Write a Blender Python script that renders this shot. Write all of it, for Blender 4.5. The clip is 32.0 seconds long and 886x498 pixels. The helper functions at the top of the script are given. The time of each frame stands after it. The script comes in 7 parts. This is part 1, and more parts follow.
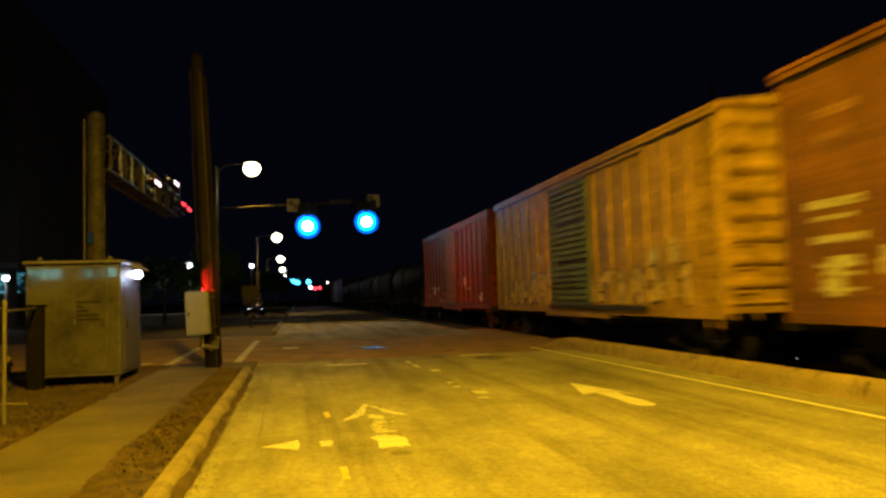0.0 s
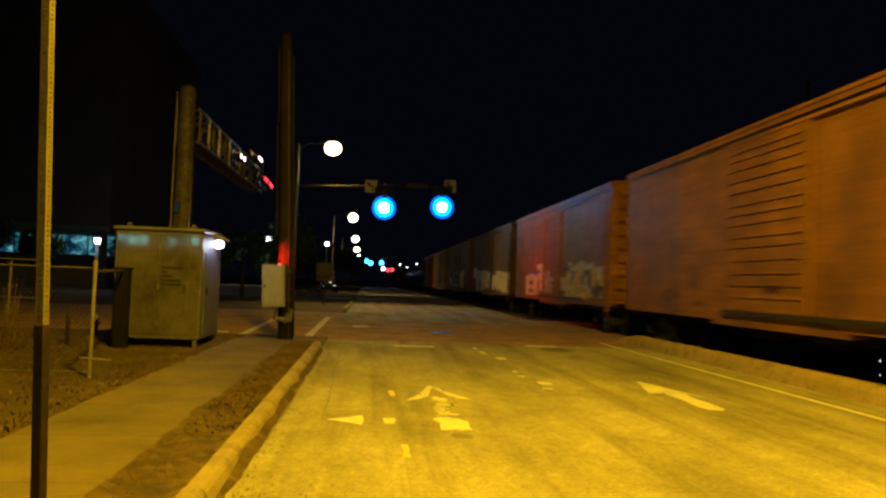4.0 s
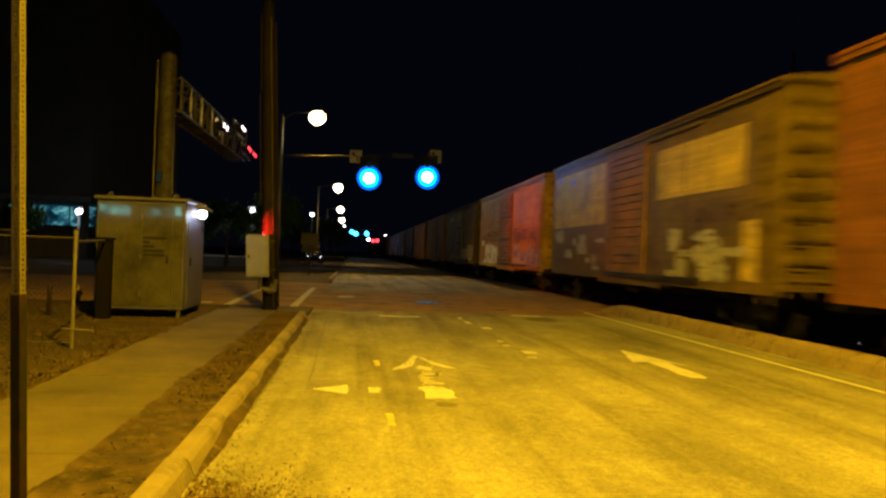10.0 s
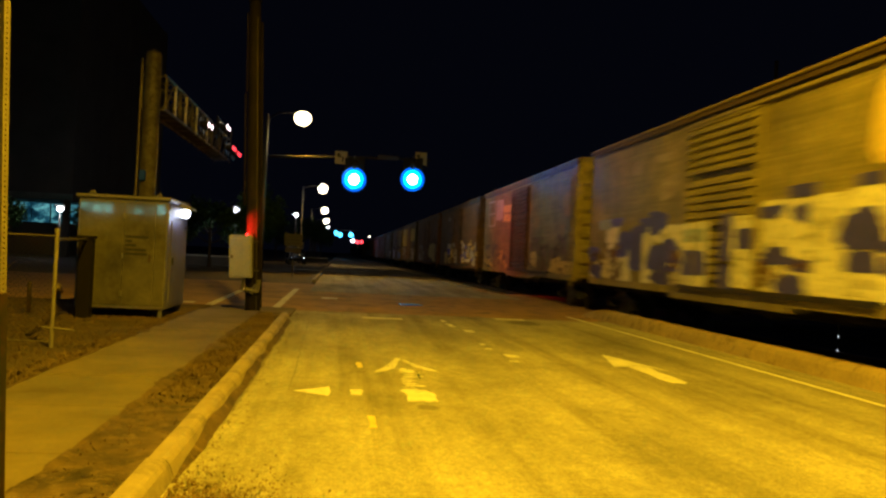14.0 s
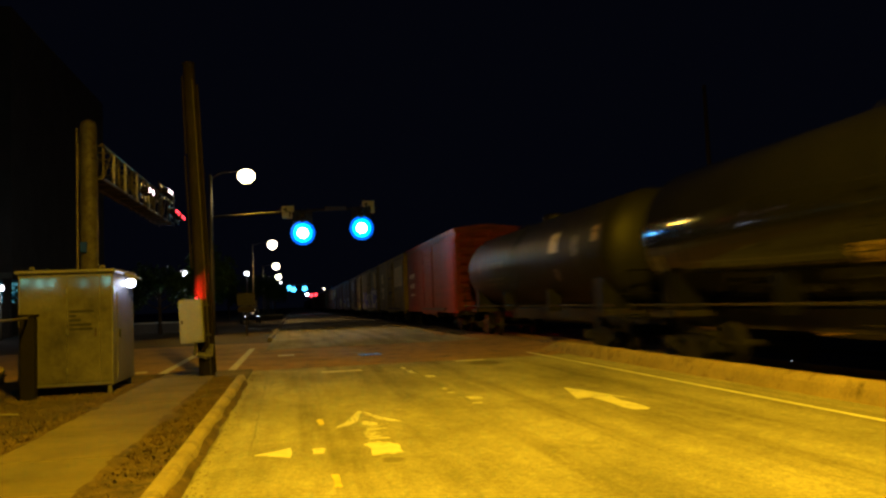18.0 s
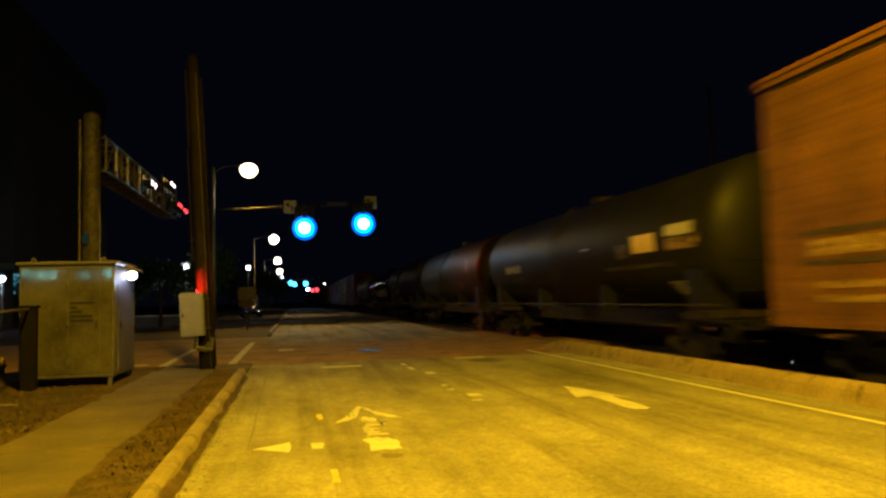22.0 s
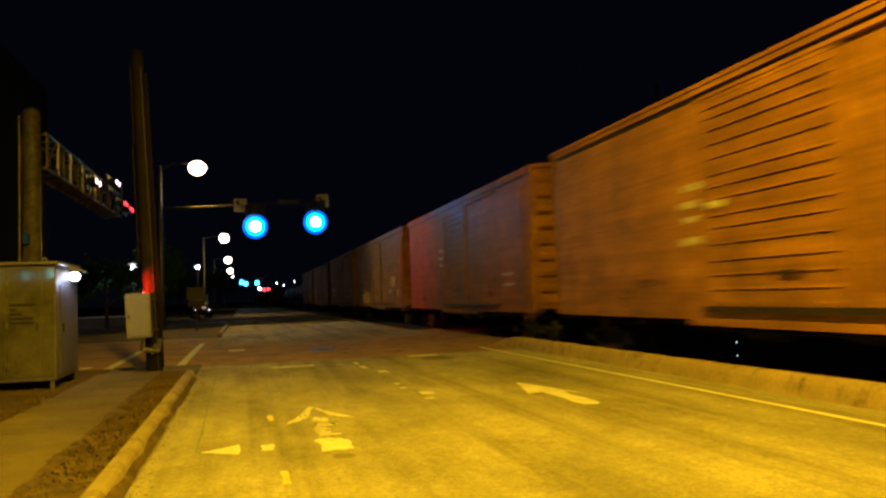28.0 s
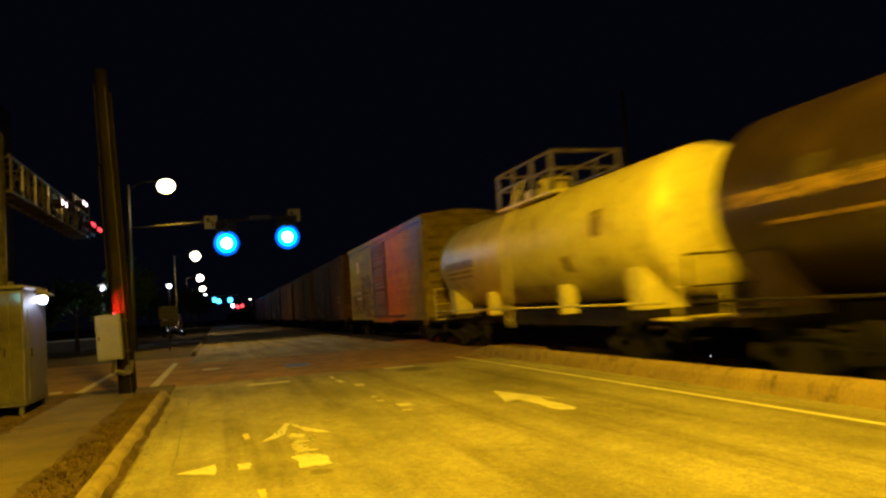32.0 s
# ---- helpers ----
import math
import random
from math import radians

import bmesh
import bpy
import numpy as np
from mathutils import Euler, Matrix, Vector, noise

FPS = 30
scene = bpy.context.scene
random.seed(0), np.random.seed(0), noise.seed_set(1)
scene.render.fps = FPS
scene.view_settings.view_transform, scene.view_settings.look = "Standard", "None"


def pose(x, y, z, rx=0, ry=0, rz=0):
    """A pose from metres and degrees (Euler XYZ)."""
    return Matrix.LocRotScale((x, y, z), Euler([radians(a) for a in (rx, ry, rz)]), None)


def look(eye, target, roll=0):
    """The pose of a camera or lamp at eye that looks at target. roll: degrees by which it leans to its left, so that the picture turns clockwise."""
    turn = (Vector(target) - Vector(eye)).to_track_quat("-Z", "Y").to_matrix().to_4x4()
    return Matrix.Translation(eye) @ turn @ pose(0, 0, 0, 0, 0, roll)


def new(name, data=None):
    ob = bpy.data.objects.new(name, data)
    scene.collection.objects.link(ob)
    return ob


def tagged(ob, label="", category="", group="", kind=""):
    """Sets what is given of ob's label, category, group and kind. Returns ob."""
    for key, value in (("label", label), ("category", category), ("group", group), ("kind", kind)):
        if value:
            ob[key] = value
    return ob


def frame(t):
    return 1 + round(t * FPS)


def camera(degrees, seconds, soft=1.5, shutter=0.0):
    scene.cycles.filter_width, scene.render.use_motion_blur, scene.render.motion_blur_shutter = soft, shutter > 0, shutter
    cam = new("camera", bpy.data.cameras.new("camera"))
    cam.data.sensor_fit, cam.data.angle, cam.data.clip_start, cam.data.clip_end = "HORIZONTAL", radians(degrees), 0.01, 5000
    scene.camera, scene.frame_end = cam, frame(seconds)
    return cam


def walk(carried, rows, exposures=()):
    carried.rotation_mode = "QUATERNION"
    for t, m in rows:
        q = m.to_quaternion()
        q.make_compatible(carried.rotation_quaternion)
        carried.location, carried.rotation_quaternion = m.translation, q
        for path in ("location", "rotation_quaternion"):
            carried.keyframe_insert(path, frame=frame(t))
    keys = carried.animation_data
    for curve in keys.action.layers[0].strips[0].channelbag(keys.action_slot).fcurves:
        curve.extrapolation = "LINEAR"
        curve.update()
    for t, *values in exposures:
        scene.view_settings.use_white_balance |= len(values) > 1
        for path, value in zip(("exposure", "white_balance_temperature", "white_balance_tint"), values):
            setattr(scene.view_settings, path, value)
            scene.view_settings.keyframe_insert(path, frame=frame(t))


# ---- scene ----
cam = camera(59.5, 32.0, soft=2.45, shutter=0.9)
PATH = [
    (0, (-0.603, 1.131, 1.503), (-0.2306, 3.0922, 1.6236), -1.71),
    (0.5, (-0.590, 1.107, 1.505), (-0.2677, 3.0767, 1.6399), -1.01),
    (1, (-0.588, 1.140, 1.482), (-0.2842, 3.1143, 1.5851), -0.43),
    (1.5, (-0.600, 1.113, 1.488), (-0.3489, 3.0958, 1.5682), 1.05),
    (2, (-0.602, 1.099, 1.486), (-0.3921, 3.0870, 1.5543), 1.16),
    (2.5, (-0.603, 1.099, 1.488), (-0.4212, 3.0892, 1.5581), 1.08),
    (3, (-0.606, 1.092, 1.485), (-0.4388, 3.0833, 1.5599), 1.37),
    (3.5, (-0.605, 1.095, 1.484), (-0.4297, 3.0854, 1.5716), 1.79),
    (5.5, (-0.606, 1.107, 1.478), (-0.4108, 3.0958, 1.5573), 2.46),
    (6, (-0.604, 1.112, 1.476), (-0.4059, 3.1004, 1.5462), 2.62),
    (6.5, (-0.607, 1.111, 1.488), (-0.4003, 3.0989, 1.5734), 2.52),
    (7, (-0.604, 1.118, 1.476), (-0.4133, 3.1077, 1.5535), 2.64),
    (7.5, (-0.605, 1.117, 1.480), (-0.4044, 3.1066, 1.4943), 3.28),
    (8, (-0.598, 1.130, 1.477), (-0.3826, 3.1181, 1.4846), 2.75),
    (8.5, (-0.608, 1.118, 1.483), (-0.3903, 3.1063, 1.5145), 3.05),
    (9, (-0.599, 1.118, 1.480), (-0.3707, 3.1047, 1.5166), 2.91),
    (9.5, (-0.594, 1.123, 1.477), (-0.3599, 3.1091, 1.4939), 2.23),
    (10, (-0.593, 1.139, 1.470), (-0.3667, 3.1263, 1.4841), 2.06),
    (10.5, (-0.592, 1.118, 1.478), (-0.3511, 3.1034, 1.4867), 2.49),
    (11, (-0.603, 1.129, 1.478), (-0.3560, 3.1138, 1.5134), 3.13),
    (11.5, (-0.605, 1.122, 1.472), (-0.3705, 3.1075, 1.5083), 3.07),
    (12, (-0.607, 1.104, 1.479), (-0.3724, 3.0898, 1.5196), 3.01),
    (12.5, (-0.603, 1.118, 1.481), (-0.3683, 3.1038, 1.5129), 3.10),
    (13, (-0.598, 1.126, 1.477), (-0.3594, 3.1114, 1.5101), 3.25),
    (13.5, (-0.606, 1.124, 1.478), (-0.3626, 3.1087, 1.5016), 3.09),
    (14, (-0.592, 1.115, 1.479), (-0.3255, 3.0974, 1.5009), 2.80),
    (14.5, (-0.599, 1.122, 1.474), (-0.3397, 3.1046, 1.4910), 2.47),
    (15, (-0.563, 1.136, 1.498), (-0.2648, 3.1131, 1.5232), -0.72),
    (15.5, (-0.558, 1.130, 1.498), (-0.2033, 3.0958, 1.5863), -1.62),
    (17.5, (-0.550, 1.147, 1.503), (-0.1667, 3.1052, 1.6418), -2.27),
    (18, (-0.549, 1.136, 1.502), (-0.1667, 3.0944, 1.6364), -2.30),
    (18.5, (-0.548, 1.145, 1.502), (-0.1735, 3.1048, 1.6449), -1.69),
    (19, (-0.546, 1.147, 1.504), (-0.1743, 3.1069, 1.6493), -1.59),
    (19.5, (-0.543, 1.135, 1.502), (-0.1640, 3.0943, 1.6414), -1.62),
    (20, (-0.544, 1.154, 1.501), (-0.1641, 3.1115, 1.6498), -1.63),
    (20.5, (-0.550, 1.133, 1.507), (-0.1765, 3.0913, 1.6667), -1.53),
    (21, (-0.549, 1.137, 1.503), (-0.1703, 3.0950, 1.6503), -1.41),
    (21.5, (-0.542, 1.148, 1.500), (-0.1634, 3.1079, 1.6241), -1.54),
    (22, (-0.548, 1.142, 1.500), (-0.1697, 3.1015, 1.6266), -1.50),
    (22.5, (-0.552, 1.152, 1.498), (-0.1797, 3.1142, 1.6127), -1.13),
    (23, (-0.546, 1.150, 1.501), (-0.1845, 3.1143, 1.6087), -1.31),
    (23.5, (-0.521, 1.153, 1.505), (-0.0797, 3.0981, 1.6532), -1.96),
    (24, (-0.522, 1.172, 1.507), (-0.0235, 3.1039, 1.6499), -2.49),
    (24.5, (-0.515, 1.161, 1.503), (0.0173, 3.0850, 1.6270), -2.59),
    (25, (-0.530, 1.150, 1.500), (-0.0058, 3.0757, 1.6266), -2.87),
    (25.5, (-0.522, 1.147, 1.506), (-0.0365, 3.0829, 1.6323), -2.51),
    (27.5, (-0.520, 1.148, 1.504), (-0.0275, 3.0829, 1.6232), -2.19),
    (28, (-0.521, 1.163, 1.502), (-0.0253, 3.0970, 1.6193), -2.06),
    (28.5, (-0.514, 1.165, 1.502), (-0.0054, 3.0951, 1.6254), -2.32),
    (29, (-0.514, 1.163, 1.501), (-0.0079, 3.0939, 1.6264), -2.45),
    (29.5, (-0.516, 1.154, 1.504), (-0.0063, 3.0837, 1.6285), -2.45),
    (30, (-0.520, 1.137, 1.505), (-0.0093, 3.0671, 1.6326), -2.46),
    (30.5, (-0.518, 1.149, 1.507), (-0.0135, 3.0798, 1.6398), -2.04),
    (31, (-0.508, 1.154, 1.503), (0.0196, 3.0787, 1.6314), -3.33),
    (31.5, (-0.499, 1.148, 1.507), (0.0590, 3.0640, 1.6405), -3.97),
    (32, (-0.504, 1.150, 1.503), (0.0577, 3.0642, 1.6433), -4.02),
]
walk(cam, [(t, look(eye, target, roll)) for t, eye, target, roll in PATH])

# ---------------------------------------------------------------- world and large lights
world = bpy.data.worlds.new("night_sky")
scene.world = world
world.use_nodes = True
wnt = world.node_tree
bg = wnt.nodes["Background"]
bg.inputs["Color"].default_value = (0.15, 0.19, 0.45, 1)
bg.inputs["Strength"].default_value = 0.0065

SODIUM = (1.0, 0.578, 0.013)


def lamp(name, kind, place, power, color, radius=0.25, target=None, cone=None, blend=1.0):
    data = bpy.data.lights.new(name, kind)
    data.energy, data.color, data.shadow_soft_size = power, color, radius
    ob = new(name, data)
    ob.matrix_world = look(place, target) if target else Matrix.Translation(place)
    if cone:
        data.spot_size, data.spot_blend = radians(cone), blend
    return ob


# the sodium street light over the kerb, its sisters down the road, the signals' glow
lamp("street_light_near", "SPOT", (0.3, 4.3, 10.0), 13000, SODIUM, 0.22, target=(1.6, 8.4, 0.0), cone=146, blend=0.62)
lamp("street_light_mid", "SPOT", (-3.2, 50.0, 9.05), 2700, (1.0, 0.55, 0.05), 0.3, target=(0.6, 44.0, 0), cone=120, blend=0.9)
lamp("signal_glow_left", "SPOT", (0.14, 48.7, 6.1), 260, (0.03, 0.30, 1.0), 0.2, target=(7.1, 25.5, 4.0), cone=13, blend=1.0)
lamp("signal_glow_right", "SPOT", (3.8, 48.7, 6.3), 1250, (0.03, 0.27, 1.0), 0.2, target=(7.1, 27.5, 4.8), cone=6, blend=1.0)
lamp("crossing_glow", "SPOT", (-5.6, 38.6, 6.3), 4200, (1.0, 0.014, 0.002), 0.15, target=(7, 36.0, 3.9), cone=42, blend=0.9)

# ---------------------------------------------------------------- helpers


def part(name, bm, material, parent=None, label="", smooth=False):
    me = bpy.data.meshes.new(name)
    bm.to_mesh(me)
    bm.free()
    if material:
        for m in material if isinstance(material, (list, tuple)) else (material,):
            me.materials.append(m)
    if smooth:
        for p in me.polygons:
            p.use_smooth = True
    ob = new(name, me)
    ob.parent = parent
    if label:
        ob["label"] = label
    return ob


def share(name, mesh, parent, place, label="", turn=None):
    """One more object on a mesh that is there already."""
    ob = new(name, mesh)
    ob.parent = parent
    ob.location = place
    if turn:
        ob.rotation_euler = [radians(a) for a in turn]
    if label:
        ob["label"] = label
    return ob


def thing(name, place=(0, 0, 0), label="", category="", group="", kind="", turn=0.0):
    ob = new(name)
    ob.empty_display_size = 0.2
    ob.location = place
    ob.rotation_euler = (0, 0, radians(turn))
    return tagged(ob, label, category, group, kind)


def box(bm, x0, x1, y0, y1, z0, z1, mat=0):
    c = [bm.verts.new(p) for p in ((x0, y0, z0), (x1, y0, z0), (x1, y1, z0), (x0, y1, z0), (x0, y0, z1), (x1, y0, z1), (x1, y1, z1), (x0, y1, z1))]
    fs = [bm.faces.new([c[i] for i in f]) for f in ((3, 2, 1, 0), (4, 5, 6, 7), (0, 1, 5, 4), (1, 2, 6, 5), (2, 3, 7, 6), (3, 0, 4, 7))]
    for f in fs:
        f.material_index = mat
    return c, fs


def boxed(x0, x1, y0, y1, z0, z1, bevel=0.0, segs=1):
    bm = bmesh.new()
    box(bm, x0, x1, y0, y1, z0, z1)
    if bevel:
        bmesh.ops.bevel(bm, geom=bm.edges[:], offset=bevel, segments=segs, affect="EDGES")
    return bm


def tube(bm, a, b, r, n=8, r2=None, caps=True):
    """A round bar from a to b."""
    a, b = Vector(a), Vector(b)
    r2 = r if r2 is None else r2
    q = (b - a).to_track_quat("Z", "Y").to_matrix()
    rings = []
    for p, rad in ((a, r), (b, r2)):
        rings.append([bm.verts.new(p + q @ Vector((rad * math.cos(6.28319 * k / n), rad * math.sin(6.28319 * k / n), 0))) for k in range(n)])
    for k in range(n):
        bm.faces.new((rings[0][k], rings[0][(k + 1) % n], rings[1][(k + 1) % n], rings[1][k]))
    if caps:
        bm.faces.new(rings[0][::-1])
        bm.faces.new(rings[1])
    return bm


def tubes(points, r, n=8):
    bm = bmesh.new()
    for a, b in zip(points, points[1:]):
        tube(bm, a, b, r, n)
    return bm


def lathe(profile, n=24, axis="z"):
    """A turned body from rows of radius and height; axis z or y."""
    bm = bmesh.new()
    rings = []
    for r, h in profile:
        ring = []
        for k in range(n):
            c, s = math.cos(6.28319 * k / n) * r, math.sin(6.28319 * k / n) * r
            ring.append(bm.verts.new((c, s, h) if axis == "z" else (c, h, s)))
        rings.append(ring)
    for lo, hi in zip(rings, rings[1:]):
        for k in range(n):
            f = (lo[k], lo[(k + 1) % n], hi[(k + 1) % n], hi[k])
            bm.faces.new(f if axis == "z" else f[::-1])
    ends = (rings[0][::-1], rings[-1]) if axis == "z" else (rings[0], rings[-1][::-1])
    for e in ends:
        bm.faces.new(e)
    for e in bm.edges:
        if len(e.link_faces) == 2 and e.calc_face_angle(0.0) > 0.75:
            e.smooth = False
    return bm


def plate(points, z, thick=0.004):
    """A flat piece of paint or tin: an outline in x and y at a height."""
    bm = bmesh.new()
    lo = [bm.verts.new((x, y, z)) for x, y in points]
    hi = [bm.verts.new((x, y, z + thick)) for x, y in points]
    bm.faces.new(hi)
    n = len(points)
    for k in range(n):
        bm.faces.new((lo[k], lo[(k + 1) % n], hi[(k + 1) % n], hi[k]))
    bmesh.ops.recalc_face_normals(bm, faces=bm.faces[:])
    return bm


# ---------------------------------------------------------------- materials


def nodes_of(name):
    m = bpy.data.materials.new(name)
    m.use_nodes = True
    nt = m.node_tree
    return m, nt, nt.nodes["Principled BSDF"]


def add(nt, kind, **values):
    n = nt.nodes.new(kind)
    for k, v in values.items():
        if k in n.inputs:
            n.inputs[k].default_value = v
    return n


def ramp(nt, src, stops):
    r = nt.nodes.new("ShaderNodeValToRGB")
    e = r.color_ramp.elements
    while len(e) < len(stops):
        e.new(0.5)
    for k, (pos, col) in enumerate(stops):
        e[k].position = pos
        e[k].color = (*col, 1) if len(col) == 3 else col
    nt.links.new(src, r.inputs["Fac"])
    return r


def mix(nt, fac, a, b, mode="MIX"):
    m = nt.nodes.new("ShaderNodeMix")
    m.data_type, m.blend_type = "RGBA", mode
    for sock, v in ((m.inputs[0], fac), (m.inputs[6], a), (m.inputs[7], b)):
        if isinstance(v, (int, float)):
            sock.default_value = v
        elif isinstance(v, tuple):
            sock.default_value = (*v, 1)
        else:
            nt.links.new(v, sock)
    return m.outputs[2]


def coords(nt, scale=(1, 1, 1), loc=(0, 0, 0)):
    tc = nt.nodes.new("ShaderNodeTexCoord")
    mp = nt.nodes.new("ShaderNodeMapping")
    mp.inputs["Scale"].default_value, mp.inputs["Location"].default_value = scale, loc
    nt.links.new(tc.outputs["Object"], mp.inputs["Vector"])
    return mp.outputs["Vector"]


def noised(nt, vec, scale, detail=4, rough=0.6):
    n = add(nt, "ShaderNodeTexNoise", Scale=scale, Detail=detail, Roughness=rough)
    nt.links.new(vec, n.inputs["Vector"])
    return n.outputs["Fac"]


def bumped(nt, bsdf, height, strength, dist=0.01):
    b = add(nt, "ShaderNodeBump", Strength=strength, Distance=dist)
    nt.links.new(height, b.inputs["Height"])
    nt.links.new(b.outputs["Normal"], bsdf.inputs["Normal"])


def scaled(c, k):
    return tuple(min(1.0, v * k) for v in c)


def surface(name, color, rough=0.7, metal=0.0, large=0.6, fine=25.0, vary=0.35, bump=0.25, dist=0.004, stain=None, stain_at=0.6):
    """A worn surface: two scales of change, a stain colour, fine relief."""
    m, nt, b = nodes_of(name)
    v = coords(nt)
    big, small = noised(nt, v, large, 5), noised(nt, v, fine, 6, 0.7)
    c = ramp(nt, big, [(0.3, scaled(color, 1 - vary)), (0.7, scaled(color, 1 + vary * 0.6))]).outputs["Color"]
    g = ramp(nt, small, [(0.25, (0.72, 0.72, 0.72)), (0.75, (1.0, 1.0, 1.0))]).outputs["Color"]
    c = mix(nt, 1.0, c, g, "MULTIPLY")
    if stain:
        s = ramp(nt, noised(nt, coords(nt, loc=(3.1, 7.7, 1.3)), large * 2.3, 7, 0.7), [(stain_at - 0.08, (0, 0, 0)), (stain_at + 0.08, (1, 1, 1))]).outputs["Color"]
        c = mix(nt, s, c, stain)
    nt.links.new(c, b.inputs["Base Color"])
    r = ramp(nt, small, [(0.2, (rough * 0.8,) * 3), (0.8, (min(1, rough * 1.15),) * 3)]).outputs["Color"]
    nt.links.new(r, b.inputs["Roughness"])
    b.inputs["Metallic"].default_value = metal
    if bump:
        bumped(nt, b, small, bump, dist)
    return m


def glowing(name, color, strength):
    m, nt, b = nodes_of(name)
    b.inputs["Base Color"].default_value = (*color, 1)
    b.inputs["Emission Color"].default_value = (*color, 1)
    b.inputs["Emission Strength"].default_value = strength
    return m


def car_paint(name, color, grime=(0.035, 0.022, 0.012), rust=(0.12, 0.045, 0.015), rough=0.55, dirt=0.5, rusty=0.63):
    """Rail-car paint: faded patches, streaks running down, rust spots, splashed grime."""
    m, nt, b = nodes_of(name)
    w = coords(nt)
    fade = noised(nt, w, 0.5, 6, 0.65)
    c = ramp(nt, fade, [(0.30, scaled(color, 0.60)), (0.5, color), (0.72, scaled(color, 1.28))]).outputs["Color"]
    for vec, size, lo, hi in ((coords(nt, (1, 0.55, 1.2)), 1.5, 0.70, 1.10), (coords(nt, (1, 0.10, 3.2)), 1.3, 0.80, 1.08), (coords(nt, (1, 0.22, 11.0)), 1.2, 0.80, 1.12), (w, 26.0, 0.66, 1.14)):
        g = ramp(nt, noised(nt, vec, size, 6, 0.7), [(0.34, (lo,) * 3), (0.66, (hi,) * 3)]).outputs["Color"]
        c = mix(nt, 1.0, c, g, "MULTIPLY")
    streak = noised(nt, coords(nt, (2.2, 2.6, 0.22)), 1.0, 7, 0.7)
    sm = ramp(nt, streak, [(0.52, (0, 0, 0)), (0.74, (min(1, dirt * 1.2),) * 3)]).outputs["Color"]
    c = mix(nt, sm, c, grime)
    splash = ramp(nt, noised(nt, coords(nt, (1, 1.6, 1), (3, 0, 0)), 2.0, 6, 0.7), [(0.45, (0, 0, 0)), (0.75, (0.4, 0.4, 0.4))]).outputs["Color"]
    c = mix(nt, splash, c, grime)
    spots = ramp(nt, noised(nt, w, 2.2, 8, 0.75), [(rusty, (0, 0, 0)), (rusty + 0.06, (0.85, 0.85, 0.85))]).outputs["Color"]
    c = mix(nt, spots, c, rust)
    nt.links.new(c, b.inputs["Base Color"])
    nt.links.new(ramp(nt, fade, [(0.2, (rough * 0.8,) * 3), (0.8, (min(1, rough * 1.3),) * 3)]).outputs["Color"], b.inputs["Roughness"])
    b.inputs["Specular IOR Level"].default_value = 0.2
    bumped(nt, b, noised(nt, coords(nt, (0.4, 1.2, 0.8)), 1.6, 5, 0.6), 0.35, 0.03)
    return m


def worn_paint(name, color, cover=0.42, scale=5.0, rough=0.55, vary=0.25):
    """Thin sprayed or stencilled paint that has flaked: bare steel shows through."""
    m = surface(name, color, rough, 0, 1.3, 9, vary, 0.0)
    nt = m.node_tree
    gaps = ramp(nt, noised(nt, coords(nt, (1, 0.8, 1.2), (4, 1, 2)), scale, 9, 0.72), [(cover - 0.07, (0, 0, 0)), (cover + 0.05, (1, 1, 1))]).outputs["Color"]
    nt.links.new(gaps, nt.nodes["Principled BSDF"].inputs["Alpha"])
    return m


M = {}
M["steel"] = surface("galvanised_steel", (0.24, 0.235, 0.21), 0.45, 0.7, 1.2, 30, 0.25, 0.1, stain=(0.16, 0.12, 0.08), stain_at=0.66)
M["dark_steel"] = surface("dark_iron", (0.035, 0.032, 0.030), 0.6, 0.5, 1.5, 20, 0.3, 0.3, stain=(0.07, 0.035, 0.018), stain_at=0.58)
M["truck_iron"] = surface("greasy_truck_iron", (0.010, 0.009, 0.009), 0.7, 0.2, 1.5, 20, 0.3, 0.3, stain=(0.02, 0.012, 0.008), stain_at=0.6)
M["rail"] = surface("rail_steel", (0.14, 0.10, 0.08), 0.35, 0.9, 2.0, 15, 0.3, 0.2)
M["wood"] = surface("weathered_pole_wood", (0.008, 0.0054, 0.0038), 0.9, 0, 0.9, 12, 0.4, 0.6, 0.012, stain=(0.014, 0.0095, 0.0065))
M["wood"].node_tree.nodes["Principled BSDF"].inputs["Specular IOR Level"].default_value = 0.15
M["timber"] = surface("tie_timber", (0.05, 0.038, 0.028), 0.9, 0, 2.0, 14, 0.4, 0.6, 0.02)
M["white_paint"] = surface("worn_white_road_paint", (0.82, 0.80, 0.72), 0.7, 0, 2.5, 22, 0.2, 0.2, stain=(0.2, 0.19, 0.17), stain_at=0.64)
M["line_paint"] = surface("white_edge_line_paint", (0.88, 0.87, 0.82), 0.7, 0, 1.5, 22, 0.2, 0.2, stain=(0.3, 0.29, 0.26), stain_at=0.66)
M["faded_paint"] = surface("faded_road_paint", (0.55, 0.53, 0.45), 0.75, 0, 3.0, 22, 0.35, 0.2, stain=(0.17, 0.16, 0.14), stain_at=0.52)
M["yellow_paint"] = surface("yellow_survey_paint", (0.75, 0.62, 0.2), 0.7, 0, 3.0, 22, 0.3, 0.2)
M["blue_paint"] = surface("blue_road_paint", (0.01, 0.06, 0.85), 0.35, 0, 3.0, 22, 0.2, 0.1)
M["concrete"] = surface("stained_concrete", (0.148, 0.116, 0.064), 0.85, 0, 1.1, 30, 0.45, 0.4, 0.006, stain=(0.10, 0.085, 0.06), stain_at=0.58)
M["kerb"] = surface("kerb_concrete", (0.33, 0.275, 0.18), 0.85, 0, 1.3, 30, 0.3, 0.5, 0.006, stain=(0.12, 0.10, 0.075), stain_at=0.6)
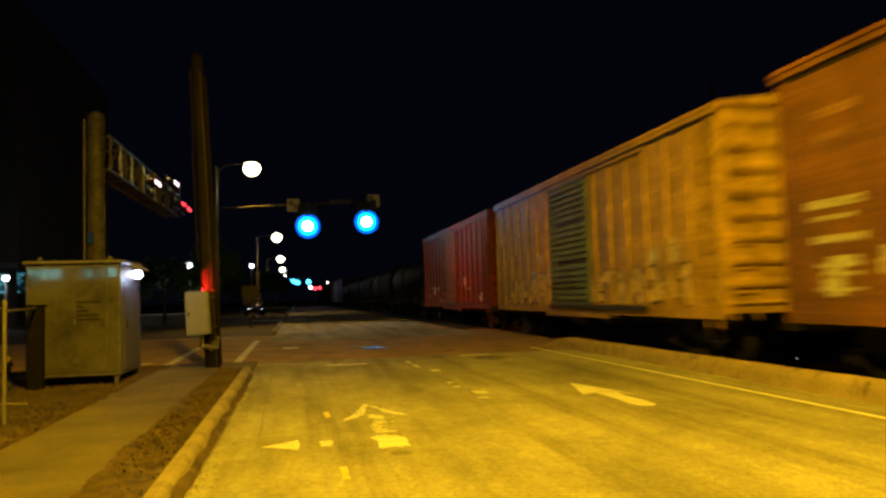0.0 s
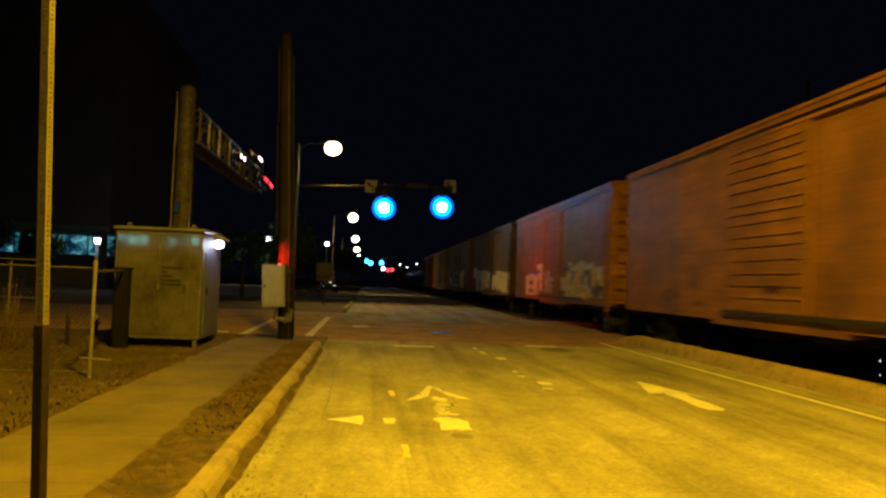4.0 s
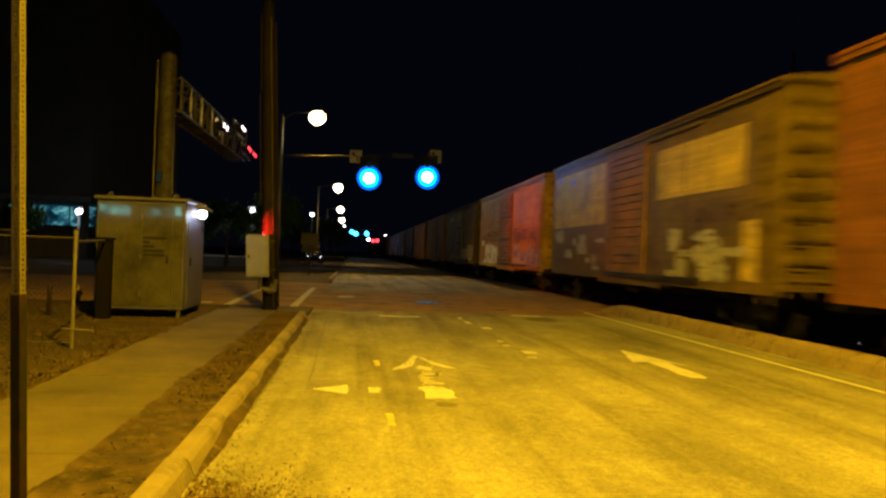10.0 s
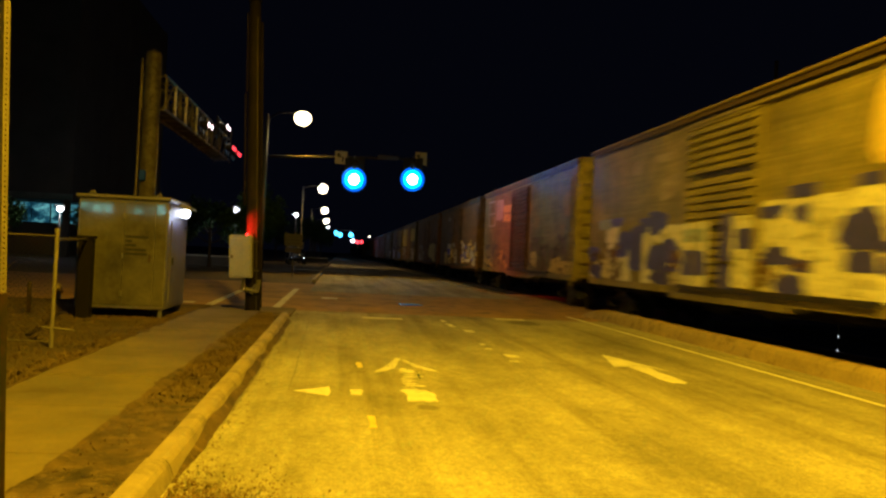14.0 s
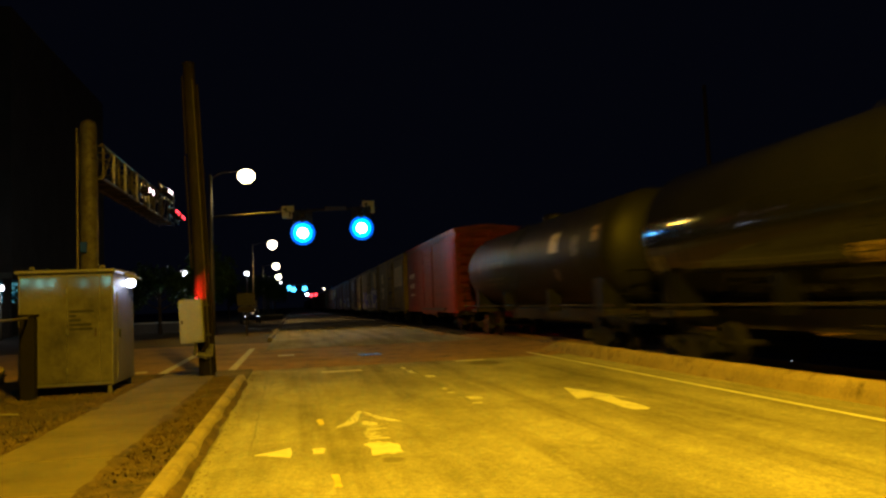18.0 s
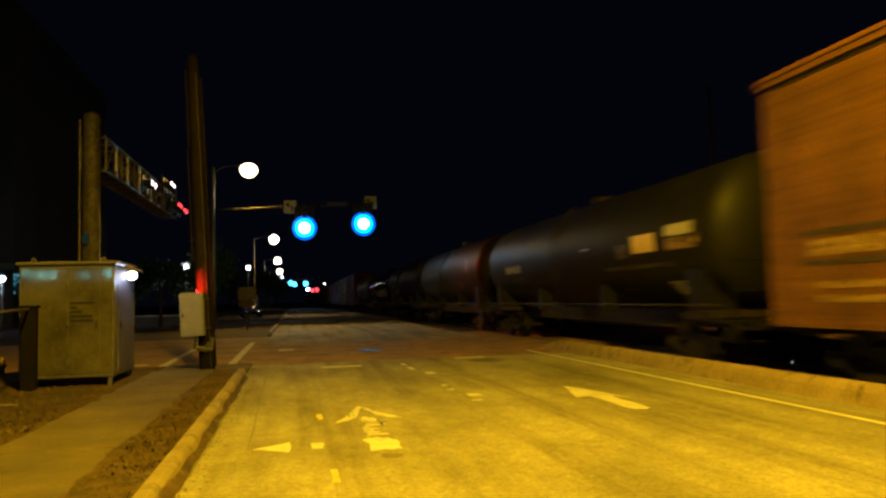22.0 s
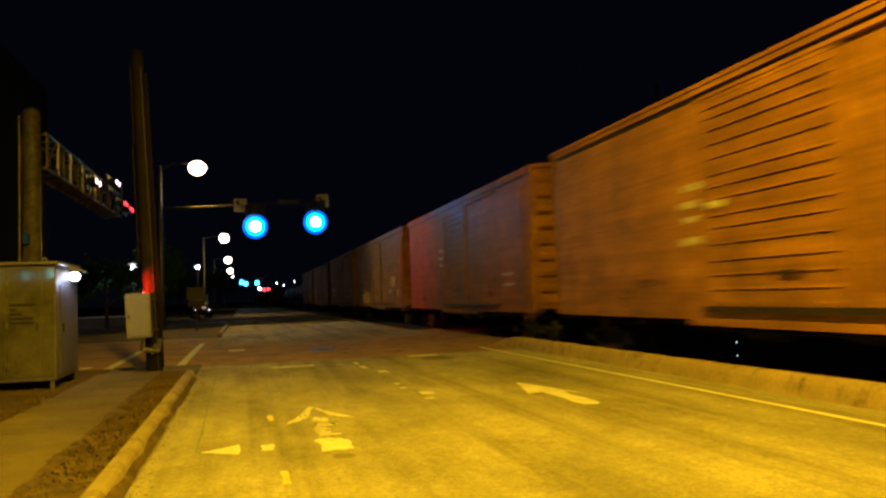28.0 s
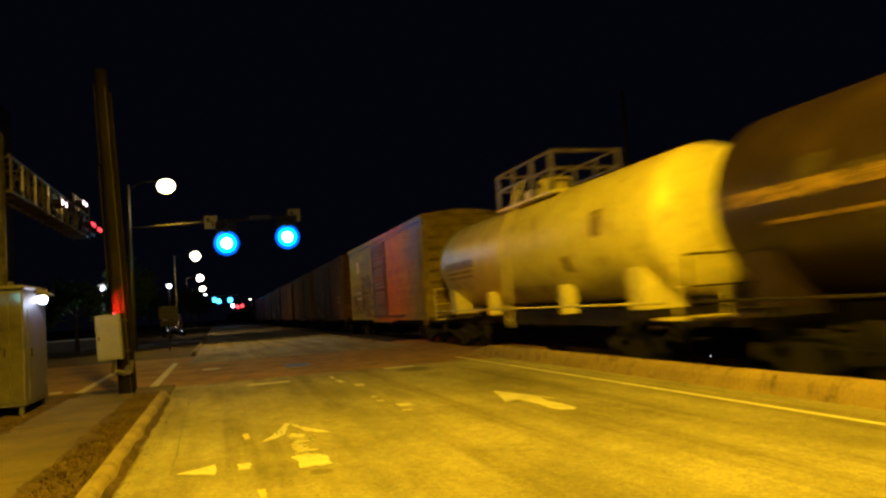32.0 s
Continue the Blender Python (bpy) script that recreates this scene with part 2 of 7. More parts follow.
M["kerb_wall"] = surface("rough_kerb_concrete", (0.37, 0.285, 0.16), 0.9, 0, 1.2, 17, 0.25, 0.5, 0.008, stain=(0.15, 0.11, 0.06), stain_at=0.60)
M["soil"] = surface("dry_soil", (0.075, 0.052, 0.028), 0.95, 0, 0.8, 14, 0.4, 0.8, 0.03, stain=(0.05, 0.04, 0.025))
M["verge_soil"] = surface("leaf_strewn_soil", (0.082, 0.053, 0.023), 0.95, 0, 3.2, 20, 0.80, 0.35, 0.02, stain=(0.13, 0.092, 0.046), stain_at=0.60)
M["ballast"] = surface("track_ballast", (0.10, 0.09, 0.08), 0.95, 0, 1.5, 16, 0.4, 1.0, 0.05)
M["black"] = surface("black_enamel", (0.012, 0.012, 0.013), 0.4, 0, 2, 30, 0.3, 0.1)
M["foliage"] = surface("dark_leaves", (0.055, 0.115, 0.035), 0.7, 0, 1.5, 10, 0.5, 0.2)
M["foliage"].node_tree.nodes["Principled BSDF"].inputs["Specular IOR Level"].default_value = 0.1
M["straw"] = surface("dry_grass_blades", (0.135, 0.090, 0.036), 0.8, 0, 1.1, 9, 0.5, 0.0)
M["bark"] = surface("tree_bark", (0.06, 0.045, 0.035), 0.9, 0, 2, 14, 0.4, 0.6, 0.02)
M["brick_wall"] = surface("dark_wall", (0.085, 0.075, 0.065), 0.85, 0, 0.4, 10, 0.3, 0.3)
M["box_grey"] = surface("grey_box_paint", (0.19, 0.195, 0.26), 0.5, 0.1, 1.8, 25, 0.15, 0.1, stain=(0.22, 0.2, 0.16), stain_at=0.68)
M["sign_back"] = surface("sign_sheet", (0.5, 0.5, 0.46), 0.45, 0.1, 3, 30, 0.15, 0.1)
M["sign_white"] = surface("white_sign_sheet", (0.72, 0.72, 0.68), 0.4, 0, 3, 30, 0.1, 0.05)
M["ink"] = surface("black_sign_ink", (0.03, 0.03, 0.03), 0.5, 0, 3, 30, 0.2, 0.0)
M["tank_gloss"] = surface("polished_black_tank_paint", (0.009, 0.009, 0.010), 0.11, 0, 0.5, 9, 0.3, 0.03, 0.002, stain=(0.016, 0.013, 0.011), stain_at=0.66)
M["tank_black"] = surface("black_tank_paint", (0.011, 0.011, 0.010), 0.52, 0, 0.5, 9, 0.35, 0.12, 0.004, stain=(0.018, 0.014, 0.010), stain_at=0.62)
M["tank_cream"] = surface("cream_tank_paint", (0.93, 0.84, 0.27), 0.42, 0, 0.7, 9, 0.18, 0.1, 0.004, stain=(0.42, 0.30, 0.12), stain_at=0.62)
M["tank_brown"] = surface("dark_brown_tank_paint", (0.038, 0.0245, 0.010), 0.4, 0, 0.5, 9, 0.35, 0.12, 0.004, stain=(0.065, 0.04, 0.02), stain_at=0.6)
M["label_pale"] = worn_paint("pale_stencil_paint", (0.60, 0.57, 0.48), 0.44, 7.0)
M["tank_stencil"] = worn_paint("dull_tank_stencil", (0.075, 0.06, 0.032), 0.42, 7.0)
M["tank_lettering"] = worn_paint("brown_tank_lettering", (0.34, 0.22, 0.06), 0.46, 7.0)
M["label_dark"] = worn_paint("dark_stencil_paint", (0.05, 0.035, 0.025), 0.42, 7.0)
M["label_red"] = worn_paint("maroon_stencil_paint", (0.24, 0.05, 0.03), 0.44, 7.0)
M["spray_white"] = worn_paint("white_spray_paint", (0.80, 0.77, 0.66))
M["spray_blue"] = worn_paint("blue_spray_paint", (0.055, 0.05, 0.62), 0.36)
M["spray_sky"] = worn_paint("pale_blue_spray_paint", (0.38, 0.46, 0.60), 0.45)
M["spray_yellow"] = worn_paint("yellow_spray_paint", (0.72, 0.52, 0.10), 0.44)
M["spray_gold"] = worn_paint("bright_yellow_spray_paint", (0.82, 0.60, 0.12), 0.36)
M["spray_cream"] = worn_paint("cream_spray_paint", (0.70, 0.60, 0.28), 0.37)
M["rust_wash"] = worn_paint("brown_rust_wash", (0.15, 0.062, 0.016), 0.52, 2.4)
M["spray_dark"] = worn_paint("black_spray_paint", (0.05, 0.045, 0.045), 0.45)
M["tank_black"].node_tree.nodes["Principled BSDF"].inputs["Specular IOR Level"].default_value = 0.18


def laid_in_place(m):
    """Let the wear run on over the whole place, so that no two alike pieces match."""
    g = m.node_tree.nodes.new("ShaderNodeNewGeometry")
    for n in m.node_tree.nodes:
        if n.bl_idname == "ShaderNodeMapping":
            m.node_tree.links.new(g.outputs["Position"], n.inputs["Vector"])
    return m


for key in ("kerb", "kerb_wall", "concrete", "verge_soil", "timber"):
    laid_in_place(M[key])

# asphalt: aggregate speckle, wheel paths, tar patches
m, nt, b = nodes_of("worn_asphalt")
v = coords(nt)
vor = add(nt, "ShaderNodeTexVoronoi", Scale=70.0)
nt.links.new(v, vor.inputs["Vector"])
stones = ramp(nt, vor.outputs["Color"], [(0.2, (0.70, 0.70, 0.68)), (0.9, (1.0, 0.99, 0.95))]).outputs["Color"]
wide = ramp(nt, noised(nt, coords(nt, (0.9, 0.40, 1)), 0.6, 6, 0.65), [(0.3, (0.22, 0.208, 0.18)), (0.52, (0.42, 0.40, 0.35)), (0.75, (0.60, 0.57, 0.50))]).outputs["Color"]
c = mix(nt, 1.0, wide, stones, "MULTIPLY")
mottle = ramp(nt, noised(nt, coords(nt, (1.3, 0.9, 1), loc=(1, 9, 0)), 3.6, 10, 0.82), [(0.36, (0.80, 0.78, 0.74)), (0.62, (1.06, 1.06, 1.06))]).outputs["Color"]
c = mix(nt, 1.0, c, mottle, "MULTIPLY")
blot = ramp(nt, noised(nt, coords(nt, loc=(5, 2, 0)), 0.9, 8, 0.7), [(0.58, (0, 0, 0)), (0.68, (0.6, 0.6, 0.6))]).outputs["Color"]
c = mix(nt, blot, c, (0.19, 0.175, 0.145))
grain = ramp(nt, noised(nt, coords(nt, (1, 0.7, 1)), 16.0, 10, 0.85), [(0.38, (0.74, 0.73, 0.70)), (0.60, (1.10, 1.10, 1.10))]).outputs["Color"]
c = mix(nt, 1.0, c, grain, "MULTIPLY")
tracks = ramp(nt, noised(nt, coords(nt, (1.9, 0.07, 1), loc=(2.3, 0, 0)), 1.0, 5, 0.6), [(0.36, (0.70, 0.68, 0.63)), (0.50, (1.0, 1.0, 1.0)), (0.68, (1.12, 1.12, 1.12))]).outputs["Color"]
c = mix(nt, 1.0, c, tracks, "MULTIPLY")
fleck = ramp(nt, noised(nt, v, 5.5, 8, 0.8), [(0.62, (0, 0, 0)), (0.7, (0.5, 0.5, 0.5))]).outputs["Color"]
c = mix(nt, fleck, c, (0.22, 0.20, 0.165))
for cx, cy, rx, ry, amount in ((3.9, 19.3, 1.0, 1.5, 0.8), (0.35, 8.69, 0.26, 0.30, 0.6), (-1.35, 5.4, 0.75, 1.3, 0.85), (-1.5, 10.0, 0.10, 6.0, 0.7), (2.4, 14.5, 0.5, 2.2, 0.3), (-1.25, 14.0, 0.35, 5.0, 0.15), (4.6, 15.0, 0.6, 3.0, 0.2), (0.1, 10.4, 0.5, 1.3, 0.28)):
    # worn dark stains with uneven edges, and a long dark strip along the kerb
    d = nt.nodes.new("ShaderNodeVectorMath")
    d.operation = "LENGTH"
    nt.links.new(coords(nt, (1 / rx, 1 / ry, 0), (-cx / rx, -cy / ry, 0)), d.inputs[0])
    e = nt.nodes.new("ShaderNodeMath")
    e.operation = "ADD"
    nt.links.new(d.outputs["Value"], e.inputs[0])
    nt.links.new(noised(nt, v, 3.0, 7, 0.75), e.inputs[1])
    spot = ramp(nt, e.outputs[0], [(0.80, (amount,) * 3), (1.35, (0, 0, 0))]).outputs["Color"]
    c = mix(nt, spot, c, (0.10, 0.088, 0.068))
nt.links.new(c, b.inputs["Base Color"])
b.inputs["Roughness"].default_value = 0.82
bumped(nt, b, vor.outputs["Distance"], 0.5, 0.006)
M["asphalt"] = m
M["asphalt_red"] = surface("brown_crossing_asphalt", (0.42, 0.245, 0.12), 0.85, 0, 0.7, 40, 0.35, 0.5, 0.006, stain=(0.13, 0.10, 0.075), stain_at=0.58)
M["tar"] = surface("crack_tar", (0.19, 0.17, 0.13), 0.6, 0, 3, 20, 0.3, 0.2)
M["glow_sodium"] = glowing("sodium_lens", (1.0, 0.80, 0.42), 11)
M["glow_white"] = glowing("white_lamp_lens", (0.85, 0.9, 1.0), 9)
# signal core, then two dimmer colours for the glare painted around it
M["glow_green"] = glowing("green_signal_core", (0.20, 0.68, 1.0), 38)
M["glow_green_halo"] = glowing("green_signal_halo", (0.0, 0.45, 1.0), 4.5)
M["glow_green_halo_edge"] = glowing("green_signal_halo_edge", (0.0, 0.13, 0.85), 1.3)
M["glow_green_far"] = glowing("far_green_signal_lens", (0.05, 0.5, 1.0), 7)
M["glow_red"] = glowing("red_signal_lens", (1.0, 0.04, 0.06), 5)
M["glow_pink"] = glowing("flasher_lens", (1.0, 0.75, 0.85), 5)
m, nt, b = nodes_of("blue_window_light")
# lit shop windows: bright and dark stretches behind the glass
b.inputs["Base Color"].default_value = (0.02, 0.04, 0.05, 1)
nt.links.new(ramp(nt, noised(nt, coords(nt, (1, 1, 1.5)), 1.1, 7, 0.8), [(0.40, (0.003, 0.02, 0.04)), (0.51, (0.015, 0.15, 0.24)), (0.60, (0.30, 0.95, 1.0))]).outputs["Color"], b.inputs["Emission Color"])
b.inputs["Emission Strength"].default_value = 0.45
M["glow_blue"] = m
m, nt, b = nodes_of("shop_window_light")
b.inputs["Base Color"].default_value = (0.02, 0.04, 0.05, 1)
nt.links.new(ramp(nt, noised(nt, coords(nt, (1, 1, 0.4)), 0.5, 5, 0.7), [(0.46, (0.0, 0.01, 0.01)), (0.53, (0.01, 0.20, 0.18)), (0.58, (0.30, 1.0, 0.95))]).outputs["Color"], b.inputs["Emission Color"])
b.inputs["Emission Strength"].default_value = 13.0
M["glow_shop"] = m

# ---------------------------------------------------------------- ground, road, kerbs
ground = tagged(part("ground", boxed(-1500, 1500, -600, 2400, -0.9, -0.28), M["soil"]), "dark bare earth under the whole place", "ground", kind="structure")


def slab(name, x0, x1, y0, y1, top, material, label, category, deep=0.3):
    return tagged(part(name, boxed(x0, x1, y0, y1, top - deep, top), material), label, category, kind="structure")


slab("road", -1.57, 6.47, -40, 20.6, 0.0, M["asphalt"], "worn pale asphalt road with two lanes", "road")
slab("road_crossing", -1.57, 6.47, 20.6, 30.2, -0.004, M["asphalt_red"], "brown asphalt of the street crossing", "road")
slab("road_far", -1.57, 6.47, 30.2, 700, 0.0, M["asphalt"], "dark asphalt road running into the distance", "road")
slab("side_street", -90, -1.57, 20.6, 36.5, -0.006, M["asphalt_red"], "brown asphalt side street", "road")
slab("grade_crossing", 6.47, 60, 23.0, 35.0, -0.01, M["asphalt_red"], "asphalt grade crossing over the track", "road")
slab("verge", -2.24, -1.70, -12, 18.4, 0.10, M["verge_soil"], "strip of dry grass and soil beside the kerb", "verge")
slab("vacant_lot", -90, -3.52, -12, 20.4, 0.07, M["soil"], "dry grassy lot beside the pavement", "ground")
slab("far_verge", -90, -1.75, 36.5, 700, -0.003, M["soil"], "dark verge beyond the side street", "ground")
slab("track_bed", 6.75, 12.6, -200, 700, -0.16, M["ballast"], "dark stone ballast of the railway track", "track bed", 0.2)
slab("far_lot", 12.6, 200, -200, 700, -0.06, M["soil"], "dark ground beyond the track", "ground", 0.3)
slab("corner_apron", -3.52, -1.57, 18.4, 20.6, 0.055, M["concrete"], "concrete ramp at the street corner", "pavement")

# pavement of concrete flags
pavement = thing("pavement", (0, 0, 0), "stained concrete footpath of cast slabs", "pavement", kind="structure")
part("bed", boxed(-3.52, -2.24, -12, 18.4, -0.2, 0.085), M["concrete"], pavement)
flag = boxed(-0.635, 0.635, -0.757, 0.757, 0, 0.05, 0.008)
fm = None
for k in range(20):
    y = -11.2 + 1.525 * k
    if fm is None:
        ob = part("paving_slab", flag, M["concrete"], pavement)
        fm = ob.data
        ob.location = (-2.88, y, 0.062)
    else:
        share("paving_slab", fm, pavement, (-2.88, y, 0.062 + random.uniform(-0.004, 0.004)))

# left kerb, cast in lengths; its face stands over the road
def kerb_length(length, w, h, lip=0.03):
    bm = bmesh.new()
    prof = [(0, 0), (w, 0), (w + lip, 0), (w + 0.3 * lip, h - 0.04), (w - 0.01, h - 0.012), (w - 0.035, h), (0, h)]
    a = [bm.verts.new((x, 0, z)) for x, z in prof]
    b2 = [bm.verts.new((x, length, z)) for x, z in prof]
    n = len(prof)
    for k in range(n):
        bm.faces.new((a[k], b2[k], b2[(k + 1) % n], a[(k + 1) % n]))
    bm.faces.new(a)
    bm.faces.new(b2[::-1])
    bmesh.ops.recalc_face_normals(bm, faces=bm.faces[:])
    return bm


kerb_left = thing("kerb_left", (0, 0, 0), "pale concrete kerb along the verge", "kerb", kind="structure")
k0 = part("kerbstone", kerb_length(2.985, 0.12, 0.13, 0.05), M["kerb"], kerb_left)
k0.location = (-1.72, -11.8, 0.0)
for k in range(1, 10):
    share("kerbstone", k0.data, kerb_left, (-1.72 + random.uniform(-0.006, 0.006), -11.8 + 3.0 * k, random.uniform(-0.006, 0.006)))
kf = thing("kerb_far_left", (0, 0, 0), "concrete kerb beyond the side street", "kerb", kind="structure")
k1 = part("kerbstone", kerb_length(5.97, 0.15, 0.145), M["kerb"], kf)
k1.location = (-1.75, 38.0, 0.0)
for k in range(1, 24):
    share("kerbstone", k1.data, kf, (-1.75, 38.0 + 6.0 * k, 0.0))

# the high kerb between road and track, with a rounded nose at the crossing
kr = thing("kerb_track", (0, 0, 0), "broad weathered concrete kerb wall beside the railway track", "kerb wall", kind="structure")


def wall_kerb(length):
    bm = bmesh.new()
    prof = [(0.47, -0.2), (0.47, 0.0), (0.49, 0.06), (0.52, 0.18), (0.56, 0.25), (0.61, 0.28), (0.69, 0.285), (0.74, 0.26), (0.74, -0.2)]
    n, cuts = len(prof), 6
    rings = []
    for j in range(cuts + 1):
        y = length * j / cuts
        rings.append([bm.verts.new((x + 0.004 * math.sin(7 * y + 5 * z), y, z + (0.003 * math.sin(3 * y) if z > 0.1 else 0))) for x, z in prof])
    for p, q in zip(rings, rings[1:]):
        for k in range(n):
            bm.faces.new((p[k], q[k], q[(k + 1) % n], p[(k + 1) % n]))
    bm.faces.new(rings[0])
    bm.faces.new(rings[-1][::-1])
    bmesh.ops.recalc_face_normals(bm, faces=bm.faces[:])
    return bm


w0 = part("kerb_block", wall_kerb(3.692), M["kerb_wall"], kr)
w0.location = (5.98, -16.0, 0)
for k in range(1, 10):
    share("kerb_block", w0.data, kr, (5.98, -16.0 + 3.7 * k, random.uniform(-0.004, 0.004)))
def kerb_end():
    """The kerb's last stretch, sloping down into the crossing."""
    bm = bmesh.new()
    prof = [(0.47, -0.2), (0.47, 0.0), (0.49, 0.06), (0.52, 0.18), (0.56, 0.25), (0.61, 0.28), (0.69, 0.285), (0.74, 0.26), (0.74, -0.2)]
    rings = []
    for j in range(9):
        f = j / 8
        rings.append([bm.verts.new((0.45 + (x - 0.45) * (1 - 0.5 * f * f), 1.9 * f, z * (1 - f * f) if z > 0 else z)) for x, z in prof])
    for p, q in zip(rings, rings[1:]):
        for k in range(len(prof) - 1):
            bm.faces.new((p[k], q[k], q[k + 1], p[k + 1]))
    bm.faces.new(rings[-1])
    bmesh.ops.recalc_face_normals(bm, faces=bm.faces[:])
    return bm


nose = part("kerb_nose", kerb_end(), M["kerb_wall"], kr)
nose.location = (5.98, 20.99, 0)
krf = thing("kerb_track_far", (0, 0, 0), "low concrete kerb beside the track past the crossing", "kerb wall", kind="structure")
w1 = part("kerb_block", kerb_length(11.98, 0.3, 0.06), M["kerb_wall"], krf)
w1.location = (5.98, 36.0, 0)
for k in range(1, 12):
    share("kerb_block", w1.data, krf, (5.98, 36.0 + 12.0 * k, 0))

# rails and ties
track = thing("railway_track", (0, 0, 0), "steel rails on dark timber ties", "railway track", kind="structure")
for s in (-0.755, 0.755):
    bm = bmesh.new()
    for x0, x1, z0, z1 in ((-0.07, 0.07, -0.15, -0.13), (-0.012, 0.012, -0.13, -0.035), (-0.036, 0.036, -0.035, 0.0)):
        box(bm, 8.6 + s + x0, 8.6 + s + x1, -120, 600, z0, z1)
    part("rail", bm, M["rail"], track)
tie = part("tie", boxed(-1.3, 1.3, -0.11, 0.11, -0.2, -0.145, 0.012), M["timber"], track)
tie.location = (8.6, -10, 0)
for k in range(1, 150):
    y = -10 + 0.52 * k
    if not 22.6 < y < 35.4:
        share("tie", tie.data, track, (8.6 + random.uniform(-0.03, 0.03), y, 0))

# ---------------------------------------------------------------- road markings
def mark(name, points, material, label, category="road marking", z=0.001):
    return tagged(part(name, plate(points, z), material), label, category, kind="structure")


def ragged(x0, x1, y0, y1, n=7, amp=0.03):
    """A worn rectangle with an uneven outline."""
    top = [(x0 + (x1 - x0) * k / n, y1 + random.uniform(-amp, amp)) for k in range(n + 1)]
    right = [(x1 + random.uniform(-amp, amp), y1 - (y1 - y0) * k / 3) for k in range(1, 3)]
    low = [(x1 - (x1 - x0) * k / n, y0 + random.uniform(-amp, amp)) for k in range(n + 1)]
    left = [(x0 + random.uniform(-amp, amp), y0 + (y1 - y0) * k / 3) for k in range(1, 3)]
    return top + right + low + left


# edge line in front of the kerb wall
bm = bmesh.new()
for k in range(44):
    y0 = -22 + k
    w = 0.055 + random.uniform(-0.006, 0.006)
    c4 = [bm.verts.new(p) for p in ((5.787 - w, y0, 0.003), (5.787 + w, y0, 0.003), (5.787 + w, y0 + 1, 0.003), (5.787 - w, y0 + 1, 0.003))]
    bm.faces.new(c4)
tagged(part("edge_line", bm, M["line_paint"]), "thin white edge line along the kerb wall", "road marking", kind="structure")

# straight arrow of the right-hand lane
ra = thing("lane_arrow", (3.88, 0, 0), "worn white straight arrow painted on the right lane", "road marking", kind="structure")
part("arrow_head", plate([(-0.08, 13.46), (-0.40, 12.02), (-0.17, 12.10), (0.02, 12.3), (0.19, 12.06), (0.33, 11.75), (0.22, 12.2), (0.06, 13.0)], 0.001), M["white_paint"], ra)
part("arrow_shaft", plate([(-0.16, 12.08), (-0.13, 11.4), (-0.17, 10.95), (-0.12, 10.68), (0.04, 10.62), (0.12, 10.72), (0.14, 11.2), (0.10, 11.6), (0.16, 12.04), (0.0, 12.25)], 0.001), M["white_paint"], ra)

# combined arrow of the left-hand lane, half scraped away
la = thing("lane_arrow", (0, 0, 0), "half scraped-off white straight-and-left arrow on the left lane", "road marking", kind="structure")
part("arrow_tail", plate(ragged(0.18, 0.505, 9.0, 9.5, 6, 0.035), 0.001), M["white_paint"], la)
part("arrow_tail", plate(ragged(0.19, 0.44, 9.50, 9.66, 6, 0.04), 0.001), M["white_paint"], la)
part("arrow_tip", plate([(-0.99, 9.43), (-0.78, 9.29), (-0.62, 9.16), (-0.60, 9.40), (-0.62, 9.72), (-0.80, 9.56)], 0.001), M["white_paint"], la)
part("arrow_chip", plate(ragged(-0.40, -0.27, 9.27, 9.56, 3, 0.02), 0.001), M["white_paint"], la)
part("arrow_barb", plate([(-0.07, 10.86), (0.10, 11.02), (0.22, 11.30), (0.36, 12.20), (0.30, 12.27), (0.18, 11.75), (0.06, 11.25), (-0.04, 11.02)], 0.001), M["white_paint"], la)
part("arrow_barb", plate([(0.77, 11.03), (0.62, 11.14), (0.48, 11.40), (0.36, 12.15), (0.42, 12.05), (0.56, 11.55), (0.70, 11.25)], 0.001), M["white_paint"], la)
part("arrow_barb", plate([(0.24, 11.0), (0.44, 10.9), (0.47, 11.1), (0.30, 11.3)], 0.001), M["white_paint"], la)
for k in range(11):
    y = 9.66 + 0.12 * k + random.uniform(-0.03, 0.03)
    x = 0.22 + 0.004 * k + random.uniform(-0.03, 0.03)
    w = random.uniform(0.10, 0.24)
    part("arrow_flake", plate(ragged(x, x + w, y, y + random.uniform(0.03, 0.07), 4, 0.02), 0.001), M["white_paint"], la)

for k in range(30):
    # thin scraped streaks left between the barbs
    y, x = random.uniform(10.35, 11.9), random.uniform(0.10, 0.56)
    w, l = random.uniform(0.012, 0.035), random.uniform(0.10, 0.32)
    part("arrow_flake", plate(ragged(x, x + w, y, y + l, 3, 0.01), 0.001), M["faded_paint"], la)

for x, y in ((-0.23, 7.72), (-0.25, 11.2)):
    mark("survey_mark", ragged(x - 0.03, x + 0.04, y, y + 0.5, 2, 0.015), M["yellow_paint"], "short yellow paint tick on the asphalt")
mark("blue_mark", ragged(1.30, 1.98, 24.1, 25.0, 6, 0.05), M["blue_paint"], "blue painted patch on the road")
mark("stop_bar", ragged(0.02, 0.95, 18.95, 19.3, 8, 0.04), M["white_paint"], "faded white stop bar of the left lane")
mark("stop_bar", ragged(3.35, 4.10, 20.05, 20.4, 8, 0.04), M["white_paint"], "faded white stop bar of the right lane")
mark("stop_bar", ragged(-1.0, -0.35, 19.6, 20.0, 8, 0.05), M["faded_paint"], "faded end of a white stop bar")
mark("crosswalk_piece", ragged(-1.06, -0.58, 25.9, 26.5, 5, 0.05), M["white_paint"], "white dash on the crossing")
